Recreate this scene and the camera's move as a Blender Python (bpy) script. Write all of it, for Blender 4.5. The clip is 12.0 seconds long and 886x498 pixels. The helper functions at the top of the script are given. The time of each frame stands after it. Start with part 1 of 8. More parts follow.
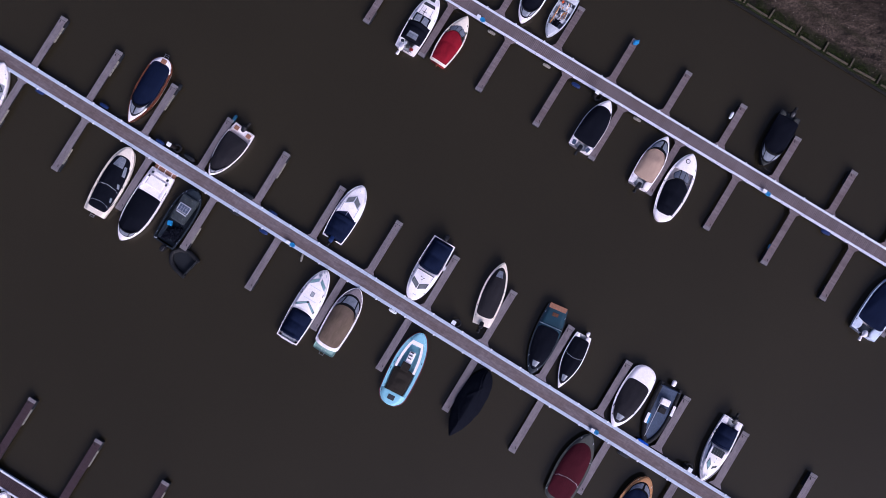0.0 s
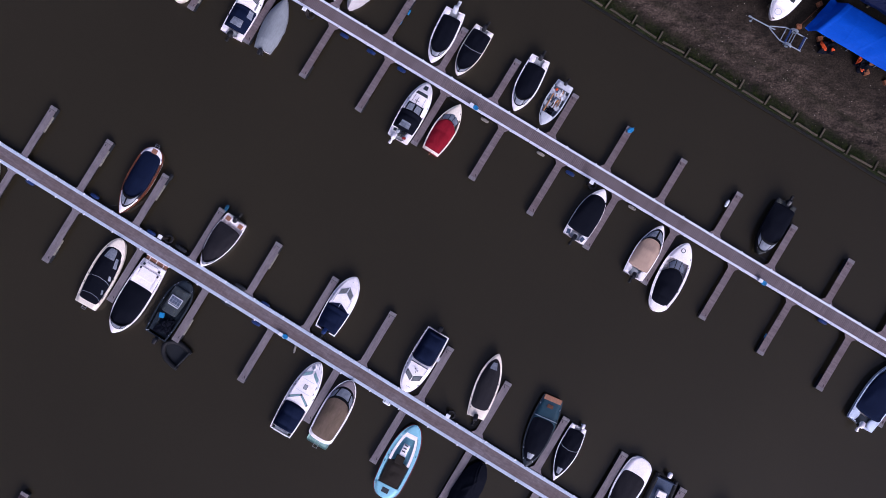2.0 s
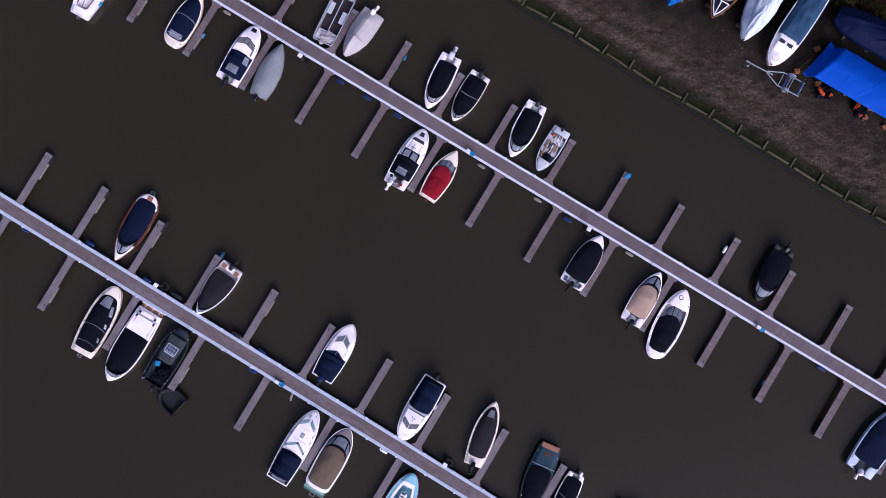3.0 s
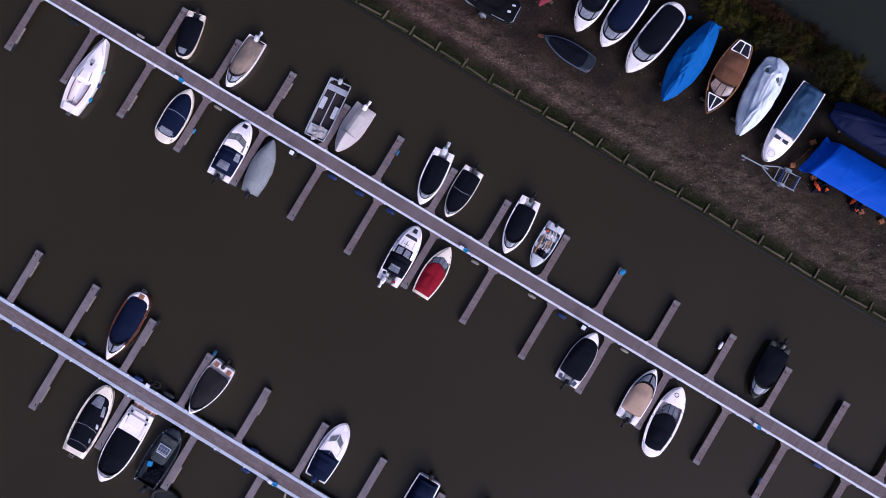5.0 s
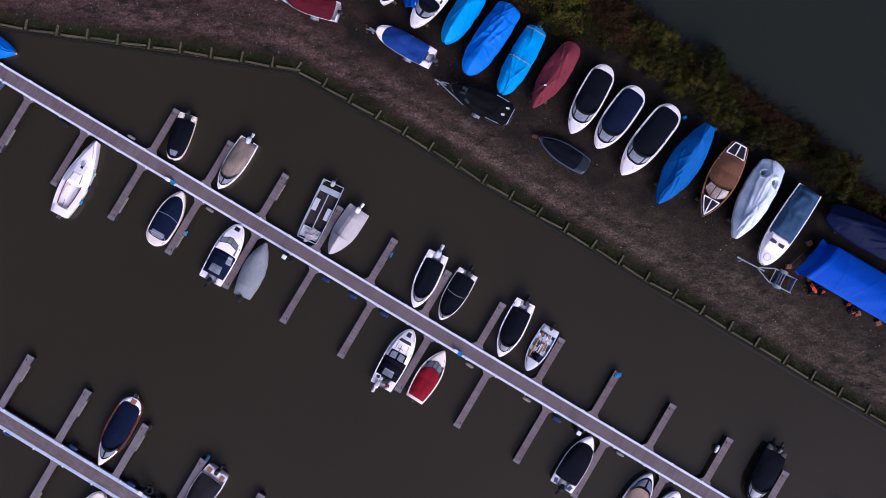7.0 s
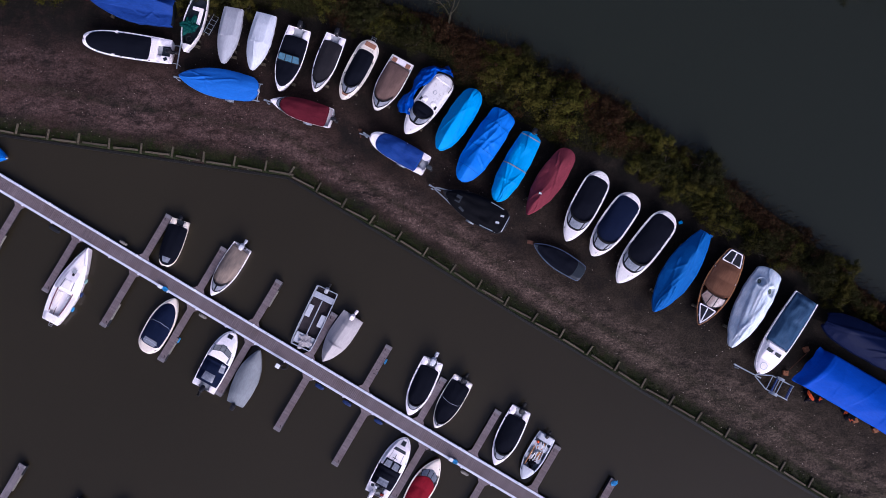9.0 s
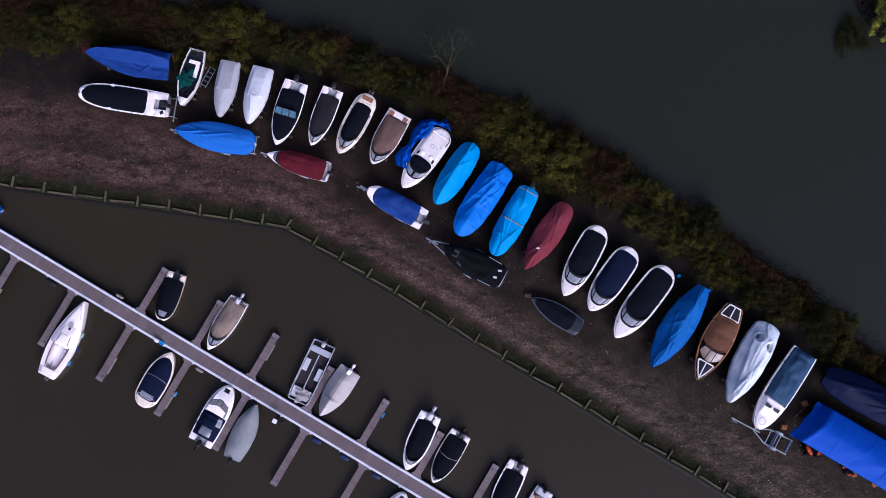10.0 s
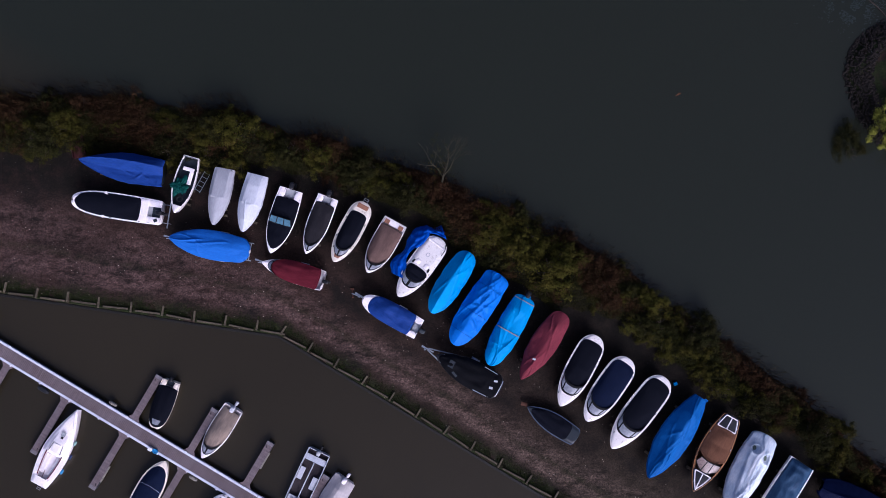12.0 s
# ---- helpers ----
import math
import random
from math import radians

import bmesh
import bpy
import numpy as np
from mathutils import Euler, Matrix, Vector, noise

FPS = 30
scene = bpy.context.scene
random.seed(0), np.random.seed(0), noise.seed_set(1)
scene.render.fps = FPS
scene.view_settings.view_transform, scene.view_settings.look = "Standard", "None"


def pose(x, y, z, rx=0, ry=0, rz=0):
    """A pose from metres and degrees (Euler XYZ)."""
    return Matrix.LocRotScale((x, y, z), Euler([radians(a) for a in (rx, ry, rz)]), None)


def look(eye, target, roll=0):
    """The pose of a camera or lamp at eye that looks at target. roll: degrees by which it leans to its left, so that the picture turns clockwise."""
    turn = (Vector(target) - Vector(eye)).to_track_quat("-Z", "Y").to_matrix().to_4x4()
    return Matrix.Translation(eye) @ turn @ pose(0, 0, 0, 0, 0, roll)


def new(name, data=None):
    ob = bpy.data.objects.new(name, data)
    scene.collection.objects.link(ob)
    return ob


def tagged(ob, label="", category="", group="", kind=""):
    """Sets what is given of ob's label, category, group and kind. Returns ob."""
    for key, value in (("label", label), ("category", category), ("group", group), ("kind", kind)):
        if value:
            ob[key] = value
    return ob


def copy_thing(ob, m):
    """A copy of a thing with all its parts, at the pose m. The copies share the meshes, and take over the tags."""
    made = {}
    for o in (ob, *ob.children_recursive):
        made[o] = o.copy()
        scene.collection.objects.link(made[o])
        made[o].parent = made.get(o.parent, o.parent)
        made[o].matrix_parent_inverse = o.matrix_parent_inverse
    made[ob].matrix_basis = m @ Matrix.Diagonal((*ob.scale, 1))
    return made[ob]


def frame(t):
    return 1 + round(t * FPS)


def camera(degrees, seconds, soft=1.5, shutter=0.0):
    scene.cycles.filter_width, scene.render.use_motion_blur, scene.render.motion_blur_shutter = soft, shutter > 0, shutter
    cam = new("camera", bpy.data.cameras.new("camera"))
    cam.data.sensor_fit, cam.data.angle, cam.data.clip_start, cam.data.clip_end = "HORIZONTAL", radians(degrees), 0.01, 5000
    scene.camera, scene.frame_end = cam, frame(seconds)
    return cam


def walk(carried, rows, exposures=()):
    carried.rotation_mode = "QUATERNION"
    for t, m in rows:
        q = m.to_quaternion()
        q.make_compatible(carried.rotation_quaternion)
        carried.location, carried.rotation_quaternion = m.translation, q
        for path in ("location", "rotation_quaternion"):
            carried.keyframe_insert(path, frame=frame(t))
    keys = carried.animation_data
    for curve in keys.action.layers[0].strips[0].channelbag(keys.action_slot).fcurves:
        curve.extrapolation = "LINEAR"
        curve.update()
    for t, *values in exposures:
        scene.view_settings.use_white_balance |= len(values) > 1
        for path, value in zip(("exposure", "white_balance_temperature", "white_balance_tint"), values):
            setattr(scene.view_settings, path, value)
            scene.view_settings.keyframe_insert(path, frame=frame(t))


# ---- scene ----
# camera: a drone gliding forward, looking almost straight down
cam = camera(62.0, 12.0, soft=0.65)
PATH = [
    (0.0, -0.000, -0.031, 62.000, 2.423, 0.475, 0.020),
    (0.5, 0.158, 1.843, 61.969, 2.348, 0.502, -0.046),
    (1.0, 0.316, 3.869, 61.935, 2.277, 0.527, -0.115),
    (1.5, 0.474, 5.778, 61.898, 2.210, 0.547, -0.187),
    (2.0, 0.633, 7.835, 61.859, 2.147, 0.564, -0.259),
    (2.5, 0.791, 9.771, 61.818, 2.088, 0.578, -0.333),
    (3.0, 0.947, 11.866, 61.776, 2.033, 0.588, -0.407),
    (3.6, 1.134, 14.269, 61.723, 1.973, 0.596, -0.495),
    (4.3, 1.348, 17.184, 61.660, 1.910, 0.599, -0.597),
    (5.0, 1.557, 20.117, 61.597, 1.855, 0.594, -0.694),
    (5.5, 1.703, 22.174, 61.551, 1.820, 0.587, -0.761),
    (6.0, 1.846, 24.408, 61.506, 1.789, 0.577, -0.824),
    (6.5, 1.985, 26.501, 61.462, 1.763, 0.563, -0.883),
    (7.0, 2.120, 28.756, 61.419, 1.740, 0.545, -0.938),
    (7.6, 2.276, 31.349, 61.369, 1.719, 0.520, -0.997),
    (8.3, 2.449, 34.420, 61.314, 1.701, 0.484, -1.055),
    (9.0, 2.611, 37.594, 61.263, 1.691, 0.441, -1.099),
    (9.5, 2.719, 39.713, 61.231, 1.688, 0.406, -1.123),
    (10.0, 2.821, 42.003, 61.201, 1.690, 0.367, -1.138),
    (10.5, 2.917, 44.109, 61.175, 1.696, 0.326, -1.144),
    (11.0, 3.005, 46.395, 61.152, 1.705, 0.280, -1.141),
    (11.5, 3.085, 48.510, 61.134, 1.719, 0.232, -1.128),
    (12.0, 3.157, 50.769, 61.120, 1.737, 0.180, -1.105),
]
EXPOSURES = [(0.0, 0.3, 5270.0, 27.0), (12.0, 0.3, 5270.0, 27.0)]
walk(cam, [(t, pose(x, y, z, rx, ry, rz)) for t, x, y, z, rx, ry, rz in PATH], EXPOSURES)

# overcast daylight
SUN_ELEVATION, SUN_AZIMUTH = 35.0, 160.0      # azimuth clockwise from +y, where the light comes from
world = bpy.data.worlds.new("overcast_sky")
scene.world = world
world.use_nodes = True
sky = world.node_tree.nodes.new("ShaderNodeTexSky")
sky.sky_type = "NISHITA"
sky.sun_disc = False
sky.sun_elevation = radians(SUN_ELEVATION)
sky.sun_rotation = radians(SUN_AZIMUTH)
sky.air_density, sky.dust_density, sky.ozone_density = 0.6, 7.0, 1.0
background = world.node_tree.nodes["Background"]
background.inputs["Strength"].default_value = 0.115
world.node_tree.links.new(sky.outputs[0], background.inputs["Color"])
sun_data = bpy.data.lights.new("sun", "SUN")
sun_data.energy, sun_data.angle, sun_data.color = 1.45, radians(38), (1.0, 0.96, 0.93)
sun = new("sun", sun_data)
sun.matrix_world = look((0, 0, 90), (
    -90 * math.sin(radians(SUN_AZIMUTH)) * math.cos(radians(SUN_ELEVATION)),
    -90 * math.cos(radians(SUN_AZIMUTH)) * math.cos(radians(SUN_ELEVATION)),
    90 - 90 * math.sin(radians(SUN_ELEVATION))))

# ---- materials ----
def surface(name, base, rough=0.6, metal=0.0, vary=0.25, large=0.8, fine=25.0, bump=0.15, tint=None, tint_amount=0.5,
            stretch=(1, 1, 1), coat=0.0, depth=0.01, per_piece=0.0, per_object=0.0, specular=0.25, low=0.35, high=0.7):
    """A procedural surface: stains at one scale, grain at a finer one, relief, and an optional second colour in patches."""
    m = bpy.data.materials.new(name)
    m.use_nodes = True
    nt = m.node_tree
    n, ln = nt.nodes, nt.links
    bsdf = n["Principled BSDF"]
    bsdf.inputs["Roughness"].default_value = rough
    bsdf.inputs["Metallic"].default_value = metal
    bsdf.inputs["Coat Weight"].default_value = coat
    bsdf.inputs["Specular IOR Level"].default_value = specular
    tc = n.new("ShaderNodeTexCoord")
    info = n.new("ShaderNodeObjectInfo")
    shift = n.new("ShaderNodeVectorMath")
    shift.operation = "MULTIPLY_ADD"
    ln.new(info.outputs["Random"], shift.inputs[0])
    shift.inputs[1].default_value = (37, 53, 11)
    ln.new(tc.outputs["Object"], shift.inputs[2])
    mp = n.new("ShaderNodeMapping")
    mp.inputs["Scale"].default_value = stretch
    ln.new(shift.outputs[0], mp.inputs[0])
    big = n.new("ShaderNodeTexNoise")
    big.inputs["Scale"].default_value, big.inputs["Detail"].default_value, big.inputs["Roughness"].default_value = large, 6, 0.62
    small = n.new("ShaderNodeTexNoise")
    small.inputs["Scale"].default_value, small.inputs["Detail"].default_value = fine, 4
    for k in (big, small):
        ln.new(mp.outputs[0], k.inputs["Vector"])
    ramp = n.new("ShaderNodeMapRange")
    ramp.inputs[1].default_value, ramp.inputs[2].default_value = low, high
    ln.new(big.outputs["Fac"], ramp.inputs[0])
    first = n.new("ShaderNodeMix")
    first.data_type = "RGBA"
    other = tint or tuple(c * (1 - vary) for c in base)
    first.inputs["A"].default_value, first.inputs["B"].default_value = (*base, 1), (*other, 1)
    amount = n.new("ShaderNodeMath")
    amount.operation = "MULTIPLY"
    ln.new(ramp.outputs[0], amount.inputs[0])
    amount.inputs[1].default_value = tint_amount if tint else 1.0
    ln.new(amount.outputs[0], first.inputs["Factor"])
    grain = n.new("ShaderNodeMapRange")
    grain.inputs[1].default_value, grain.inputs[2].default_value = 0.3, 0.7
    grain.inputs[3].default_value, grain.inputs[4].default_value = 1 - vary, 1 + vary * 0.6
    ln.new(small.outputs["Fac"], grain.inputs[0])
    value = grain.outputs[0]
    for source, spread in ((n.new("ShaderNodeNewGeometry").outputs["Random Per Island"], per_piece), (info.outputs["Random"], per_object)):
        if spread:
            r = n.new("ShaderNodeMapRange")
            r.inputs[3].default_value, r.inputs[4].default_value = 1 - spread, 1 + spread
            ln.new(source, r.inputs[0])
            mul = n.new("ShaderNodeMath")
            mul.operation = "MULTIPLY"
            ln.new(value, mul.inputs[0])
            ln.new(r.outputs[0], mul.inputs[1])
            value = mul.outputs[0]
    second = n.new("ShaderNodeVectorMath")
    second.operation = "SCALE"
    ln.new(first.outputs["Result"], second.inputs[0])
    ln.new(value, second.inputs["Scale"])
    ln.new(second.outputs[0], bsdf.inputs["Base Color"])
    if bump:
        b = n.new("ShaderNodeBump")
        b.inputs["Strength"].default_value, b.inputs["Distance"].default_value = bump, depth
        ln.new(small.outputs["Fac"], b.inputs["Height"])
        ln.new(b.outputs[0], bsdf.inputs["Normal"])
    return m


def fabric(name, base, rough=0.85, vary=0.14, folds=0.5, coat=0.0, tint=None, tint_amount=0.6):
    return surface(name, base, rough, specular=0.05, vary=vary, large=1.6, fine=7.0, bump=folds * 0.45, depth=0.04, coat=coat, stretch=(0.55, 1.6, 1), tint=tint, tint_amount=tint_amount)


def gelcoat(name, base, rough=0.35, vary=0.08):
    return surface(name, base, rough, vary=vary, large=1.2, fine=9.0, bump=0.03, coat=0.1, tint=tuple(c * k for c, k in zip(base, (0.8, 0.78, 0.72))), tint_amount=0.5, low=0.5, high=0.8)


WHITE = gelcoat("white_gelcoat", (0.91, 0.84, 0.83))
WHITE_WORN = surface("dirty_white_gelcoat", (0.76, 0.71, 0.67), 0.45, vary=0.08, large=5.0, fine=9.0, bump=0.04, tint=(0.30, 0.24, 0.17), tint_amount=0.75, low=0.60, high=0.68)
CREAM_WORN = surface("dirty_cream_gelcoat", (0.72, 0.65, 0.54), 0.45, vary=0.08, large=5.0, fine=9.0, bump=0.04, tint=(0.22, 0.17, 0.11), tint_amount=0.75, low=0.60, high=0.68)
CREAM = gelcoat("cream_gelcoat", (0.80, 0.70, 0.575))
GREY = gelcoat("grey_gelcoat", (0.34, 0.35, 0.36))
DARK = gelcoat("dark_hull_paint", (0.018, 0.024, 0.03))
BLACK = gelcoat("black_gelcoat", (0.012, 0.012, 0.014))
STEELBLUE = gelcoat("petrol_blue_paint", (0.013, 0.040, 0.058))
PALEBLUE = gelcoat("pale_blue_gelcoat", (0.62, 0.68, 0.78))
TURQUOISE = gelcoat("turquoise_paint", (0.25, 0.52, 0.61))
MAROON_HULL = gelcoat("maroon_hull_paint", (0.10, 0.012, 0.018))
RED_HULL = gelcoat("red_hull_paint", (0.30, 0.018, 0.02))
OLIVE = gelcoat("grey_green_hull_paint", (0.05, 0.052, 0.045))
PALEGREY = gelcoat("pale_grey_gelcoat", (0.50, 0.51, 0.54))
TAN = gelcoat("tan_vinyl", (0.42, 0.20, 0.075), rough=0.5, vary=0.2)
TEAK = surface("teak_deck", (0.33, 0.15, 0.085), 0.6, vary=0.3, large=2.0, fine=14, stretch=(0.3, 4, 1))
VARNISH = surface("varnished_mahogany", (0.16, 0.052, 0.024), 0.3, vary=0.35, large=1.5, fine=10, stretch=(0.3, 3, 1), coat=0.3)
GOLDWOOD = surface("golden_varnished_wood", (0.30, 0.13, 0.045), 0.3, vary=0.35, large=1.5, fine=10, stretch=(0.3, 3, 1), coat=0.3)
NAVY = fabric("navy_canvas", (0.0060, 0.010, 0.028))
NAVY_LIGHT = fabric("faded_navy_canvas", (0.022, 0.050, 0.098), rough=0.5, folds=0.8, tint=(0.05, 0.10, 0.17), tint_amount=0.6)
INK = fabric("black_canvas", (0.0050, 0.0058, 0.0100))
SOOT = fabric("sooty_black_canvas", (0.0052, 0.0054, 0.0068), folds=0.8)
CHARCOAL = fabric("charcoal_canvas", (0.021, 0.0195, 0.022))
TAUPE = fabric("taupe_canvas", (0.135, 0.098, 0.074), tint=(0.075, 0.058, 0.034), tint_amount=0.55)
BEIGE = fabric("beige_canvas", (0.36, 0.255, 0.19), vary=0.08)
SANDGREY = fabric("sand_grey_canvas", (0.26, 0.20, 0.155), vary=0.1, tint=(0.09, 0.08, 0.075), tint_amount=0.7)
BROWN = fabric("brown_canvas", (0.128, 0.060, 0.034))
MOCHA = fabric("mocha_canvas", (0.14, 0.088, 0.072))
RED = fabric("red_canvas", (0.20, 0.009, 0.018))
WINE = fabric("wine_red_canvas", (0.088, 0.011, 0.018))
DARKWINE = fabric("dark_maroon_canvas", (0.050, 0.008, 0.013))
MAUVE = surface("grey_mauve_deck", (0.20, 0.165, 0.175), 0.7, vary=0.2, large=2, fine=12)
DUSTYRED = fabric("dusty_red_tarpaulin", (0.165, 0.030, 0.042), vary=0.1, tint=(0.105, 0.022, 0.030), tint_amount=0.6)
SILVER = fabric("silver_tarpaulin", (0.58, 0.60, 0.64), rough=0.42, folds=0.2, vary=0.1)
SILVERBLUE = fabric("blue_silver_tarpaulin", (0.70, 0.73, 0.75), rough=0.4, folds=0.2, vary=0.1, tint=(0.26, 0.38, 0.50), tint_amount=0.8)
PEWTER = fabric("pale_pewter_tarpaulin", (0.38, 0.385, 0.41), rough=0.45, folds=0.15, vary=0.1)
SMOKE = fabric("smoke_grey_tarpaulin", (0.22, 0.235, 0.245), rough=0.5, folds=0.15, vary=0.12)
LILAC_GREY = fabric("light_grey_tarpaulin", (0.43, 0.395, 0.385), rough=0.55, folds=0.12, vary=0.1)
SKYBLUE = fabric("sky_blue_tarpaulin", (0.014, 0.245, 0.58), rough=0.45, folds=0.8, vary=0.09)
BLUE = fabric("bright_blue_tarpaulin", (0.016, 0.150, 0.56), rough=0.45, folds=0.8, vary=0.09)
MIDBLUE = fabric("mid_blue_tarpaulin", (0.012, 0.100, 0.33), rough=0.5, folds=0.8, vary=0.09)
FADEDBLUE = fabric("faded_blue_tarpaulin", (0.022, 0.125, 0.46), rough=0.5, folds=0.8, vary=0.1)
ROYAL = fabric("royal_blue_tarpaulin", (0.011, 0.070, 0.42), rough=0.5, folds=0.6, vary=0.09)
COBALT = fabric("cobalt_canvas", (0.012, 0.038, 0.17), rough=0.55, folds=0.8, vary=0.16, tint=(0.02, 0.055, 0.24), tint_amount=0.6)
DEEPBLUE = fabric("dark_blue_tarpaulin", (0.0035, 0.007, 0.030), rough=0.5, folds=0.6, vary=0.09)
GREENSHEET = fabric("green_sheet", (0.005, 0.055, 0.045), rough=0.6, folds=0.8)
# grey base colour stands in for the sky reflected in clear vinyl
VINYL = surface("sky_grey_vinyl_window", (0.21, 0.225, 0.26), 0.22, vary=0.25, large=2.5, fine=6, bump=0.1, coat=0.2)
AMBER = surface("amber_vinyl_window", (0.24, 0.175, 0.15), 0.22, vary=0.3, large=2.5, fine=6, bump=0.1, coat=0.2)
DARKGLASS = surface("tinted_window", (0.045, 0.05, 0.055), 0.08, vary=0.2, large=2, fine=6, bump=0.02)
GREYGLASS = surface("grey_window", (0.17, 0.175, 0.18), 0.12, vary=0.2, large=2, fine=6, bump=0.02)
BLUEGLASS = surface("blue_tinted_window", (0.07, 0.16, 0.22), 0.1, vary=0.25, large=2, fine=6, bump=0.02)
TEALGLASS = surface("teal_tinted_window", (0.24, 0.38, 0.39), 0.1, vary=0.25, large=2, fine=6, bump=0.02)
RUBBER = surface("black_rubber", (0.012, 0.012, 0.013), 0.7, vary=0.3)
FRAME = surface("black_window_frame", (0.006, 0.0065, 0.008), 0.6, vary=0.2, specular=0.08)
STEEL = surface("stainless_steel", (0.62, 0.62, 0.64), 0.3, metal=1.0, vary=0.1)
ALU = surface("bare_aluminium", (0.58, 0.60, 0.64), 0.5, metal=0.6, vary=0.18, large=1.5, fine=12)
GALV = surface("galvanised_steel", (0.36, 0.41, 0.46), 0.5, metal=0.5, vary=0.3, large=6, fine=30)
RUST = surface("rusty_steel", (0.11, 0.045, 0.025), 0.8, vary=0.4, large=6, fine=30)
EDGE = surface("light_aluminium_edge", (0.66, 0.67, 0.74), 0.5, vary=0.10, large=0.9, fine=12, bump=0.05)
EDGE_BLUE = surface("blue_grey_aluminium_edge", (0.49, 0.54, 0.625), 0.5, vary=0.12, large=0.9, fine=12, bump=0.05)
PLASTIC_BLUE = surface("blue_plastic", (0.03, 0.24, 0.50), 0.4, vary=0.2)
PLASTIC_NAVY = surface("dark_blue_plastic", (0.012, 0.03, 0.11), 0.45, vary=0.3)
PLASTIC_TEAL = surface("teal_plastic", (0.02, 0.10, 0.17), 0.45, vary=0.2)
PLASTIC_WHITE = surface("white_plastic", (0.78, 0.78, 0.80), 0.4, vary=0.1)
PLASTIC_CREAM = surface("cream_foam", (0.27, 0.245, 0.20), 0.7, vary=0.3, large=4)
PLASTIC_GREEN = surface("pale_green_plastic", (0.28, 0.45, 0.40), 0.45, vary=0.2)
ORANGE = surface("orange_plastic", (0.65, 0.09, 0.015), 0.5, vary=0.25)
FLOAT = surface("black_float", (0.014, 0.016, 0.019), 0.6, vary=0.3)
DECK_A = surface("brown_composite_decking", (0.124, 0.093, 0.089), 0.75, vary=0.22, large=0.9, fine=6, stretch=(0.4, 1.3, 1), bump=0.15, per_piece=0.06, tint=(0.175, 0.146, 0.152), tint_amount=0.75, low=0.42, high=0.66)
DECK_B = surface("grey_brown_decking", (0.165, 0.132, 0.136), 0.75, vary=0.18, large=0.7, fine=12, bump=0.3, per_piece=0.12, tint=(0.105, 0.075, 0.07), tint_amount=0.7)
DECK_C = surface("dark_brown_decking", (0.050, 0.030, 0.034), 0.75, vary=0.25, large=0.9, fine=9, bump=0.3, per_piece=0.10)
FINGER_A = surface("weathered_grey_decking", (0.192, 0.164, 0.168), 0.8, vary=0.14, large=1.4, fine=7, stretch=(0.5, 1.5, 1), bump=0.2, per_piece=0.03, tint=(0.12, 0.10, 0.11), tint_amount=0.8)
TIPMAT = surface("worn_concrete_end", (0.205, 0.185, 0.19), 0.8, vary=0.3, large=4, fine=25, bump=0.3)
TIMBER = surface("weathered_timber", (0.098, 0.081, 0.051), 0.85, vary=0.45, large=1.6, fine=16, stretch=(0.4, 3, 1), bump=0.4, per_object=0.25)
PILING = surface("dark_wet_piling", (0.013, 0.012, 0.009), 0.6, vary=0.4, large=1.5, fine=12, bump=0.4)
BLOCK = surface("brown_wood_block", (0.27, 0.105, 0.045), 0.8, vary=0.3, large=4)
PILEWOOD = surface("dark_mooring_pile", (0.022, 0.017, 0.015), 0.75, vary=0.4, large=3)
BARK = surface("bark", (0.06, 0.045, 0.035), 0.9, vary=0.4, large=3, fine=20, bump=0.5)
PALEBARK = surface("pale_grey_bark", (0.036, 0.032, 0.017), 0.9, vary=0.3, large=3, fine=20, bump=0.4)
ROCK = surface("brown_revetment_stone", (0.012, 0.0085, 0.0055), 0.85, vary=0.4, large=1.5, fine=9, bump=0.6, depth=0.05, per_piece=0.18)
POOL = surface("green_rain_water", (0.10, 0.135, 0.11), 0.2, vary=0.4, large=5)
DARKRED = surface("dull_dark_red_paint", (0.035, 0.006, 0.006), 0.7, vary=0.4, large=2)
RED_PAINT = surface("red_painted_steel", (0.25, 0.02, 0.015), 0.5, vary=0.3)


def leaf(name, base, tint, amount):
    m = surface(name, base, 0.9, vary=0.3, large=0.7, fine=3, bump=0.0, per_piece=0.10, per_object=0.28, specular=0.04, tint=tint, tint_amount=amount)
    return m


LEAF_GREEN = leaf("olive_green_leaves", (0.0320, 0.0330, 0.0050), (0.0480, 0.0335, 0.0070), 0.6)
LEAF_DARK = leaf("dark_green_leaves", (0.0135, 0.0152, 0.0038), (0.0210, 0.0160, 0.0050), 0.6)
LEAF_BROWN = leaf("rust_brown_leaves", (0.0260, 0.0152, 0.0062), (0.0300, 0.0118, 0.0060), 0.7)
LEAF_YELLOW = leaf("yellow_green_leaves", (0.14, 0.14, 0.018), (0.07, 0.09, 0.02), 0.6)
GRASS = leaf("dull_green_grass", (0.0130, 0.0230, 0.0040), (0.0220, 0.0225, 0.0062), 0.6)
REED_BROWN = leaf("dry_brown_reed", (0.020, 0.013, 0.009), (0.024, 0.011, 0.009), 0.7)
REED_OLIVE = leaf("olive_reed", (0.028, 0.023, 0.008), (0.038, 0.027, 0.010), 0.7)


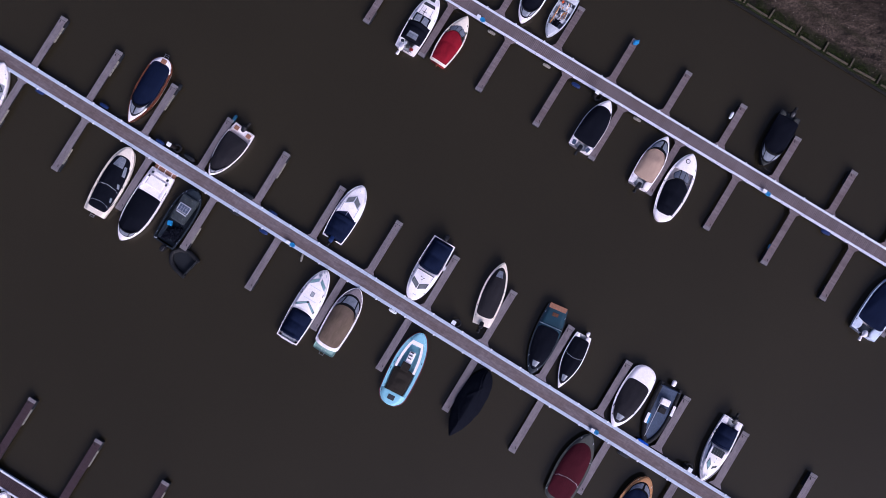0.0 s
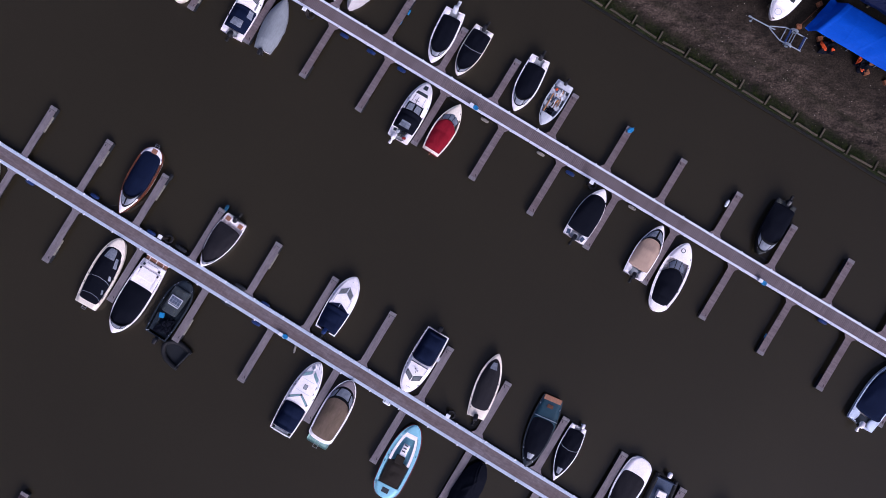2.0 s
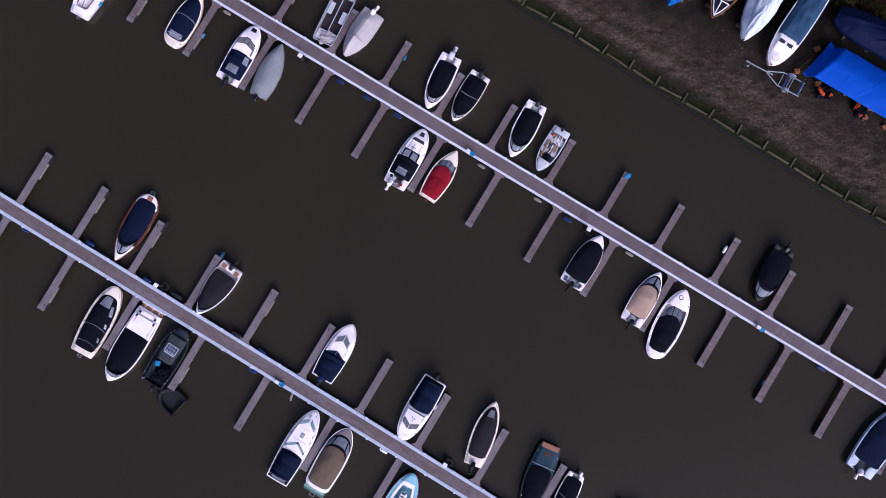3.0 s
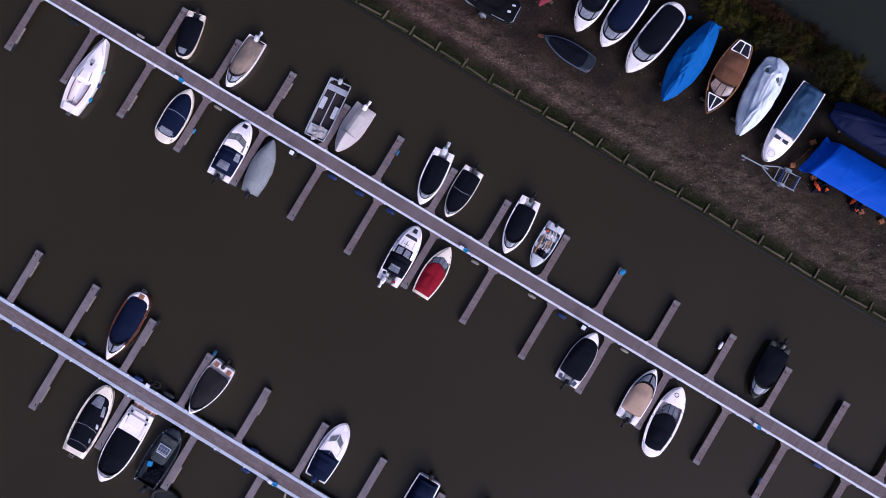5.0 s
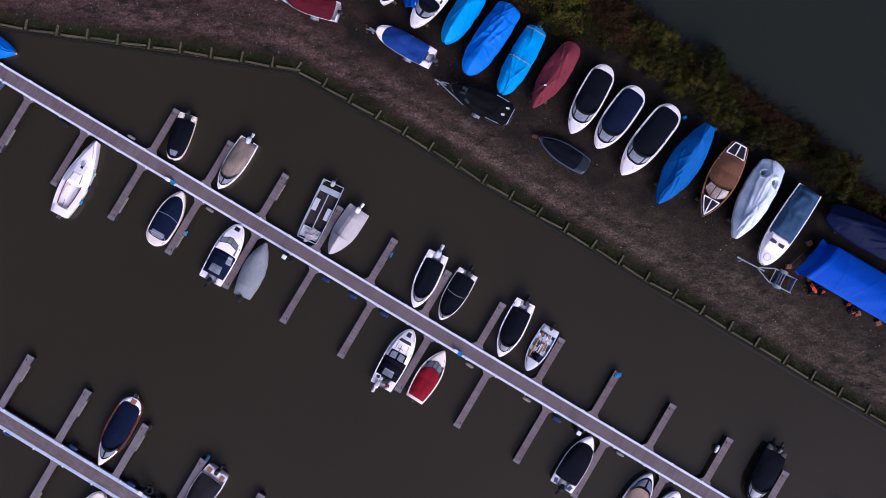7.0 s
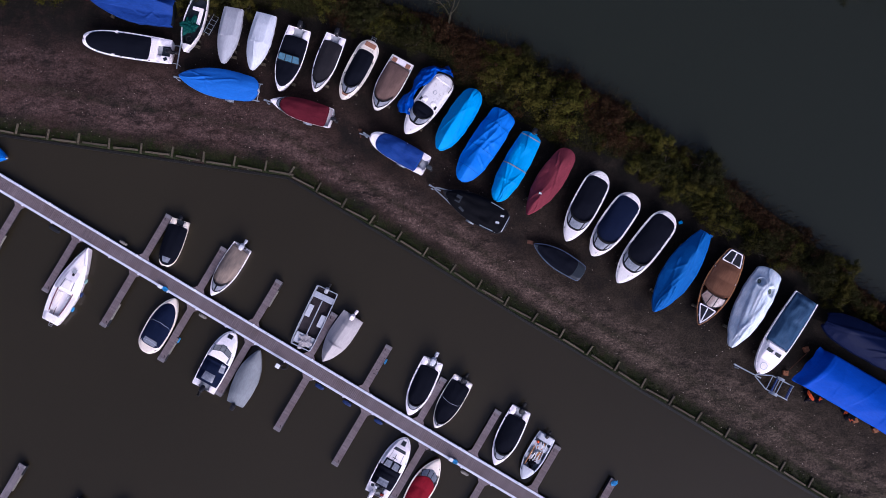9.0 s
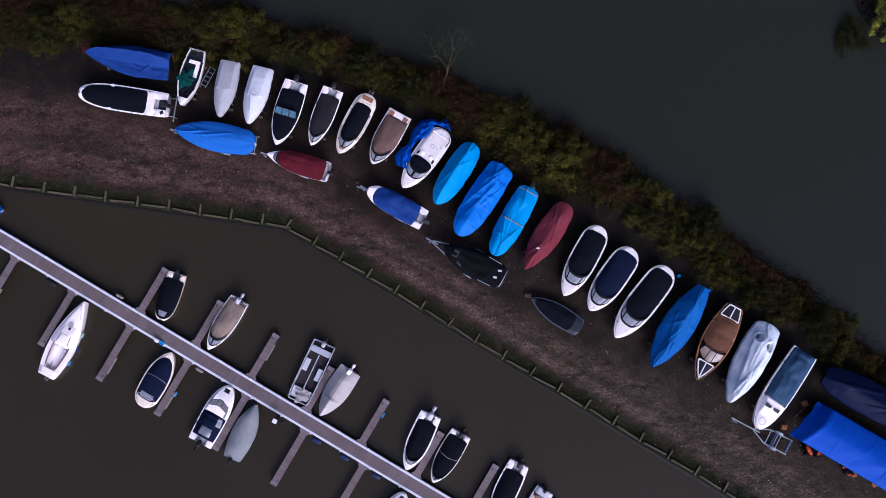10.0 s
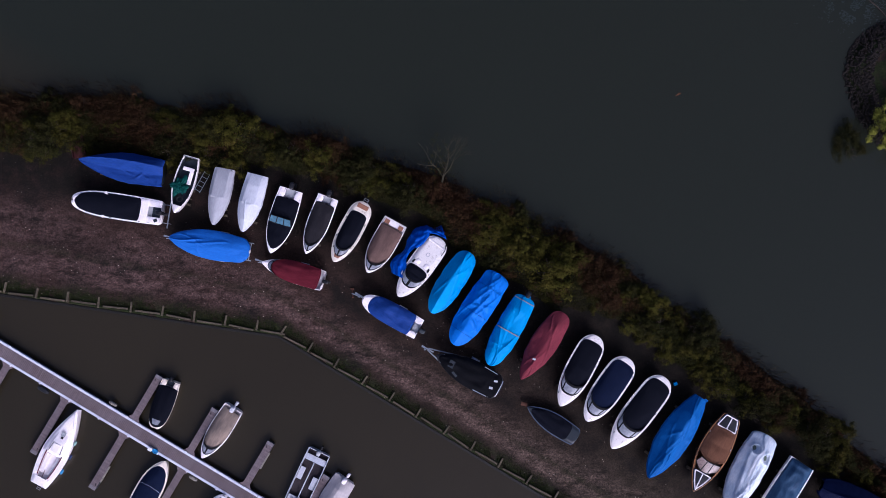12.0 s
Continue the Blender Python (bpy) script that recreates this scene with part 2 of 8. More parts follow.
def water_material():
    m = bpy.data.materials.new("murky_water")
    m.use_nodes = True
    n, ln = m.node_tree.nodes, m.node_tree.links
    b = n["Principled BSDF"]
    b.inputs["Roughness"].default_value = 0.07
    b.inputs["IOR"].default_value = 1.33
    tc = n.new("ShaderNodeTexCoord")
    silt = n.new("ShaderNodeTexNoise")
    silt.inputs["Scale"].default_value, silt.inputs["Detail"].default_value = 0.05, 7
    ln.new(tc.outputs["Object"], silt.inputs["Vector"])
    # brown silt inside the basin, clearer grey-green water beyond the spit
    sep = n.new("ShaderNodeSeparateXYZ")
    ln.new(tc.outputs["Object"], sep.inputs[0])
    across = n.new("ShaderNodeMath")
    across.operation = "MULTIPLY_ADD"
    ln.new(sep.outputs["X"], across.inputs[0])
    across.inputs[1].default_value = 0.55
    ln.new(sep.outputs["Y"], across.inputs[2])
    side = n.new("ShaderNodeMapRange")
    side.inputs[1].default_value, side.inputs[2].default_value = 46, 54
    ln.new(across.outputs[0], side.inputs[0])
    brown = n.new("ShaderNodeMix")
    brown.data_type = "RGBA"
    brown.inputs["A"].default_value, brown.inputs["B"].default_value = (0.0184, 0.0150, 0.0088, 1), (0.0284, 0.0233, 0.0134, 1)
    ln.new(silt.outputs["Fac"], brown.inputs["Factor"])
    outer = n.new("ShaderNodeMix")
    outer.data_type = "RGBA"
    ln.new(side.outputs[0], outer.inputs["Factor"])
    ln.new(brown.outputs["Result"], outer.inputs["A"])
    outer.inputs["B"].default_value = (0.0148, 0.0172, 0.0116, 1)
    ln.new(outer.outputs["Result"], b.inputs["Base Color"])
    wave = n.new("ShaderNodeTexNoise")
    wave.inputs["Scale"].default_value, wave.inputs["Detail"].default_value = 1.3, 4
    ln.new(tc.outputs["Object"], wave.inputs["Vector"])
    bp = n.new("ShaderNodeBump")
    bp.inputs["Strength"].default_value, bp.inputs["Distance"].default_value = 0.12, 0.05
    ln.new(wave.outputs["Fac"], bp.inputs["Height"])
    ln.new(bp.outputs[0], b.inputs["Normal"])
    return m


def ground_material():
    """Trodden gravel: rosy grit along the track, dark damp soil with shade painted in, moss, pale specks."""
    m = bpy.data.materials.new("gravel_and_soil")
    m.use_nodes = True
    n, ln = m.node_tree.nodes, m.node_tree.links
    b = n["Principled BSDF"]
    b.inputs["Roughness"].default_value = 0.9
    b.inputs["Specular IOR Level"].default_value = 0.15
    tc = n.new("ShaderNodeTexCoord")

    def noise_tex(scale, detail, angle=0.0, stretch=1.0, rough=0.6):
        mp = n.new("ShaderNodeMapping")
        mp.inputs["Rotation"].default_value = (0, 0, radians(angle))
        mp.inputs["Scale"].default_value = (stretch, 1, 1)
        ln.new(tc.outputs["Object"], mp.inputs[0])
        t = n.new("ShaderNodeTexNoise")
        t.inputs["Scale"].default_value, t.inputs["Detail"].default_value, t.inputs["Roughness"].default_value = scale, detail, rough
        ln.new(mp.outputs[0], t.inputs["Vector"])
        return t.outputs["Fac"]

    def mapped(sock, a, z, lo=0.0, hi=1.0):
        r = n.new("ShaderNodeMapRange")
        r.inputs[1].default_value, r.inputs[2].default_value, r.inputs[3].default_value, r.inputs[4].default_value = a, z, lo, hi
        ln.new(sock, r.inputs[0])
        return r.outputs[0]

    def mix(a, c, fac):
        x = n.new("ShaderNodeMix")
        x.data_type = "RGBA"
        for key, val in (("A", a), ("B", c)):
            if isinstance(val, tuple):
                x.inputs[key].default_value = (*val, 1)
            else:
                ln.new(val, x.inputs[key])
        ln.new(fac, x.inputs["Factor"])
        return x.outputs["Result"]

    def times(a, c):
        x = n.new("ShaderNodeMath")
        x.operation = "MULTIPLY"
        ln.new(a, x.inputs[0])
        ln.new(c, x.inputs[1])
        return x.outputs[0]

    track = n.new("ShaderNodeAttribute")
    track.attribute_name = "track"
    moss = n.new("ShaderNodeAttribute")
    moss.attribute_name = "moss"
    sep = n.new("ShaderNodeSeparateXYZ")
    ln.new(tc.outputs["Object"], sep.inputs[0])
    # rosy soil at one end of the spit, greyer gravel at the other
    east = mapped(sep.outputs["X"], -12.0, 20.0)
    # soil off the track is toned dark, partly to paint shade among the boats
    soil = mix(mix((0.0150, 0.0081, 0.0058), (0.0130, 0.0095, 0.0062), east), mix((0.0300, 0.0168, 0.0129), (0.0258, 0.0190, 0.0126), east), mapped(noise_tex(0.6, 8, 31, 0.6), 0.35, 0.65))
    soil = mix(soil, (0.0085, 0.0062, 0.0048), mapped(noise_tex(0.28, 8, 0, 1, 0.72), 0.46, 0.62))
    # damp soil towards the hedge, with the shade there painted into its colour
    hedge_shade = n.new("ShaderNodeAttribute")
    hedge_shade.attribute_name = "hedge_shade"
    soil = mix(soil, (0.0058, 0.0046, 0.0030), times(hedge_shade.outputs["Fac"], mapped(noise_tex(0.9, 7), 0.30, 0.55)))
    grit = mix(mix((0.053, 0.032, 0.026), (0.044, 0.0320, 0.0225), east), mix((0.134, 0.082, 0.068), (0.118, 0.085, 0.061), east), mapped(noise_tex(6.0, 8, 31, 0.8), 0.38, 0.66))
    streak = times(mapped(noise_tex(1.8, 9, 31, 0.45, 0.72), 0.38, 0.62), mapped(noise_tex(0.45, 5, 31, 0.5), 0.35, 0.55, 0.8, 1.4))
    col = mix(soil, grit, times(track.outputs["Fac"], streak))
    green = mix((0.0085, 0.0145, 0.0038), (0.018, 0.022, 0.006), noise_tex(3.0, 5))
    col = mix(col, green, times(moss.outputs["Fac"], mapped(noise_tex(1.2, 6), 0.36, 0.52)))
    speck = n.new("ShaderNodeTexVoronoi")
    speck.inputs["Scale"].default_value = 3.0
    ln.new(tc.outputs["Object"], speck.inputs["Vector"])
    col = mix(col, (0.34, 0.30, 0.25), times(times(mapped(speck.outputs["Distance"], 0.11, 0.06), mapped(noise_tex(0.9, 3), 0.50, 0.56)), mapped(hedge_shade.outputs["Fac"], 0.0, 1.0, 1.0, 0.2)))
    pebble = n.new("ShaderNodeTexVoronoi")
    pebble.inputs["Scale"].default_value = 13.0
    ln.new(tc.outputs["Object"], pebble.inputs["Vector"])
    tone = n.new("ShaderNodeSeparateColor")
    ln.new(pebble.outputs["Color"], tone.inputs[0])
    grain = times(mapped(noise_tex(14, 8, 0, 1, 0.75), 0.32, 0.68, 0.4, 1.6), mapped(tone.outputs[0], 0.0, 1.0, 0.62, 1.42))
    scale = n.new("ShaderNodeVectorMath")
    scale.operation = "SCALE"
    ln.new(col, scale.inputs[0])
    ln.new(grain, scale.inputs["Scale"])
    ln.new(scale.outputs[0], b.inputs["Base Color"])
    bp = n.new("ShaderNodeBump")
    bp.inputs["Strength"].default_value, bp.inputs["Distance"].default_value = 0.6, 0.04
    ln.new(noise_tex(9, 6), bp.inputs["Height"])
    ln.new(bp.outputs[0], b.inputs["Normal"])
    return m


WATER = water_material()
GROUND = ground_material()

# ---- mesh kit ----
def part(name, bm, material, parent=None, label="", smooth=False):
    """Links a bmesh as one mesh object, under a thing or a part if given."""
    bmesh.ops.recalc_face_normals(bm, faces=bm.faces)
    me = bpy.data.meshes.new(name)
    bm.to_mesh(me)
    bm.free()
    for p in me.polygons:
        p.use_smooth = smooth
    me.materials.append(material)
    ob = new(name, me)
    if parent is not None:
        ob.parent = parent
    if label:
        tagged(ob, label)
    return ob


def thing(name, x, y, z, heading, label, category, group="", kind=""):
    ob = new(name)
    ob.empty_display_size = 0.3
    ob.matrix_basis = pose(x, y, z, 0, 0, heading)
    return tagged(ob, label, category, group, kind)


def add_box(bm, c, size, rz=0.0, bevel=0.0, tilt=0.0):
    m = Matrix.Translation(c) @ Matrix.Rotation(radians(rz), 4, "Z") @ Matrix.Rotation(radians(tilt), 4, "Y") @ Matrix.Diagonal((*size, 1))
    got = bmesh.ops.create_cube(bm, size=1, matrix=m)
    if bevel:
        edges = {e for v in got["verts"] for e in v.link_edges}
        bmesh.ops.bevel(bm, geom=list(edges), offset=bevel, segments=2, profile=0.6, affect="EDGES")
    return bm


def box(c, size, rz=0.0, bevel=0.0, tilt=0.0):
    return add_box(bmesh.new(), c, size, rz, bevel, tilt)


def add_tube(bm, pts, r, sides=6):
    """A round bar through the points, with closed ends."""
    pts = [Vector(p) for p in pts]
    rings = []
    for i, p in enumerate(pts):
        d = (pts[min(i + 1, len(pts) - 1)] - pts[max(i - 1, 0)]).normalized()
        side = d.cross(Vector((0, 0, 1)))
        side = side.normalized() if side.length > 1e-3 else Vector((1, 0, 0))
        up = side.cross(d)
        rings.append([bm.verts.new(p + r * (math.cos(a) * side + math.sin(a) * up)) for a in (2 * math.pi * k / sides for k in range(sides))])
    for a, c in zip(rings, rings[1:]):
        for k in range(sides):
            bm.faces.new((a[k], a[(k + 1) % sides], c[(k + 1) % sides], c[k]))
    bm.faces.new(rings[0])
    bm.faces.new(list(reversed(rings[-1])))
    return bm


def tube(pts, r, sides=6):
    return add_tube(bmesh.new(), pts, r, sides)


def add_pod(bm, c, size, heading=0.0, tilt=0.0, u=10, v=6):
    """A rounded pod, longest along its x."""
    m = Matrix.Translation(c) @ Matrix.Rotation(radians(heading), 4, "Z") @ Matrix.Rotation(radians(tilt), 4, "Y") @ Matrix.Diagonal((*[s / 2 for s in size], 1))
    got = bmesh.ops.create_uvsphere(bm, u_segments=u, v_segments=v, radius=1.0)
    for w in got["verts"]:
        w.co = m @ Vector([math.copysign(abs(q) ** 0.62, q) for q in w.co])
    return bm


def pod(c, size, heading=0.0, tilt=0.0):
    return add_pod(bmesh.new(), c, size, heading, tilt)


def crumple(c, size, seed=1, lumps=1.6):
    """A heap of crumpled cloth: creased lobes with an uneven outline."""
    bm = bmesh.new()
    bmesh.ops.create_icosphere(bm, subdivisions=4, radius=1.0)
    for v in bm.verts:
        d = v.co.copy()
        f = 0.75 + 0.75 * noise.noise((d.x * lumps + seed, d.y * lumps, d.z)) + 0.7 * (0.25 - abs(noise.noise((d.x * lumps * 2, d.y * lumps * 2 + seed, d.z * 2))))
        v.co = Vector((c[0] + d.x * f * size[0] / 2, c[1] + d.y * f * size[1] / 2, c[2] + d.z * max(f, 0.4) * size[2] / 2))
    return bm


def sheet(rows, thickness=0.0):
    """A loft through rows of points; thickness adds an underside and edges."""
    bm = bmesh.new()
    g = [[bm.verts.new(p) for p in row] for row in rows]
    for a, c in zip(g, g[1:]):
        for k in range(len(a) - 1):
            bm.faces.new((a[k], a[k + 1], c[k + 1], c[k]))
    bmesh.ops.remove_doubles(bm, verts=bm.verts, dist=1e-4)
    bmesh.ops.dissolve_degenerate(bm, dist=1e-4, edges=bm.edges)
    if thickness:
        bmesh.ops.recalc_face_normals(bm, faces=bm.faces)
        bmesh.ops.solidify(bm, geom=bm.faces, thickness=thickness)
    return bm


def slab(rows, thickness):
    """A grid of points with an underside straight below it and closed edges."""
    bm = bmesh.new()
    top = [[bm.verts.new(p) for p in row] for row in rows]
    low = [[bm.verts.new((v.co.x, v.co.y, v.co.z - thickness)) for v in row] for row in top]
    for g in (top, low):
        for a, c in zip(g, g[1:]):
            for k in range(len(a) - 1):
                bm.faces.new((a[k], a[k + 1], c[k + 1], c[k]))
    rim = lambda g: g[0] + [r[-1] for r in g[1:]] + g[-1][-2::-1] + [r[0] for r in g[-2:0:-1]]
    up, down = rim(top), rim(low)
    for i in range(len(up)):
        j = (i + 1) % len(up)
        bm.faces.new((up[i], up[j], down[j], down[i]))
    return bm


# ---- boats ----
class Shape:
    """The plan of a hull: x forward from the middle, z up from the waterline."""

    def __init__(self, length, beam, transom=0.8, widest=0.45, bow=2.2, blunt=0.85, rounded=0.0, height=0.62, sheer=0.18, nose=0.0):
        self.length, self.beam, self.transom, self.widest, self.bow, self.blunt = length, beam, transom, widest, bow, blunt
        self.rounded, self.height, self.sheer, self.nose = rounded, height, sheer, nose

    def half(self, u):
        if u > self.widest:
            s = (u - self.widest) / (1 - self.widest)
            f = self.nose + (1 - self.nose) * max(0.0, 1 - s ** self.bow) ** self.blunt
        else:
            f = 1 - (1 - self.transom) * ((self.widest - u) / self.widest) ** 2
        if self.rounded and u < self.rounded:
            f *= math.sqrt(max(0.0, 1 - ((self.rounded - u) / self.rounded) ** 2)) * 0.92 + 0.08
        return max(f * self.beam / 2, 0.015)

    def x(self, u):
        return (u - 0.5) * self.length

    def rim(self, u):
        return self.height * (1 + self.sheer * max(0.0, u - 0.3) ** 2 * 2)

    def stations(self, u0=0.0, u1=1.0, count=22):
        return [u0 + (u1 - u0) * (0.5 - 0.5 * math.cos(math.pi * k / count)) for k in range(count + 1)]


def hull_part(sh, material, root, label=""):
    rows = []
    for u in sh.stations():
        w, x, z = sh.half(u), sh.x(u), sh.rim(u)
        rake = 0.05 * sh.length * max(0.0, u - 0.7) / 0.3
        rows.append([(x, w, z), (x - rake * 0.3, w * 0.95, z * 0.45), (x - rake * 0.6, w * 0.82, -0.06), (x - rake, 0, -0.34), (x - rake * 0.6, -w * 0.82, -0.06), (x - rake * 0.3, -w * 0.95, z * 0.45), (x, -w, z)])
    bm = sheet(rows)
    loop = [e for e in bm.edges if e.is_boundary and all(abs(v.co.x - sh.x(0)) < 0.02 for v in e.verts)]
    if loop:
        bmesh.ops.contextual_create(bm, geom=loop)
    return part("hull", bm, material, root, label, smooth=True)


def gunwale_part(sh, material, root, rim, label="", lift=0.02, notch=0.0):
    """The flat ring round the top of the hull, a low bead thick."""
    bm = bmesh.new()
    ups = sh.stations(count=26)
    rows = []
    for s in (1, -1):
        for u in ups:
            w = sh.half(u) + 0.025
            wi = max(w - rim, 0.008)
            z = sh.rim(u)
            rows.append([bm.verts.new(p) for p in ((sh.x(u), s * w, z - 0.05), (sh.x(u), s * w, z + lift), (sh.x(u), s * wi, z + lift + 0.012), (sh.x(u), s * wi, z - 0.12))])
        a = rows[-len(ups):]
        for p, q in zip(a, a[1:]):
            for k in range(3):
                bm.faces.new((p[k], p[k + 1], q[k + 1], q[k]))
        bm.faces.new(a[0])
        bm.faces.new(list(reversed(a[-1])))
    # transom cap
    u, w = 0.0, sh.half(0.0)
    for s in ((1, -1) if notch else (0,)):
        add_box(bm, (sh.x(0) + rim * 0.4, s * w * (1 + notch) / 2, sh.rim(0) - 0.015), (rim * 0.8, w * (1 - notch) if notch else 2 * w, 0.09))
    return part("gunwale", bm, material, root, label, smooth=False)


def deck_part(sh, u0, u1, material, root, name="foredeck", label="", lift=0.015, inset=0.05, camber=0.06):
    rows = []
    for u in sh.stations(u0, u1, 9):
        w = max(sh.half(u) - inset, 0.008)
        rows.append([(sh.x(u), w * k, sh.rim(u) + lift + camber * (1 - k * k)) for k in (-1, -0.6, -0.2, 0.2, 0.6, 1)])
    return part(name, sheet(rows, -0.03), material, root, label, smooth=True)


def floor_part(sh, material, root, z=0.18, inset=0.1, label="", u0=0.03, u1=0.93):
    rows = []
    for u in sh.stations(u0, u1, 12):
        w = max(sh.half(u) - inset, 0.01)
        rows.append([(sh.x(u), w * k, z) for k in (-1, 0, 1)])
    return part("cockpit_floor", sheet(rows, -0.03), material, root, label)


def liner_part(sh, material, root, inset=0.09, u0=0.02, u1=0.95):
    bm = bmesh.new()
    for s in (1, -1):
        rows = [[bm.verts.new((sh.x(u), s * max(sh.half(u) - inset, 0.01), z)) for z in (0.15, sh.rim(u) - 0.01)] for u in sh.stations(u0, u1, 16)]
        for p, q in zip(rows, rows[1:]):
            bm.faces.new((p[0], p[1], q[1], q[0]))
    return part("liner", bm, material, root)


def oval_half(sh, u, u0, u1, inset, stern_round, bow_round):
    """Half width of an oval opening inside the hull's plan, its two ends rounded over the given lengths."""
    f = 1.0
    for d, r, p in (((u - u0) * sh.length, stern_round, 3.0), ((u1 - u) * sh.length, bow_round, 2.5)):
        if r and d < r:
            f *= (1 - (1 - max(d, 0.0) / r) ** p) ** (1 / p)
    return max((sh.half(u) - inset) * f, 0.012)


def cover_part(sh, u0, u1, material, root, inset=0.1, rise=0.3, square=0.0, seed=1, label="", name="cover", wrinkle=0.035, ridge=0.6, drop=0.05, wide=None, front_open=False, arc=0.12, hoops=2.5, windows=(), seam_at=(), stern_round=0.0, bow_round=0.0, hoop=0.0):
    """A taut cloth cover: arched across, falling to the gunwale at both ends."""
    rng = random.Random(seed)
    ox, oy = rng.uniform(0, 50), rng.uniform(0, 50)
    crease = facet_field(seed + 5, 5, 4)

    def point(t, k, lift=0.0):
        u = u0 + (u1 - u0) * t
        ends = min(1.0, (t if front_open else min(t, 1 - t)) * (5 + 14 * square)) ** 0.6
        back = arc * k * k * t * t / sh.length
        w = max((wide * (0.92 + 0.08 * ends) if wide else sh.half(u - back) - inset), 0.02)
        if bow_round:
            w = oval_half(sh, u, u0, u1, inset, stern_round, bow_round)
        x, yy = sh.x(u - back), w * k
        bow_sag = 0.72 + 0.28 * abs(math.cos(math.pi * hoops * t + seed)) ** 0.7
        fall = abs(k) ** (1.2 + 2 * ridge)
        if front_open and bow_round:
            fall *= 1 - 0.8 * max(0.0, (t - 0.72) / 0.28)
        if hoop:
            peak = max(0.0, 1 - abs(t - hoop + 0.07 * k * k) / 0.42)
            bow_sag = 0.62 + 0.5 * peak
        z = sh.rim(u) + (0.065 if bow_round else 0.035) + rise * ends * bow_sag * (1 - fall)
        if abs(k) < 0.99:
            z += wrinkle * noise.noise((x * 0.9 + ox, yy * 3.2 + oy, 0)) * (0.3 + ends)
            z += wrinkle * 0.5 * noise.noise((x * 3 + ox, yy * 1.5 + oy, 4)) + 2.2 * wrinkle * crease(t, k) * ends * (1 - abs(k) ** 3)
        return (x, yy, z + lift)

    ks = [math.sin(math.pi / 2 * k / 9) for k in range(-9, 10)]
    rows = []
    for t in (0.5 - 0.5 * math.cos(math.pi * q / 40) for q in range(41)):
        row = [point(t, k) for k in ks]
        row = [(row[0][0], row[0][1] + math.copysign(0.012, row[0][1]), row[0][2] - drop)] + row + [(row[-1][0], row[-1][1], row[-1][2] - drop)]
        rows.append(row)
    cover = part(name, slab(rows, 0.03), material, root, label, smooth=True)
    for t0, t1, k0, k1 in windows:
        grid = [[point(t0 + (t1 - t0) * a / 6, (k0 + (k1 - k0) * c / 6) * (1 - 0.12 * a / 6), 0.02) for c in range(7)] for a in range(7)]
        part("cover_window", slab(grid, 0.03), VINYL, cover, "clear vinyl window in the cover")
    for t in seam_at:
        pts = [point(t - 0.045 * (abs(k) > 0.75) * (abs(k) - 0.75) * 4 + 0.012 * math.cos(4 * k), k, 0.02) for k in (-1, -0.88, -0.75, -0.5, -0.25, 0, 0.25, 0.5, 0.75, 0.88, 1)]
        part("cover_seam", tube(pts, 0.011, 5), PALEGREY, cover)
    return cover


def screen_parts(sh, u, root, panes=3, span=0.85, depth=0.55, rise=0.32, inset=0.12, glass=None, rim=None, curve=0.3, lift=0.0, taper=0.5):
    """A raked windscreen: a dark surround with its panes set in it."""
    glass, rim = glass or VINYL, rim or RUBBER

    def place(k, t, out=0.0):
        back = curve * k * k
        w = (sh.half(u - back / sh.length) - inset) * span
        return Vector((sh.x(u) - back + depth * (0.5 - t * (1 - taper * k * k)), w * k * (1 - 0.12 * t), sh.rim(u) + 0.06 + lift + rise * t + out))

    n = 16
    surround = part("windscreen_surround", sheet([[place(-1.0 + 2.0 * j / n, t, -0.02) for j in range(n + 1)] for t in (-0.06, 0.5, 1.0, 1.04)], -0.02), rim, root)
    for i in range(panes):
        a, c = -1 + 2 * i / panes + 0.045, -1 + 2 * (i + 1) / panes - 0.045
        part("windscreen_pane", sheet([[place(a + (c - a) * j / 5, t, 0.012) for j in range(6)] for t in (0.04, 0.5, 0.96)], -0.012), glass, surround, "pale reflecting window pane")
    return surround


def oval_screen(sh, u_cover, u_front, root, u0, inset, bow_round, panes=3, rise=0.32, glass=None, rim=None):
    """A raked windscreen wrapped round the front of an oval cockpit, one dark surround with its panes."""
    n, reach = 12, (bow_round * 0.9 + 0.12) / sh.length

    def place(v, t, out=0.0):
        f = math.sin((1 - abs(v)) * math.pi / 2)
        pts = []
        for end, narrow in ((u_front, 1.0), (u_cover, 0.95)):
            ua = end - reach
            u = ua + (end - ua) * f
            pts.append(Vector((sh.x(u), math.copysign(oval_half(sh, u, u0, end, inset, 0.0, bow_round), v) * narrow, sh.rim(u))))
        p = pts[0].lerp(pts[1], t)
        p.z += 0.11 + rise * t * (1 - 0.45 * abs(v) ** 3) + out
        return p

    steps = [-1 + k / n for k in range(2 * n + 1)]
    surround = part("windscreen_surround", slab([[place(v, t, -0.02) for v in steps] for t in (-0.1, 0.0, 0.5, 1.0, 1.1)], 0.05), rim or FRAME, root)
    for a, c in {2: ((-0.86, -0.05), (0.05, 0.86))}.get(panes, ((-0.9, -0.45), (-0.35, 0.35), (0.45, 0.9))):
        rows = [[place(a + (c - a) * j / 6, t, 0.015) for j in range(7)] for t in (0.14, 0.5, 0.86)]
        part("windscreen_pane", slab(rows, 0.03), glass or VINYL, surround, "pale reflecting window pane")
    return surround


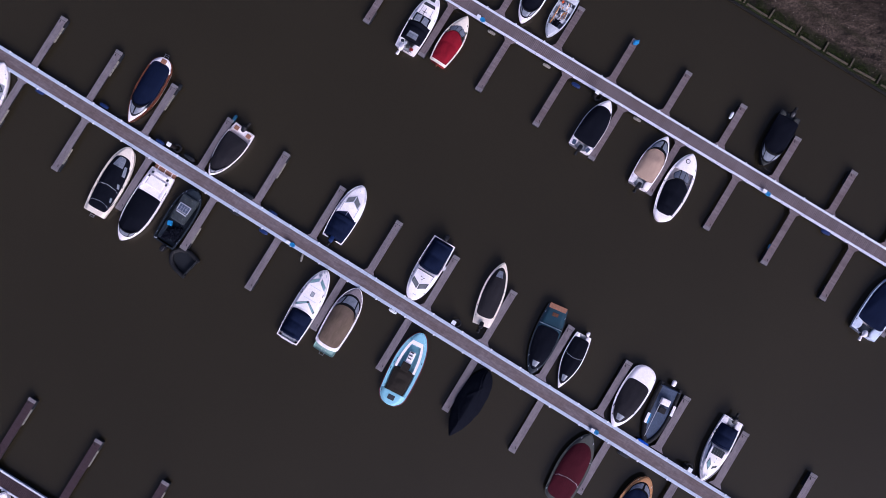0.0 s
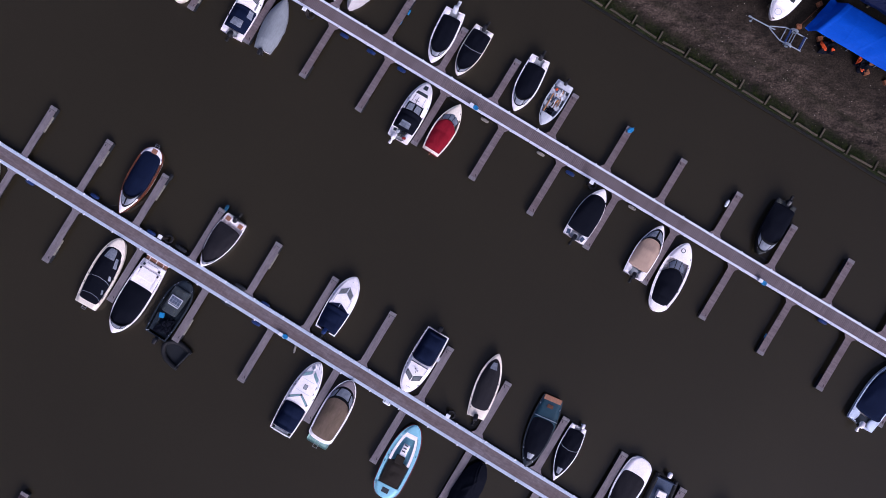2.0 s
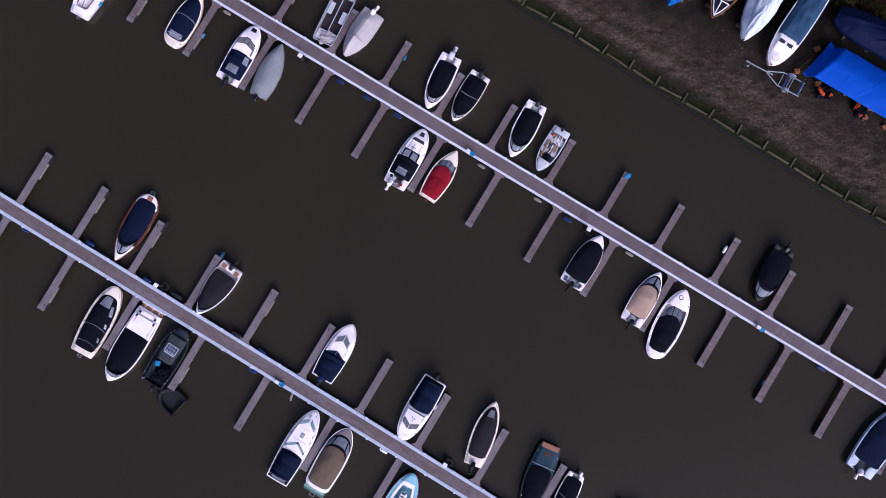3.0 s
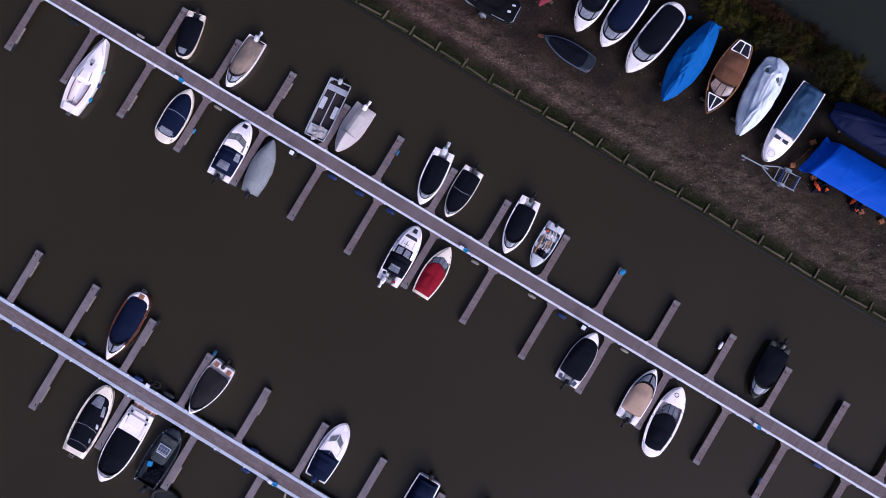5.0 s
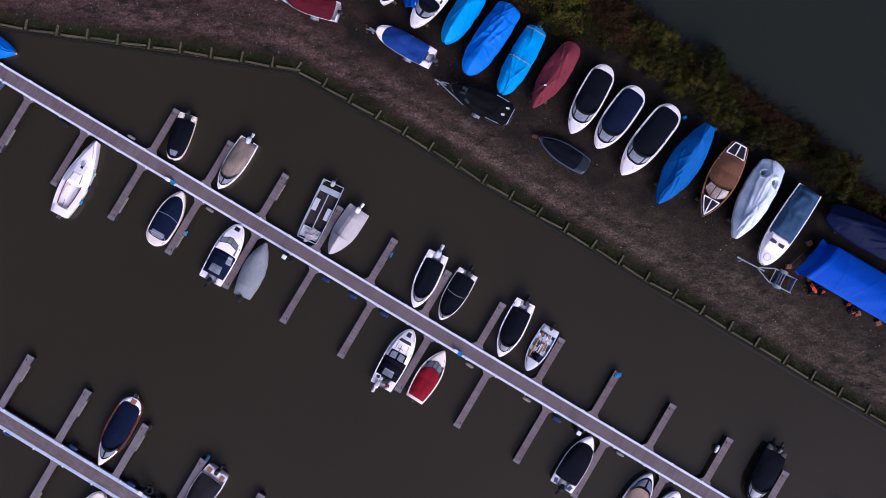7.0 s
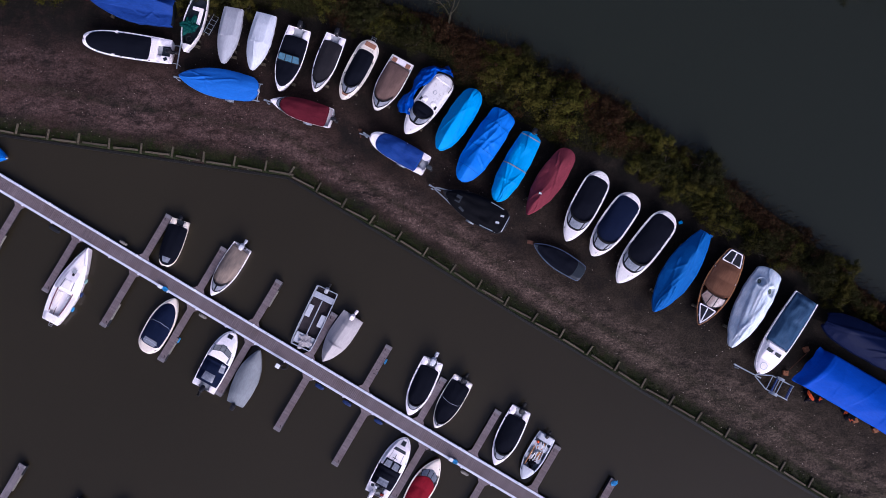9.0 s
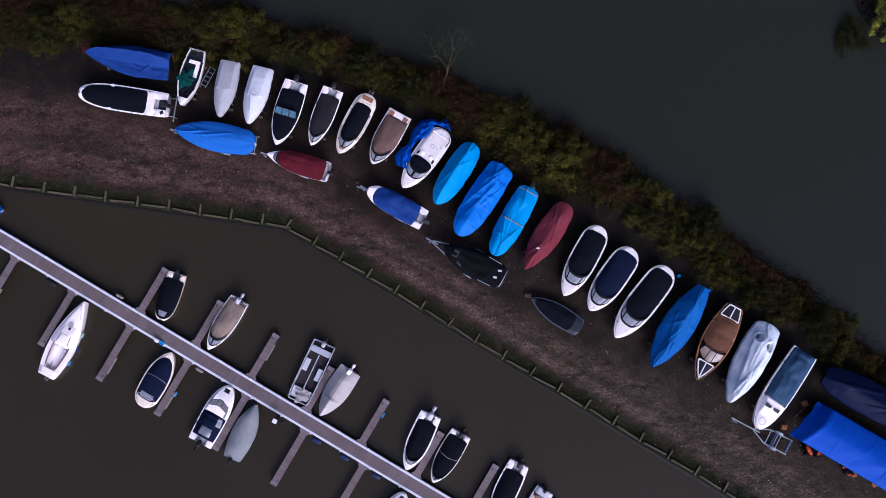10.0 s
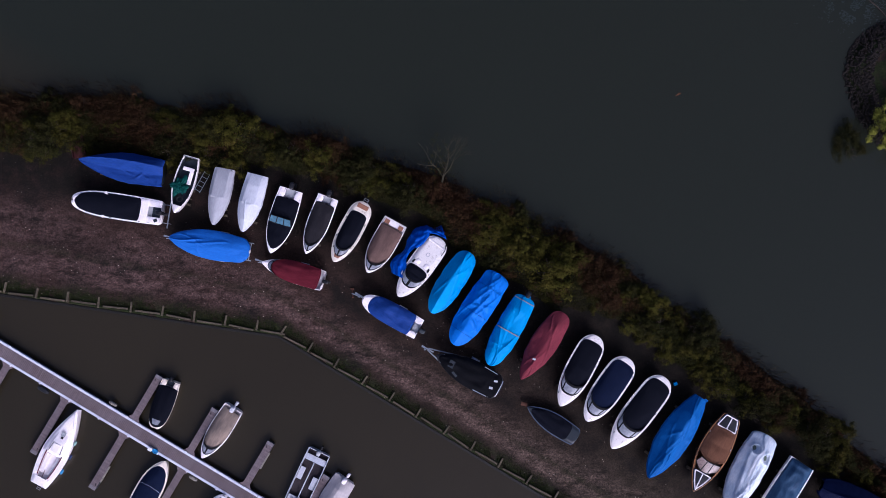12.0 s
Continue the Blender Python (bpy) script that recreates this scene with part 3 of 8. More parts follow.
def cabin_part(sh, u0, u1, material, root, frac=0.72, rise=0.45, front=0.45, name="cabin", label="", inset=0.0, back=0.08, lift=0.0):
    """A low moulded cabin with sloping front and rounded roof."""
    rows = []
    for u in sh.stations(u0, u1, 14):
        t = (u - u0) / (u1 - u0)
        w = max(sh.half(u) * frac - inset, 0.05)
        h = rise * min(1.0, (1 - t) / front + 0.05, t / back + 0.1)
        z = sh.rim(u) + 0.01 + lift
        rows.append([(sh.x(u), -w, z), (sh.x(u), -w * 0.94, z + h * 0.7), (sh.x(u), -w * 0.84, z + h * 0.96), (sh.x(u), -w * 0.4, z + h * 1.06), (sh.x(u), 0, z + h * 1.1), (sh.x(u), w * 0.4, z + h * 1.06), (sh.x(u), w * 0.84, z + h * 0.96), (sh.x(u), w * 0.94, z + h * 0.7), (sh.x(u), w, z)])
    bm = sheet(rows)
    for end in (rows[0], rows[-1]):
        vs = [min(bm.verts, key=lambda v, p=p: (v.co - Vector(p)).length) for p in end]
        try:
            bm.faces.new(list(dict.fromkeys(vs)))
        except ValueError:
            pass
    return part(name, bm, material, root, label, smooth=False)


def cabin_patch(sh, cab, corners, material, root, name, label="", frame=None, out=0.02):
    """A pane or panel lying on a cabin's skin; cab = (u0, u1, frac, rise, front, back); corners as (u, k)."""
    u0, u1, frac, rise, front, back = cab
    bends = ((0.0, 1.1), (0.4, 1.06), (0.84, 0.96), (0.94, 0.7), (1.0, 0.0))

    def skin(u, k, lift):
        t = min(max((u - u0) / (u1 - u0), 0.0), 1.0)
        h = rise * min(1.0, (1 - t) / front + 0.05, t / back + 0.1)
        a = min(abs(k), 0.999)
        for (p, f), (q, g) in zip(bends, bends[1:]):
            if a <= q:
                h *= f + (g - f) * (a - p) / (q - p)
                break
        return (sh.x(u), sh.half(u) * frac * k, sh.rim(u) + 0.01 + h + lift)

    def grid(grow, lift, n=8):
        mu, mk = sum(c[0] for c in corners) / 4, sum(c[1] for c in corners) / 4
        cs = [(mu + (u - mu) * (1 + grow), mk + (k - mk) * (1 + grow)) for u, k in corners]
        rows = []
        for i in range(n + 1):
            f = i / n
            a = [cs[0][m] + (cs[3][m] - cs[0][m]) * f for m in (0, 1)]
            c = [cs[1][m] + (cs[2][m] - cs[1][m]) * f for m in (0, 1)]
            rows.append([skin(a[0] + (c[0] - a[0]) * g / n, a[1] + (c[1] - a[1]) * g / n, lift) for g in range(n + 1)])
        return sheet(rows, -0.012)

    pane = part(name, grid(0.0, out), material, root, label)
    if frame:
        part("pane_frame", grid(0.22, out - 0.012), frame, pane)
    return pane


def hatch(root, x, y, z, sx, sy, material, label="", name="hatch", rz=0.0, tilt=0.0, thick=0.03):
    return part(name, box((x, y, z), (sx, sy, thick), rz, 0.01, tilt), material, root, label)


def rail_part(sh, root, u0=0.68, inset=0.06, rise=0.36, material=None, r=0.018):
    ups = sh.stations(u0, 0.995, 9)
    side = [(sh.x(u), max(sh.half(u) - inset, 0.02), sh.rim(u) + rise) for u in ups]
    pts = side + [(p[0], -p[1], p[2]) for p in reversed(side)]
    bm = tube(pts, r, 6)
    for i in (0, 3, 6, len(pts) - 7, len(pts) - 4, len(pts) - 1):
        p = pts[i]
        add_tube(bm, [p, (p[0], p[1], p[2] - rise)], r * 0.8, 5)
    return part("bow_rail", bm, material or STEEL, root)


def outboard(root, sh, cowl, y=0.0, tilted=True, leg=None, scale=1.0, cowl_label="", swing=0.0):
    """An outboard engine on the transom: clamp, cowl, leg and screw, kicked up or down."""
    x, z = sh.x(0), sh.rim(0)
    mount = part("engine", box((x - 0.08 * scale, y, z - 0.1), (0.2 * scale, 0.28 * scale, 0.3 * scale), swing, 0.03), RUBBER, root, "outboard engine clamped to the transom")
    if tilted:
        part("engine_cowl", pod((x + 0.05 * scale, y, z + 0.3 * scale), (0.62 * scale, 0.4 * scale, 0.42 * scale), swing, 30), cowl, mount, cowl_label)
        bm = tube([(x - 0.1 * scale, y, z + 0.16), (x - 0.32 * scale, y + 0.03, z + 0.12), (x - 0.55 * scale, y + 0.05, z + 0.16)], 0.07 * scale, 7)
        add_box(bm, (x - 0.45 * scale, y + 0.04, z + 0.16), (0.26 * scale, 0.24 * scale, 0.03))
        add_pod(bm, (x - 0.6 * scale, y + 0.05, z + 0.2), (0.14 * scale, 0.26 * scale, 0.26 * scale))
    else:
        part("engine_cowl", pod((x - 0.28 * scale, y, z + 0.25 * scale), (0.6 * scale, 0.4 * scale, 0.46 * scale), swing), cowl, mount, cowl_label)
        bm = tube([(x - 0.25 * scale, y, z + 0.1), (x - 0.28 * scale, y, -0.25), (x - 0.3 * scale, y, -0.55)], 0.08 * scale, 7)
        add_box(bm, (x - 0.4 * scale, y, -0.15), (0.4 * scale, 0.26 * scale, 0.04))
    part("engine_leg", bm, leg or RUBBER, mount, smooth=True)
    return mount


def cleats(root, sh, us, inset=0.07):
    for u in us:
        for s in (1, -1):
            y = s * max(sh.half(u) - inset, 0.02)
            bm = box((sh.x(u), y, sh.rim(u) + 0.05), (0.16, 0.03, 0.025), 0, 0.008)
            add_box(bm, (sh.x(u), y, sh.rim(u) + 0.03), (0.05, 0.03, 0.04))
            part("cleat", bm, STEEL, root)


def hung_fender(root, sh, u, s, material, size=0.22):
    x, y, z = sh.x(u), s * (sh.half(u) + size * 0.55), sh.rim(u) - 0.2
    part("fender", pod((x, y, z), (size * 2.2, size, size), 0), material, root)


def ladder_part(root, sh, reach=0.3, wide=0.36, y=0.0, material=None):
    x, z = sh.x(0), sh.rim(0) + 0.05
    bm = tube([(x, y - wide / 2, z), (x - reach, y - wide / 2, z + 0.06), (x - reach, y + wide / 2, z + 0.06), (x, y + wide / 2, z)], 0.02)
    add_tube(bm, [(x - reach * 0.5, y - wide / 2, z + 0.03), (x - reach * 0.5, y + wide / 2, z + 0.03)], 0.018)
    part("boarding_ladder", bm, material or STEEL, root)


AFLOAT = -0.15          # the water's level
ASHORE = 0.95           # waterline level of hulls standing ashore


def start(kind, x, y, heading, length, beam, label, category="boat", group="", z=AFLOAT, **shape):
    root = thing(kind, x, y, z, heading, label, category, group)
    return root, Shape(length, beam, **shape)


WINDOWED = ((0.80, 0.93, -0.5, 0.5),)


def launch(x, y, heading, length, beam, label, hull=WHITE, rim=None, rim_width=0.12, deck=None, cover=INK, cover_span=(0.06, 0.8), rise=0.3,
           foredeck=0.78, sterndeck=0.0, stern_material=None, screen=None, panes=3, engine=None, tilted=True, inside=None, ladder=False, fore_panel=None,
           stern_seat=None, stern_pads=None, seam=(), engine_y=0.0, cover_inset=None, glass=None, z=AFLOAT, kind="motor_launch", group="", seed=1, cover_label="",
           engine_scale=1.0, screen_depth=0.55, screen_at=None, screen_lift=0.0, square=0.0, ridge=0.6, cleat=True, wrinkle=0.03, screen_span=0.95, sweep=0.6, windows=(), floor_z=0.18, stern_round=None, bow_round=None, hoop=0.62, **shape):
    """An open motor launch or day boat: hull, rubbing ring, decks, windscreen, cloth cover and engine."""
    root, sh = start(kind, x, y, heading, length, beam, label, "boat", group, z, **shape)
    if panes == 1:
        sweep = min(sweep, 0.1)
        if screen and cover:
            cover_span = (cover_span[0], max(cover_span[1], 0.92))
    inset = rim_width * 0.9 if cover_inset is None else cover_inset
    oval = bool(cover) and not square and cover_span[1] > 0.66
    wrapped_screen = bool(oval and screen and panes > 1 and not screen_at)
    front = cover_span[1]
    if oval:
        bow_round = 0.36 * beam if bow_round is None else bow_round
        stern_round = (0.10 if engine or stern_pads else 0.22) * beam if stern_round is None else stern_round
        if wrapped_screen:
            cover_span = (cover_span[0], cover_span[1] + 0.03)
            front = min(cover_span[1] + screen_depth * 1.1 / length, 0.95)
        foredeck = min(foredeck, front - (bow_round + 0.3) / length)
        if not (engine or stern_pads or stern_seat) or sterndeck:
            sterndeck = max(sterndeck, cover_span[0] + (stern_round + 0.1) / length)
    hull_part(sh, hull, root)
    gunwale_part(sh, rim or hull, root, rim_width, notch=0.42 if engine and cover and not sterndeck else 0.0)
    inside = inside or deck or WHITE
    floor_part(sh, inside, root, z=floor_z)
    liner_part(sh, inside, root)
    deck_part(sh, foredeck, 0.985, deck or hull, root, "foredeck", camber=0.035 if oval else 0.06)
    if sterndeck:
        deck_part(sh, 0.006, sterndeck, stern_material or deck or hull, root, "stern_deck", lift=0.01, camber=0.02 if oval else 0.06)
    if fore_panel:
        rows = [[(sh.x(u), (sh.half(u) - 0.2) * k, sh.rim(u) + 0.085 - 0.04 * k * k) for k in (-0.8, 0, 0.8)] for u in sh.stations(foredeck + 0.06, 0.93, 5)]
        part("deck_panel", sheet(rows, -0.012), fore_panel, root, "teak-coloured deck panel")
    if stern_seat:
        part("stern_seat", box((sh.x(0.075), 0, sh.rim(0) + 0.05), (0.07 * length, sh.half(0.08) * 1.25, 0.1), 0, 0.03), stern_seat, root)
    if stern_pads:
        for s in (1, -1):
            part("corner_seat", box((sh.x(0.07), s * sh.half(0.07) * 0.62, sh.rim(0) + 0.06), (0.075 * length, sh.half(0.07) * 0.4, 0.08), 0, 0.02), stern_pads, root, "small teak-coloured corner seat")
        part("engine_well", box((sh.x(0.06), 0, sh.rim(0) - 0.02), (0.09 * length, sh.half(0.06) * 1.8, 0.1), 0, 0.02), WHITE, root)
    if engine and cover and not (sterndeck or stern_pads) and cover_span[0] > 0.06:
        deep, wide = cover_span[0] * length * 0.9, sh.half(0.06)
        for s in (1, -1):
            rows = []
            for t in (0.0, 0.12, 0.3, 0.5, 0.7, 0.88, 1.0):
                u = 0.004 + (cover_span[0] + 0.02) * t
                outer, inner = sh.half(u) - 0.02, wide * (0.40 + 0.16 * (2 * t - 1) ** 2 + (0.12 if t in (0.0, 1.0) else 0.0))
                rows.append([(sh.x(u), s * (inner + (outer - inner) * g), sh.rim(u) + 0.03 - 0.05 * (2 * g - 1) ** 4 + 0.02 * math.sin(math.pi * t)) for g in (0.0, 0.15, 0.5, 0.85, 1.0)])
            part("stern_quarter", slab(rows, 0.16), deck or hull, root, smooth=True)
        part("engine_well", box((sh.x(0) + deep * 0.5, 0, sh.rim(0) - 0.2), (deep, wide * 1.1, 0.06), 0, 0.01), GREY if hull in (WHITE, WHITE_WORN) else DARK, root, "moulded engine well")
    if cover:
        cover_part(sh, cover_span[0], cover_span[1], cover, root, inset, rise, square, seed, cover_label, ridge=ridge, wrinkle=wrinkle, front_open=bool(screen and not screen_at and panes > 1), arc=0.0 if oval else sweep if screen else 0.15,
                   stern_round=stern_round or 0.0, bow_round=(bow_round or 0.0) if oval else 0.0, hoop=hoop if oval and rise > 0.24 else 0.0,
                   windows=WINDOWED if screen and panes == 1 else windows, seam_at=[(u - cover_span[0]) / (cover_span[1] - cover_span[0]) for u in seam])
    if wrapped_screen:
        oval_screen(sh, cover_span[1], front, root, cover_span[0], inset, bow_round, panes, rise * 0.85, glass)
    elif screen and panes > 1:
        su = screen_at or (cover_span[1] + 0.45 * screen_depth / length if cover else screen)
        screen_parts(sh, su, root, panes, screen_span, screen_depth, glass=glass, rise=rise + 0.0, inset=rim_width, lift=screen_lift, curve=sweep, taper=0.1 if screen_at else 0.5)
    if engine:
        outboard(root, sh, engine, engine_y, tilted, scale=engine_scale, leg=engine if engine in (GREY, PALEGREY, WHITE) else None)
    if ladder:
        ladder_part(root, sh)
    if cleat:
        cleats(root, sh, (0.12, 0.9))
        pick = random.Random(seed * 7 + int(length * 100))
        for _ in range(pick.randint(5, 8)):
            u, side, long = pick.uniform(0.1, 0.86), pick.choice((1, -1)), pick.uniform(0.07, 0.2)
            lean = math.degrees(math.atan2(sh.half(u + 0.02) - sh.half(u - 0.02), 0.04 * length)) * side
            part("gunwale_fitting", box((sh.x(u), side * (sh.half(u) - rim_width * pick.uniform(0.3, 0.9)), sh.rim(u) + 0.05), (long, 0.045, 0.05), lean, 0.012), pick.choice((RUBBER, RUBBER, STEEL)), root)
    return root, sh


def facet_field(seed, nu=5, nk=4):
    """Straight creases: random heights on a loose lattice, joined by flat triangles."""
    rng = random.Random(seed)
    high = [[rng.uniform(-0.5, 0.5) for _ in range(nk + 2)] for _ in range(nu + 2)]
    shear = rng.uniform(-0.3, 0.3)

    def field(u, k):
        a = min(max(u + shear * 0.25 * k, 0.0), 0.999) * nu
        c = (k + 1) / 2.001 * nk
        i, j = int(a), int(c)
        f, g = a - i, c - j
        p, q, r, t = high[i][j], high[i + 1][j], high[i][j + 1], high[i + 1][j + 1]
        if (i + j + seed) % 2:
            return p + (q - p) * f + (t - q) * g if f > g else p + (r - p) * g + (t - r) * f
        return p + (q - p) * f + (r - p) * g if f + g < 1 else t + (r - t) * (1 - f) + (q - t) * (1 - g)

    return field


def wrapped(x, y, heading, length, beam, tarp, label, hull=WHITE, rise=0.42, drape=0.28, wrinkle=0.08, engine=None, tilted=False, straps=(), strap_material=None,
            z=AFLOAT, kind="covered_boat", group="", seed=3, ridge=0.5, ridge_height=0.0, tails=0, tarp_label="", keel=0.0, plateau=0.0, break_at=0.0, stars=(), pleats=0, hollows=(), tuck_count=5, strap_r=0.03, **shape):
    """A boat wholly wrapped in a sheet that hangs over its sides, with folds running to the edge."""
    root, sh = start(kind, x, y, heading, length * 0.97, beam * 0.93, label, "boat", group, z, **shape)
    hull_part(sh, hull, root)
    fold, fine = facet_field(seed), random.Random(seed).uniform(0, 90)
    size = Vector((length / 2, beam / 2))

    pick = random.Random(seed + 100)
    tucks = []
    for _ in range(tuck_count):
        lo = pick.uniform(-1.0, 0.2)
        tucks.append((pick.choice((-1, 1)) * pick.uniform(0.3, 4.0), pick.uniform(0.1, 0.9), lo, lo + pick.uniform(0.5, 1.1)))

    def top(u, k):
        """Height of the sheet over the rim: spine, cross-section, straight creases, stars."""
        ends = min(1.0, min(u, 1 - u) * 4.5 + 0.08) ** 0.7
        flat = plateau if u < break_at else 0.0
        arch = 1 - abs(k) ** (1.1 + 2 * ridge)
        if flat:
            arch = min(1.0, (1 - abs(k)) / (1 - flat)) * (0.93 + 0.07 * abs(k))
        tent = max(0.0, 1 - abs(k - keel) / (1 - abs(keel)))
        z = rise * ends * arch + ridge_height * ends * tent * (0.6 if flat else 1.0)
        if break_at:
            z += 0.16 * max(0.0, 1 - abs(u - break_at) / 0.3) * (1 - abs(k) ** 3)
        inner = 1 - abs(k) ** 4
        z += 2.4 * wrinkle * fold(u, k) * inner * (0.35 + 0.65 * ends)
        p = Vector(((u - 0.5) * 2 * size.x, k * size.y))
        for su, sk, amp, arms in stars:
            d = p - Vector(((su - 0.5) * 2 * size.x, sk * size.y))
            reach = max(0.0, 1 - d.length / 2.3)
            turn = (math.atan2(d.y, d.x) * arms / (2 * math.pi) + su * 7) % 1.0
            z += 1.7 * amp * reach * inner * (abs(2 * turn - 1) * min(1.0, d.length * 1.2) + 0.35 * reach)
            off = (0.5 - abs(turn - 0.5)) * 2 * math.pi / arms * d.length
            z += 0.05 * inner * min(1.0, reach * 2) * max(0.0, 1 - off / 0.10)
        for slope, at, lo, hi in tucks:
            off = abs((u - at) * length - slope * k * beam / 2) / math.hypot(1, slope)
            if lo < k < hi:
                z += 0.10 * inner * max(0.0, 1 - off / 0.11)
        for lane in range(pleats):
            c = (lane + 0.5) / pleats * 1.5 - 0.75
            lean = c * (1.15 - 0.75 * u) + 0.05 * math.sin(5 * u + lane)
            z += 0.17 * max(0.0, 1 - abs(k - lean) / 0.09) * max(0.0, 1 - abs(u - 0.5 - 0.07 * (lane % 3)) / 0.42)
        for hu, hk, hr in hollows:
            d = (p - Vector(((hu - 0.5) * 2 * size.x, hk * size.y))).length
            d *= 1 + 0.5 * noise.noise((p.x * 1.7 + fine, p.y * 1.7, 2.0))
            z -= 0.34 * max(0.0, 1 - (d / hr) ** 2) ** 0.7 - 0.12 * max(0.0, 1 - abs(d - hr) / 0.14)
        z += 0.22 * min(wrinkle, 0.05) / 0.05 * max(0.0, abs(k) - 0.5) * inner * noise.noise((p.x * 2.8 + fine, math.copysign(7, k), 1.0))
        z += 0.10 * wrinkle * noise.noise((p.x * 2.6 + fine, p.y * 2.2, 3.0)) + 0.08 * wrinkle * (0.3 - abs(noise.noise((p.x * 1.3 + fine, p.y * 5 + p.x, 8.0))))
        return z

    rows = []
    n = 24
    ks = [math.sin(math.pi / 2 * k / n) for k in range(-n, n + 1)]
    for u in sh.stations(0.0, 1.0, 110):
        w = sh.half(u) + 0.05 + min(0.05, 1.2 * wrinkle) * noise.noise((u * 9 + fine, 2.0, 0.0))
        x0 = sh.x(u) * 1.03
        low = [drape + 0.12 * noise.noise((u * 11 + fine, s * 5.0, 0.0)) for s in (1, 2)]
        row = [(x0, -w * 1.03, sh.rim(u) - low[0]), (x0, -w * 1.025, sh.rim(u) - 0.08)]
        row += [(x0, w * k, sh.rim(u) + 0.05 + top(u, k)) for k in ks]
        row += [(x0, w * 1.025, sh.rim(u) - 0.08), (x0, w * 1.03, sh.rim(u) - low[1])]
        rows.append(row)
    part("tarpaulin", sheet(rows), tarp, root, tarp_label, smooth=True)
    for u in straps:
        w = sh.half(u) + 0.07
        pts = [(sh.x(u), w * k, sh.rim(u) + 0.09 + top(u, k)) for k in ks]
        part("strap", tube(pts, strap_r, 5), strap_material or TIMBER, root, "tie strap across the sheet")
    for hu, hk, hr in hollows:
        pool = pod((sh.x(hu) * 1.03, (sh.half(hu) + 0.05) * hk, sh.rim(hu) + 0.10 + top(hu, hk)), (hr * 1.3, hr * 0.75, 0.1), 25)
        part("rain_pool", pool, POOL, root, "greenish rain pool in a fold")
    for k in range(tails):
        part("loose_corner", sheet([[(sh.x(0) - 0.25 + 0.1 * i, sh.half(0) * (0.9 - 1.8 * k) + 0.14 * j, sh.rim(0) - 0.1 - 0.1 * i + 0.05 * j * i) for j in range(3)] for i in range(3)], -0.01), tarp, root)
    if engine:
        outboard(root, sh, engine, 0.0, tilted, leg=engine if engine in (GREY, PALEGREY, WHITE) else None)
    return root, sh


def cradle(x, y, heading, length, beam, group="timber cradles under the boats"):
    """Timber bearers and props on which a hull stands ashore."""
    root = thing("boat_cradle", x, y, 0.2, heading, "weathered timber bearers under a boat ashore", "cradle", group)
    for fx in (-0.28, 0.05, 0.3):
        part("bearer", box((fx * length, 0, 0.16), (0.2, beam * 0.7, 0.36), 0, 0.015), TIMBER, root)
    for fx in (-0.2, 0.2):
        for s in (1, -1):
            part("prop", box((fx * length, s * beam * 0.27, 0.33), (0.12, 0.12, 0.7), 0, 0.01), TIMBER, root)
    return root


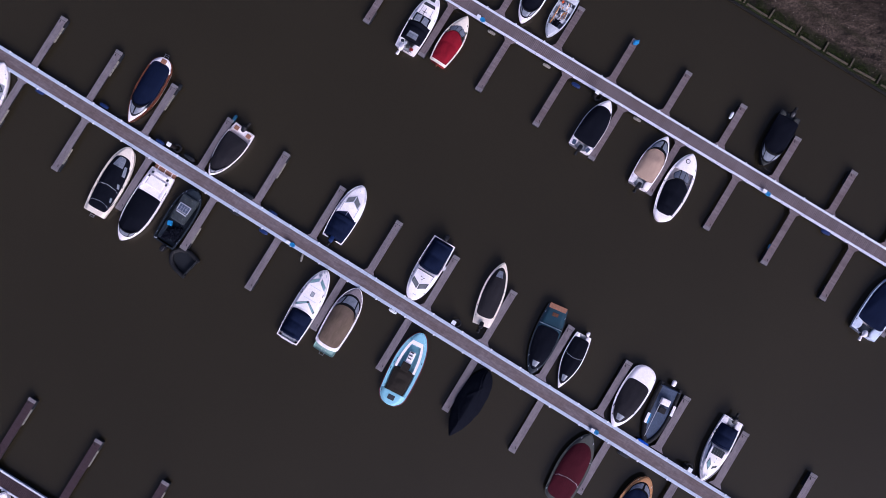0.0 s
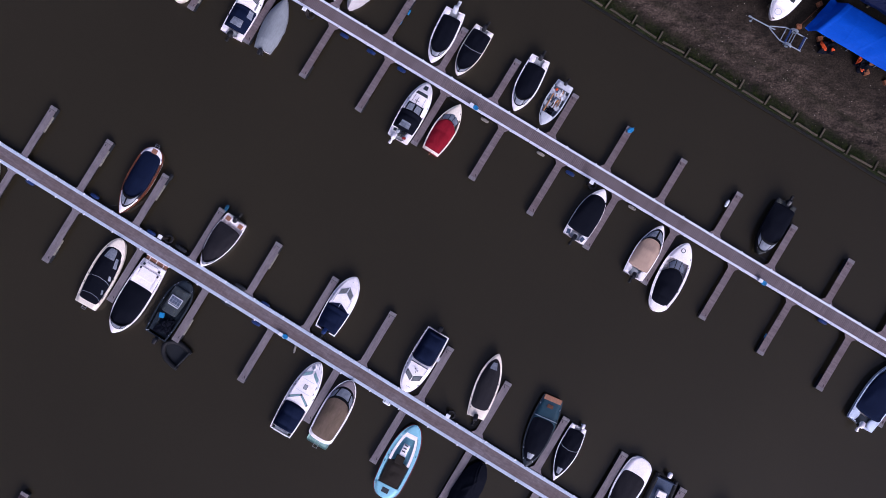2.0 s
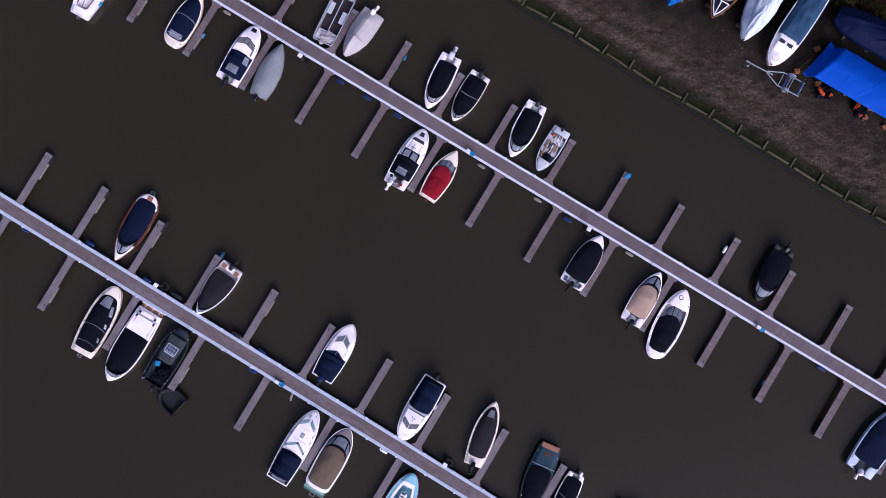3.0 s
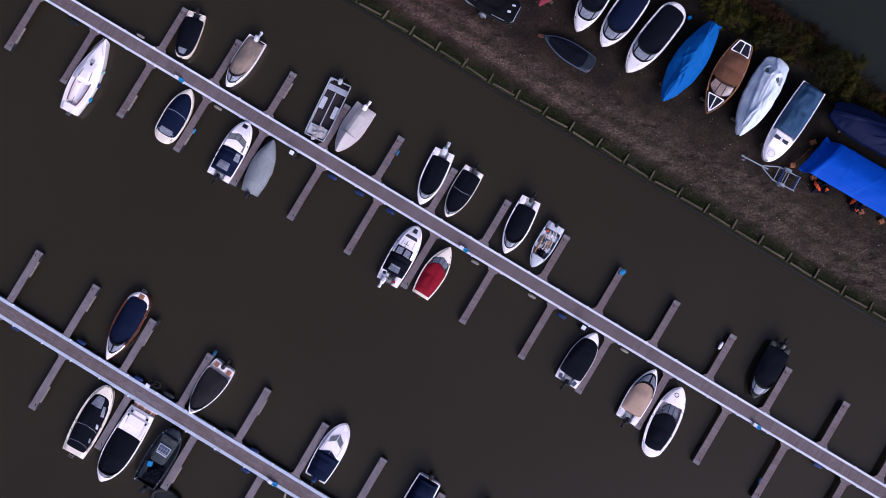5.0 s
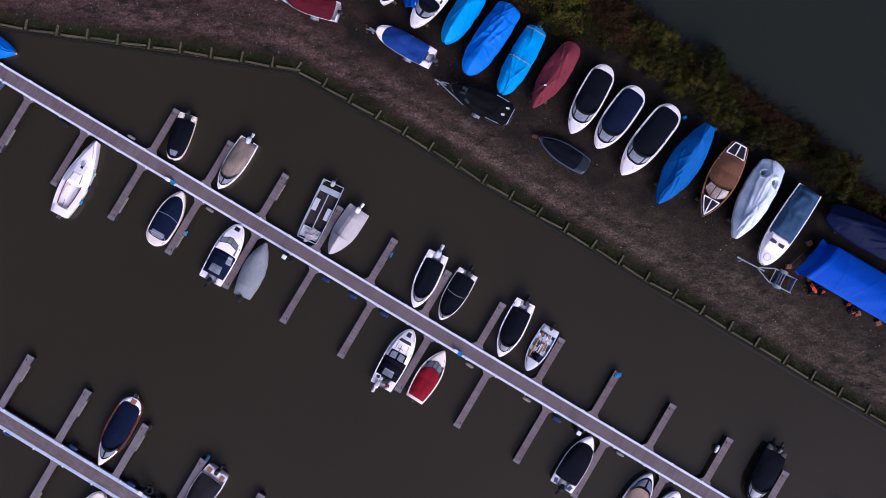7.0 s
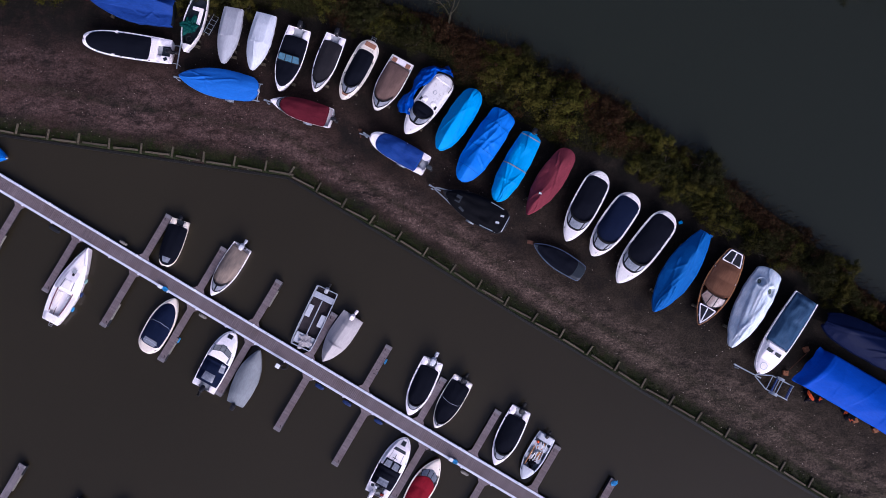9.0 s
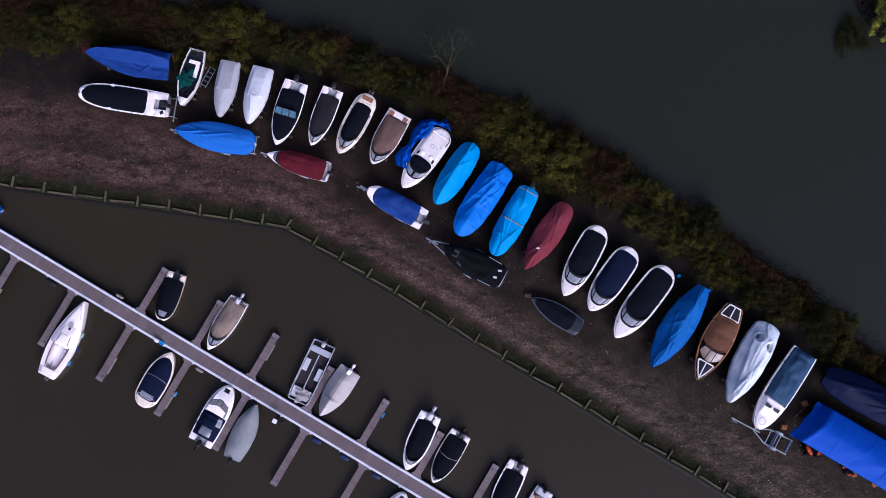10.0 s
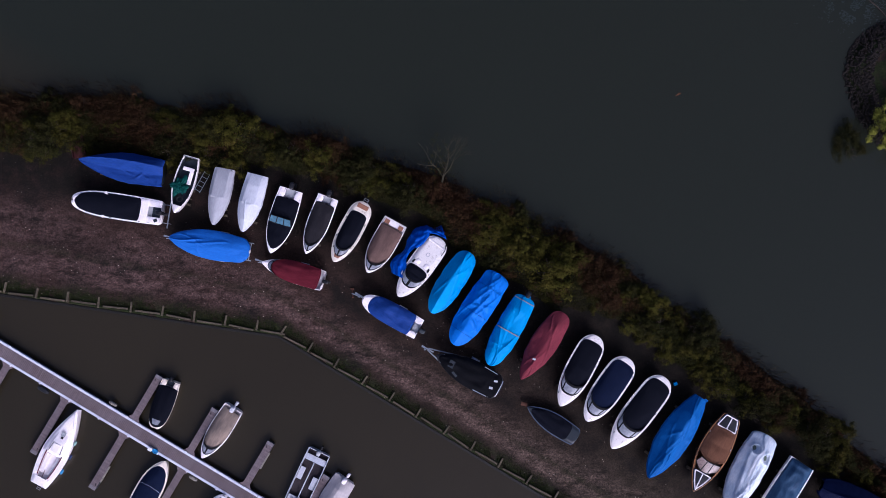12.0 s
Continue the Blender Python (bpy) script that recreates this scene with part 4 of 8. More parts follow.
def trailer(x, y, heading, length, beam, reach=0.7, metal=None, label="galvanised boat trailer under a covered boat", bare=False):
    """A road trailer: two rails meeting at a drawbar with its coupling, an axle, wheels and mudguards."""
    metal = metal or GALV
    root = thing("boat_trailer", x, y, 0.2, heading, label, "trailer")
    w = beam * (0.42 if bare else 0.3)
    h, nose = 0.42, length / 2
    for s in (1, -1):
        part("side_rail", tube([(-length / 2, s * w, h), (length * 0.12, s * w, h), (nose, s * 0.08, h)], 0.05, 6), metal, root)
    for fx in (-0.47, -0.18, 0.1):
        part("cross_bar", tube([(fx * length, -w, h + 0.02), (fx * length, w, h + 0.02)], 0.04, 6), metal, root)
    part("drawbar", tube([(nose - 0.5, 0, h), (nose + reach, 0, h)], 0.055, 6), metal, root)
    bm = box((nose + reach, 0, h + 0.03), (0.28, 0.14, 0.12), 0, 0.03)
    add_tube(bm, [(nose + reach - 0.25, 0.16, h - 0.25), (nose + reach - 0.25, 0.16, h + 0.35)], 0.03)
    add_pod(bm, (nose + reach - 0.25, 0.16, h - 0.32), (0.24, 0.1, 0.2))
    part("coupling", bm, metal, root, "coupling head with jockey wheel")
    part("axle", tube([(-0.12 * length, -beam * 0.46, 0.3), (-0.12 * length, beam * 0.46, 0.3)], 0.045, 6), metal, root)
    for s in (1, -1):
        bm = bmesh.new()
        bmesh.ops.create_cone(bm, cap_ends=True, segments=18, radius1=0.29, radius2=0.29, depth=0.18, matrix=Matrix.Translation((-0.12 * length, s * beam * 0.46, 0.29)) @ Matrix.Rotation(radians(90), 4, "X"))
        bmesh.ops.bevel(bm, geom=[e for e in bm.edges if e.calc_face_angle(0) > 1], offset=0.04, segments=2, affect="EDGES")
        wheel = part("wheel", bm, RUBBER, root)
        bm = bmesh.new()
        bmesh.ops.create_cone(bm, cap_ends=True, segments=14, radius1=0.17, radius2=0.15, depth=0.2, matrix=Matrix.Translation((-0.12 * length, s * beam * 0.46, 0.29)) @ Matrix.Rotation(radians(90), 4, "X"))
        part("hub", bm, metal, wheel)
        rows = [[(-0.12 * length + 0.36 * math.cos(a), s * beam * 0.46 + q, 0.29 + 0.36 * math.sin(a)) for q in (-0.12, 0.12)] for a in (math.pi * k / 8 for k in range(9))]
        part("mudguard", sheet(rows, 0.012), metal, root)
    if bare:
        for fx in (-0.43, -0.02):
            for k in range(5):
                part("roller", pod((fx * length, w * (k - 2) * 0.38, h + 0.09), (0.26, 0.2, 0.16), 90), PLASTIC_NAVY, root, "dark blue keel roller")
        return root
    for s in (1, -1):
        part("bunk", box((-0.15 * length, s * w * 0.8, h + 0.11), (length * 0.5, 0.09, 0.1), 0, 0.01), TIMBER, root)
    return root

# ---- water, land, pontoons ----
bm = bmesh.new()
bmesh.ops.create_grid(bm, x_segments=40, y_segments=40, size=900)
water = part("water", bm, WATER)
water.location = (0, 0, AFLOAT)
tagged(water, "still murky brown harbour water", "water", kind="structure")


def course(x, stops):
    """Straight stretches between stops (x, y), carried on at both ends."""
    for (x0, y0), (x1, y1) in zip(stops, stops[1:]):
        if x <= x1 or (x1, y1) == stops[-1]:
            return y0 + (y1 - y0) * (x - x0) / (x1 - x0)


BANK = [(-34.09, 49.73), (-10.61, 45.74), (37.63, 15.40)]
SHORE = [(-33.79, 66.08), (-24.33, 65.61), (-13.95, 64.12), (-3.62, 60.60), (6.65, 56.86), (15.91, 51.75), (24.15, 45.75), (32.32, 39.33), (38.69, 33.40)]


def bank_y(x):
    return course(x, BANK)


def shore_y(x):
    return course(x, SHORE) + 0.7 * noise.noise((x * 0.25, 3.1, 0)) + 0.3 * noise.noise((x * 0.9, 7.7, 0))


def land_height(x, y):
    a, c = bank_y(x), shore_y(x)
    v = (y - a) / max(c - a, 1)
    z = 0.03 + 0.20 * min(1, v * 6)
    z += 0.05 * noise.noise((x * 0.2, y * 0.2, 0)) + 0.015 * noise.noise((x * 1.3, y * 1.3, 2))
    if v > 0.86:
        z -= 0.7 * ((v - 0.86) / 0.14) ** 1.5
    return z


def build_land():
    bm = bmesh.new()
    xs = [-110 + 0.8 * i for i in range(276)]
    vs = [0.0, 0.012] + [0.02 * i for i in range(1, 51)]
    tr, mo, shd = bm.verts.layers.float.new("track"), bm.verts.layers.float.new("moss"), bm.verts.layers.float.new("hedge_shade")
    rows = []
    for x in xs:
        a, c = bank_y(x), shore_y(x)
        row = []
        for v in vs:
            y = a + (c - a) * v
            p = bm.verts.new((x, y, land_height(x, y)))
            d = y - a
            left = min(1.0, max(0.0, (-8 - x) / 22))
            sway = 0.35 * noise.noise((x * 0.13, 1.0, 0))
            right = min(1.0, max(0.0, (x - 14) / 12))
            lanes = [(2.45 + sway + 0.5 * left, 0.85 + 0.9 * left + 0.3 * right, 1.0 - 0.45 * left - 0.2 * right), (4.0 + sway + 2.0 * left + 0.5 * right, 0.9 + 1.8 * left + 0.9 * right, 0.7 - 0.25 * left), (3.4 + sway + left + right, 2.3 + 3.0 * left + 2.2 * right, 0.3)]
            p[tr] = max(h * max(0.0, 1 - ((d - mid) / width) ** 2) for mid, width, h in lanes)
            p[mo] = max(0.0, min(1.0, 1.25 - d / (1.3 + 0.5 * noise.noise((x * 0.35, 6.0, 0))))) + 0.35 * max(0.0, 1 - abs(d - 3.25 - sway - left) / 0.4) + (0.75 * max(0.0, min(1, (v - 0.80) / 0.1)))
            # mask of the painted shade, rising from the boats' row to the hedge
            p[shd] = max(0.0, min(1.0, (v - 0.42) / 0.16))
            row.append(p)
        row.insert(0, bm.verts.new((x, a, -0.9)))
        row.append(bm.verts.new((x, c + 0.4, -0.9)))
        rows.append(row)
    for p, q in zip(rows, rows[1:]):
        for k in range(len(p) - 1):
            bm.faces.new((p[k], p[k + 1], q[k + 1], q[k]))
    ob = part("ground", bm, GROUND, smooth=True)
    tagged(ob, "damp gravel and soil boatyard ground with mossy edge and painted-in hedge shade", "ground", kind="structure")


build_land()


def revetment(x0, x1, spacing):
    """The timber bank edge: dark piling along the water, short ties across it and bearers between them."""
    ax, ay, bx, by = x0, bank_y(x0), x1, bank_y(x1)
    run = math.hypot(bx - ax, by - ay)
    ang = math.degrees(math.atan2(by - ay, bx - ax))
    root = thing("bank_revetment", ax, ay, 0.0, ang, "low weathered timber revetment along the harbour bank", "revetment", kind="structure")
    bm = bmesh.new()
    k = 0.0
    rng = random.Random(int(run))
    while k < run:
        add_box(bm, (k + 0.14, -0.1 + rng.uniform(-0.015, 0.015), -0.2), (0.27, 0.10, 0.5 + rng.uniform(-0.04, 0.04)))
        k += 0.29
    pil = part("piling", bm, PILING, root, "dark wet timber piling")
    tagged(pil, kind="stuff")
    part("waling", box((run / 2, -0.2, -0.03), (run, 0.12, 0.14), 0, 0.01), PILING, root)
    meshes = {}
    for i in range(int(run / spacing) + 1):
        s = i * spacing
        for name, c, size, rz in (("tie", (s, 0.52, 0.17), (0.14, 0.88, 0.14), 0), ("bearer", (s + spacing * 0.52, 0.22, 0.14), (spacing * 0.78, 0.15, 0.14), 0)):
            if name not in meshes:
                b2 = box((0, 0, 0), size, 0, 0.015)
                me = bpy.data.meshes.new(name)
                b2.to_mesh(me)
                b2.free()
                me.materials.append(TIMBER)
                meshes[name] = me
            ob = new(name, meshes[name])
            ob.parent = root
            ob.matrix_basis = pose(c[0] + rng.uniform(-0.06, 0.06), c[1] + rng.uniform(-0.06, 0.06), c[2] + rng.uniform(-0.02, 0.02), 0, rng.uniform(-1.5, 1.5), rz + rng.uniform(-4, 4))


CORNER_X = BANK[1][0]
revetment(CORNER_X, 62.0, 2.62)
revetment(-62.0, CORNER_X, 2.64)


class Walkway:
    """A floating walkway from point a to point c, seen as a line with stations along it."""

    def __init__(self, a, c, width, deck, label, edge=EDGE, rise=0.0, board=0.124, rim=0.16):
        self.a, self.c = Vector(a), Vector(c)
        d = self.c - self.a
        nudge = Vector((-d.y, d.x)).normalized() * rise
        self.a, self.c = self.a + nudge, self.c + nudge
        self.run, self.angle = d.length, math.degrees(math.atan2(d.y, d.x))
        self.e = d.normalized()
        self.n = Vector((-self.e.y, self.e.x))
        self.width = width
        root = self.root = thing("floating_walkway", self.a.x, self.a.y, AFLOAT, self.angle, label, "pontoon")
        inner = width - 2 * rim + 0.02
        rng = random.Random(int(self.run * 10))
        bm = bmesh.new()
        s = 0.0
        while s < self.run:
            add_box(bm, (s + 0.07, 0, 0.525 + rng.uniform(-0.003, 0.003)), (board, inner, 0.03))
            s += 0.145
        tagged(part("decking", bm, deck, root, "transverse decking boards"), kind="stuff")
        part("deck_frame", box((self.run / 2, 0, 0.42), (self.run, inner + 0.1, 0.16)), FLOAT, root)
        s = 0.0
        while s < self.run:
            piece = min(12.0, self.run - s)
            for side in (1, -1):
                part("edge_beam", box((s + piece / 2, side * (width / 2 - rim / 2), 0.46), (piece - 0.03, rim, 0.2), 0, 0.02), edge, root, "pale metal edge profile")
            s += 12.0
        s = 1.2
        bm = bmesh.new()
        while s < self.run:
            add_box(bm, (s, 0, 0.12), (1.7, width * 0.96, 0.5), 0, 0.08)
            s += 2.4
        tagged(part("float_tank", bm, FLOAT, root), kind="stuff")
        s = 0.9
        while s < self.run:
            for side, off in ((1, 0.0), (-1, 0.9)):
                bm = box((s + off, side * (width / 2 - 0.03), 0.585), (0.10, 0.18, 0.06), 0, 0.012)
                add_box(bm, (s + off, side * (width / 2 + 0.02), 0.62), (0.15, 0.035, 0.03), 0, 0.01)
                part("mooring_cleat", bm, PLASTIC_WHITE, root, "white mooring cleat")
            s += 2.82

    def at(self, s, side=0.0):
        p = self.a + self.e * s + self.n * side
        return p.x, p.y

    def along(self, x, y):
        d = Vector((x, y)) - self.a
        return d.dot(self.e), d.dot(self.n)


def finger_master(length, width, deck, label, group, strip=True):
    """A narrow finger pontoon: boards, frame, worn end, gussets at the root, a foam strip near the tip."""
    root = thing("finger_pontoon", 0, 0, AFLOAT, 0, label, "pontoon", group)
    bm = bmesh.new()
    k = 0
    while k * 0.145 < length - 0.35:
        add_box(bm, (0.07 + k * 0.145, 0, 0.50), (0.143, width, 0.03))
        k += 1
    tagged(part("decking", bm, deck, root), kind="stuff")
    part("finger_frame", box((length / 2, 0, 0.40), (length - 0.1, width - 0.06, 0.16)), FLOAT, root)
    part("end_float", box((length - 0.7, 0, 0.05), (1.3, width * 1.05, 0.55), 0, 0.08), FLOAT, root)
    part("end_cap", box((length - 0.16, 0, 0.49), (0.3, width + 0.04, 0.10), 0, 0.03), TIPMAT, root, "worn light end cap")
    part("tip_cleat", box((length - 0.5, width * 0.22, 0.53), (0.2, 0.05, 0.05), 20, 0.012), RUBBER, root)
    for s in (1, -1):
        bm = bmesh.new()
        lo = [bm.verts.new(p) for p in ((0, s * width / 2, 0.47), (0, s * (width / 2 + 0.30), 0.47), (0.34, s * width / 2, 0.47))]
        bmesh.ops.extrude_face_region(bm, geom=[bm.faces.new(lo)])
        for v in [v for v in bm.verts if v not in lo]:
            v.co.z += 0.05
        part("gusset", bm, deck, root)
    if strip:
        bm = bmesh.new()
        for j in range(4):
            add_box(bm, (length - 1.0 - 0.38 * j, strip * (width / 2 + 0.06), 0.44), (0.36, 0.12, 0.16), 0, 0.03)
        part("foam_strip", bm, PLASTIC_CREAM, root, "cream foam fender strip")
    return root


class Guide:
    """The line along which a walkway's fingers are set out."""

    def __init__(self, a, c, width):
        self.a, d = Vector(a), Vector(c) - Vector(a)
        self.angle, self.e, self.width = math.degrees(math.atan2(d.y, d.x)), d.normalized(), width
        self.n = Vector((-self.e.y, self.e.x))

    at, along = Walkway.at, Walkway.along


def finger_row(way, first, count, gap, side, length, width, deck, label, group, strips=(), lean=0.0, shifts=None):
    """Fingers at even steps along a walkway; strips names those with a foam strip."""
    plain = banded = None
    for k in range(count):
        s = first + gap * k + (shifts or {}).get(k, 0.0)
        x, y = way.at(s, side * way.width / 2)
        m = pose(x, y, AFLOAT, 0, 0, way.angle + side * 90 + lean)
        if k in strips:
            if banded is None:
                banded = finger_master(length, width, deck, label, group, strip=-1 if side > 0 else 1)
                banded.matrix_basis = m
            else:
                copy_thing(banded, m)
        else:
            if plain is None:
                plain = finger_master(length, width, deck, label, group, strip=0)
                plain.matrix_basis = m
            else:
                copy_thing(plain, m)


way_a = Walkway((-48.03, 25.13), (32.55, -24.56), 1.5, DECK_A, "grey-brown decked floating walkway with broad pale metal edges", edge=EDGE_BLUE, board=0.1435, rim=0.27)
way_b = Walkway((-43.50, 51.06), (45.54, -3.84), 1.34, DECK_B, "grey-brown boarded floating walkway with pale metal edges", rise=0.08, rim=0.19)
way_c = Walkway((-52.69, -7.19), (-17.37, -28.52), 1.34, DECK_C, "dark brown floating walkway with pale metal edges")


line_a = Guide((-48.03, 24.96), (32.56, -24.15), 1.2)
GROUP_A, GROUP_B, GROUP_C = "fingers of the brown walkway", "fingers of the grey walkway", "fingers of the dark walkway"
LABEL_A = "weathered grey finger pontoon with worn end"
finger_row(line_a, line_a.along(-35.31, 18.41)[0] + 0.15, 15, (line_a.along(21.90, -16.98)[0] - line_a.along(-35.31, 18.41)[0]) / 12 - 0.015, 1, 5.12, 0.60, FINGER_A, LABEL_A, GROUP_A, strips=(0, 1, 2, 4), shifts={13: 0.9, 14: 0.9})
finger_row(line_a, line_a.along(-36.42, 16.66)[0], 12, (line_a.along(12.93, -13.78)[0] - line_a.along(-36.42, 16.66)[0]) / 9, -1, 5.2, 0.60, FINGER_A, LABEL_A, GROUP_A, strips=(0, 1, 3))
finger_row(way_b, way_b.along(-2.34, 31.57)[0] + 0.08 - 5.33 * 4, 15, 5.33, 1, 4.2, 0.57, DECK_B, "grey-brown boarded finger pontoon", GROUP_B, strips=(2,), shifts={4: -0.08, 5: -0.2, 6: -0.33, 9: -0.1, 10: -0.05, 11: -0.12})
finger_row(way_b, way_b.along(2.45, 16.0)[0] - 5.665 * 8, 17, 5.665, -1, 5.2, 0.57, DECK_B, "grey-brown boarded finger pontoon", GROUP_B, strips=(0, 2, 3), shifts={0: 0.6, 1: 0.5, 2: 0.45, 3: 0.4, 4: 0.3, 5: 0.25, 6: 0.15, 10: -0.2, 11: -0.25, 12: -0.32, 13: -0.42, 14: -0.45, 15: -0.45})
finger_row(way_c, way_c.along(-37.90, -15.24)[0], 6, 6.57, 1, 6.3, 0.65, DECK_C, "dark brown finger pontoon with pale end", GROUP_C, strips=(0, 1, 2, 3))


def mooring_pile(x, y):
    """A dark guide pile with a square white cap, held in a black collar beside a walkway."""
    root = thing("mooring_pile", x, y, -2.5, way_a.angle, "dark mooring pile with square white cap", "pile", "mooring piles")
    bm = bmesh.new()
    bmesh.ops.create_cone(bm, cap_ends=True, segments=16, radius1=0.17, radius2=0.16, depth=3.9, matrix=Matrix.Translation((0, 0, 1.95)))
    part("shaft", bm, PILEWOOD, root)
    part("cap", box((0, 0, 3.95), (0.36, 0.34, 0.1), 0, 0.02), PLASTIC_WHITE, root, "square white cap")
    bm = tube([(0.28 + 0.3 * math.cos(a), 0.06 + 0.3 * math.sin(a), 2.72) for a in (2 * math.pi * k / 14 for k in range(15))], 0.09, 6)
    part("collar", bm, RUBBER, root, "black guide collar")


for px, py in ((-23.25, 11.22), (0.38, -3.51), (19.50, -15.38), (-11.38, 30.15), (12.30, 15.54)):
    mooring_pile(px, py)


def dock_fender(x, y, heading, material, label, size=0.34, long=0.85):
    root = thing("dock_fender", x, y, AFLOAT, heading, label, "fender", "fenders along the walkways")
    part("body", pod((0, 0, 0.38), (long, size, size)), material, root)
    for s in (1, -1):
        part("lashing", tube([(s * 0.2, 0, 0.5), (s * 0.2, 0.22, 0.56)], 0.02, 5), RUBBER, root)


for px, py in ((-34.78, 15.96), (-29.26, 14.74), (-24.45, 11.65), (-15.61, 4.04), (-14.82, 5.61), (-8.22, 28.25), (-3.41, 25.31), (31.47, 3.98), (-5.97, 26.86), (10.72, 16.44)):
    dock_fender(px, py, way_a.angle, PLASTIC_NAVY, "dark blue fender along a walkway edge")
for px, py in ((-21.94, 10.30), (-16.88, 7.04), (14.39, -14.40), (-18.06, 5.70), (-30.09, 41.67)):
    dock_fender(px, py, way_a.angle, FLOAT, "black fender along a walkway edge", 0.36, 1.1)
for px, py in ((3.60, 20.97), (8.27, 18.10), (15.85, 13.52), (-4.71, -2.63), (-24.36, 40.43), (-17.82, 34.22)):
    dock_fender(px, py, way_a.angle, PLASTIC_CREAM if py > 5 else PLASTIC_WHITE, "pale fender along a walkway edge", 0.26, 0.75)
dock_fender(-12.36, 1.85, 75, PLASTIC_CREAM, "cream fender floating on its line", 0.2, 0.7)
dock_fender(-18.16, 13.62, 62, PLASTIC_TEAL, "teal-blue fender at a finger's end", 0.3, 0.75)
dock_fender(-22.86, 16.30, 62, FLOAT, "black fender at a finger's end", 0.3, 0.6)
dock_fender(23.78, 13.84, 60, PLASTIC_WHITE, "white fender hung on a finger pontoon", 0.26, 0.7)
for px, py in ((-2.73, 30.20), (-3.45, 29.36), (-19.82, 32.26), (26.75, 2.80), (27.91, 4.31)):
    dock_fender(px, py, 62, PLASTIC_BLUE, "blue fender hung on a finger pontoon", 0.16, 0.5)


root = thing("blue_cloth", 15.78, 20.0, AFLOAT + 0.53, 20, "crumpled blue cloth on a finger's end", "cloth")
part("cloth", crumple((0, 0, 0.08), (0.55, 0.5, 0.2), 4), PLASTIC_BLUE, root)


def service_post(x, y, cloth):
    """A low white power box with a blue hose bundle beside it."""
    root = thing("service_post", x, y, AFLOAT + 0.54, way_a.angle, "low white service box with a blue hose bundle", "service post", "service posts on the walkways")
    part("post", box((-0.14, 0, 0.16), (0.3, 0.24, 0.32), 0, 0.03), PLASTIC_WHITE, root)
    part("lid", box((-0.14, 0, 0.34), (0.34, 0.28, 0.05), 0, 0.02), PLASTIC_WHITE, root)
    bm = bmesh.new()
    for j in range(3):
        add_tube(bm, [(0.26 + 0.2 * math.cos(a), 0.16 * math.sin(a), 0.05 + 0.05 * j) for a in (2 * math.pi * k / 12 for k in range(13))], 0.035, 6)
    add_box(bm, (0.26, 0, 0.06), (0.3, 0.22, 0.12), 0, 0.03)
    part("hose", bm, cloth, root, "coiled blue hose")


for px, py in ((-13.33, 3.06), (11.91, -12.43), (2.62, 22.12), (26.39, 7.32), (-21.05, 36.68)):
    service_post(px, py, PLASTIC_BLUE)


def mooring_line(p, q, sag=0.12, z0=0.55, z1=0.55, material=None):
    root = thing("mooring_line", p[0], p[1], AFLOAT, 0, "slack mooring rope between boat and pontoon", "rope", "mooring lines")
    d = Vector(q) - Vector(p)
    pts = [(d.x * t, d.y * t, z0 + (z1 - z0) * t - sag * 4 * t * (1 - t)) for t in (k / 8 for k in range(9))]
    part("rope", tube(pts, 0.022, 5), material or RUBBER, root)

# ---- boats along the brown walkway ----
root, sh = launch(-25.50, 15.99, -119.2, 6.29, 2.20, "mahogany-trimmed white launch under a navy cover", hull=VARNISH, rim=VARNISH, rim_width=0.14, deck=WHITE, cover=NAVY, cover_span=(0.08, 0.72),
       foredeck=0.76, sterndeck=0.12, stern_material=WHITE, screen=0.76, panes=2, screen_depth=0.8, ladder=True, rounded=0.16, transom=0.82, cover_inset=0.16, bow=2.0, blunt=0.9, seed=2)
part("engine_box", box((sh.x(0.055), 0, sh.rim(0) + 0.05), (0.42, 0.46, 0.1), 0, 0.03), TEAK, root, "small red-brown engine box")
launch(-18.66, 10.74, -127.0, 4.91, 2.18, "white day boat under a charcoal cover", cover=CHARCOAL, rim_width=0.07, cover_span=(0.17, 0.86), foredeck=0.84, screen=0.80, panes=3, screen_depth=0.3,
       engine=BLACK, transom=0.86, widest=0.3, bow=2.1, blunt=0.8, stern_pads=TEAK, seed=4, cover_inset=0.035)
root, sh = launch(-8.48, 5.59, 59.1, 5.20, 2.13, "white cabin cruiser with navy cockpit cover", kind="cabin_cruiser", cover=NAVY, cover_span=(0.03, 0.46), foredeck=0.46, rim_width=0.1, engine=PLASTIC_NAVY,
                  transom=0.84, widest=0.45, bow=2.4, blunt=0.65, square=0.5, seed=5, rise=0.38, cover_inset=0.05)
cab = (0.42, 0.95, 0.9, 0.30, 0.55, 0.08)
cabin_part(sh, cab[0], cab[1], WHITE, root, cab[2], cab[3], front=cab[4])
for s in (1, -1):
    cabin_patch(sh, cab, ((0.70, s * 0.06), (0.63, s * 0.62), (0.72, s * 0.66), (0.80, s * 0.06)), GREYGLASS, root, "windscreen_pane", "grey windscreen pane", PALEGREY)
    cabin_patch(sh, cab, ((0.48, s * 0.70), (0.48, s * 0.73), (0.64, s * 0.76), (0.64, s * 0.72)), GREY, root, "deck_stripe")
    cabin_patch(sh, cab, ((0.40, s * 0.02), (0.40, s * 0.86), (0.44, s * 0.86), (0.52, s * 0.02)), NAVY, root, "cover_front")
hatch(root, sh.x(0.9), 0.0, sh.rim(0.9) + 0.17, 0.08, 0.08, STEEL, "", "bow_light")
rail_part(sh, root, 0.76, 0.0, 0.3, PALEGREY, 0.022)
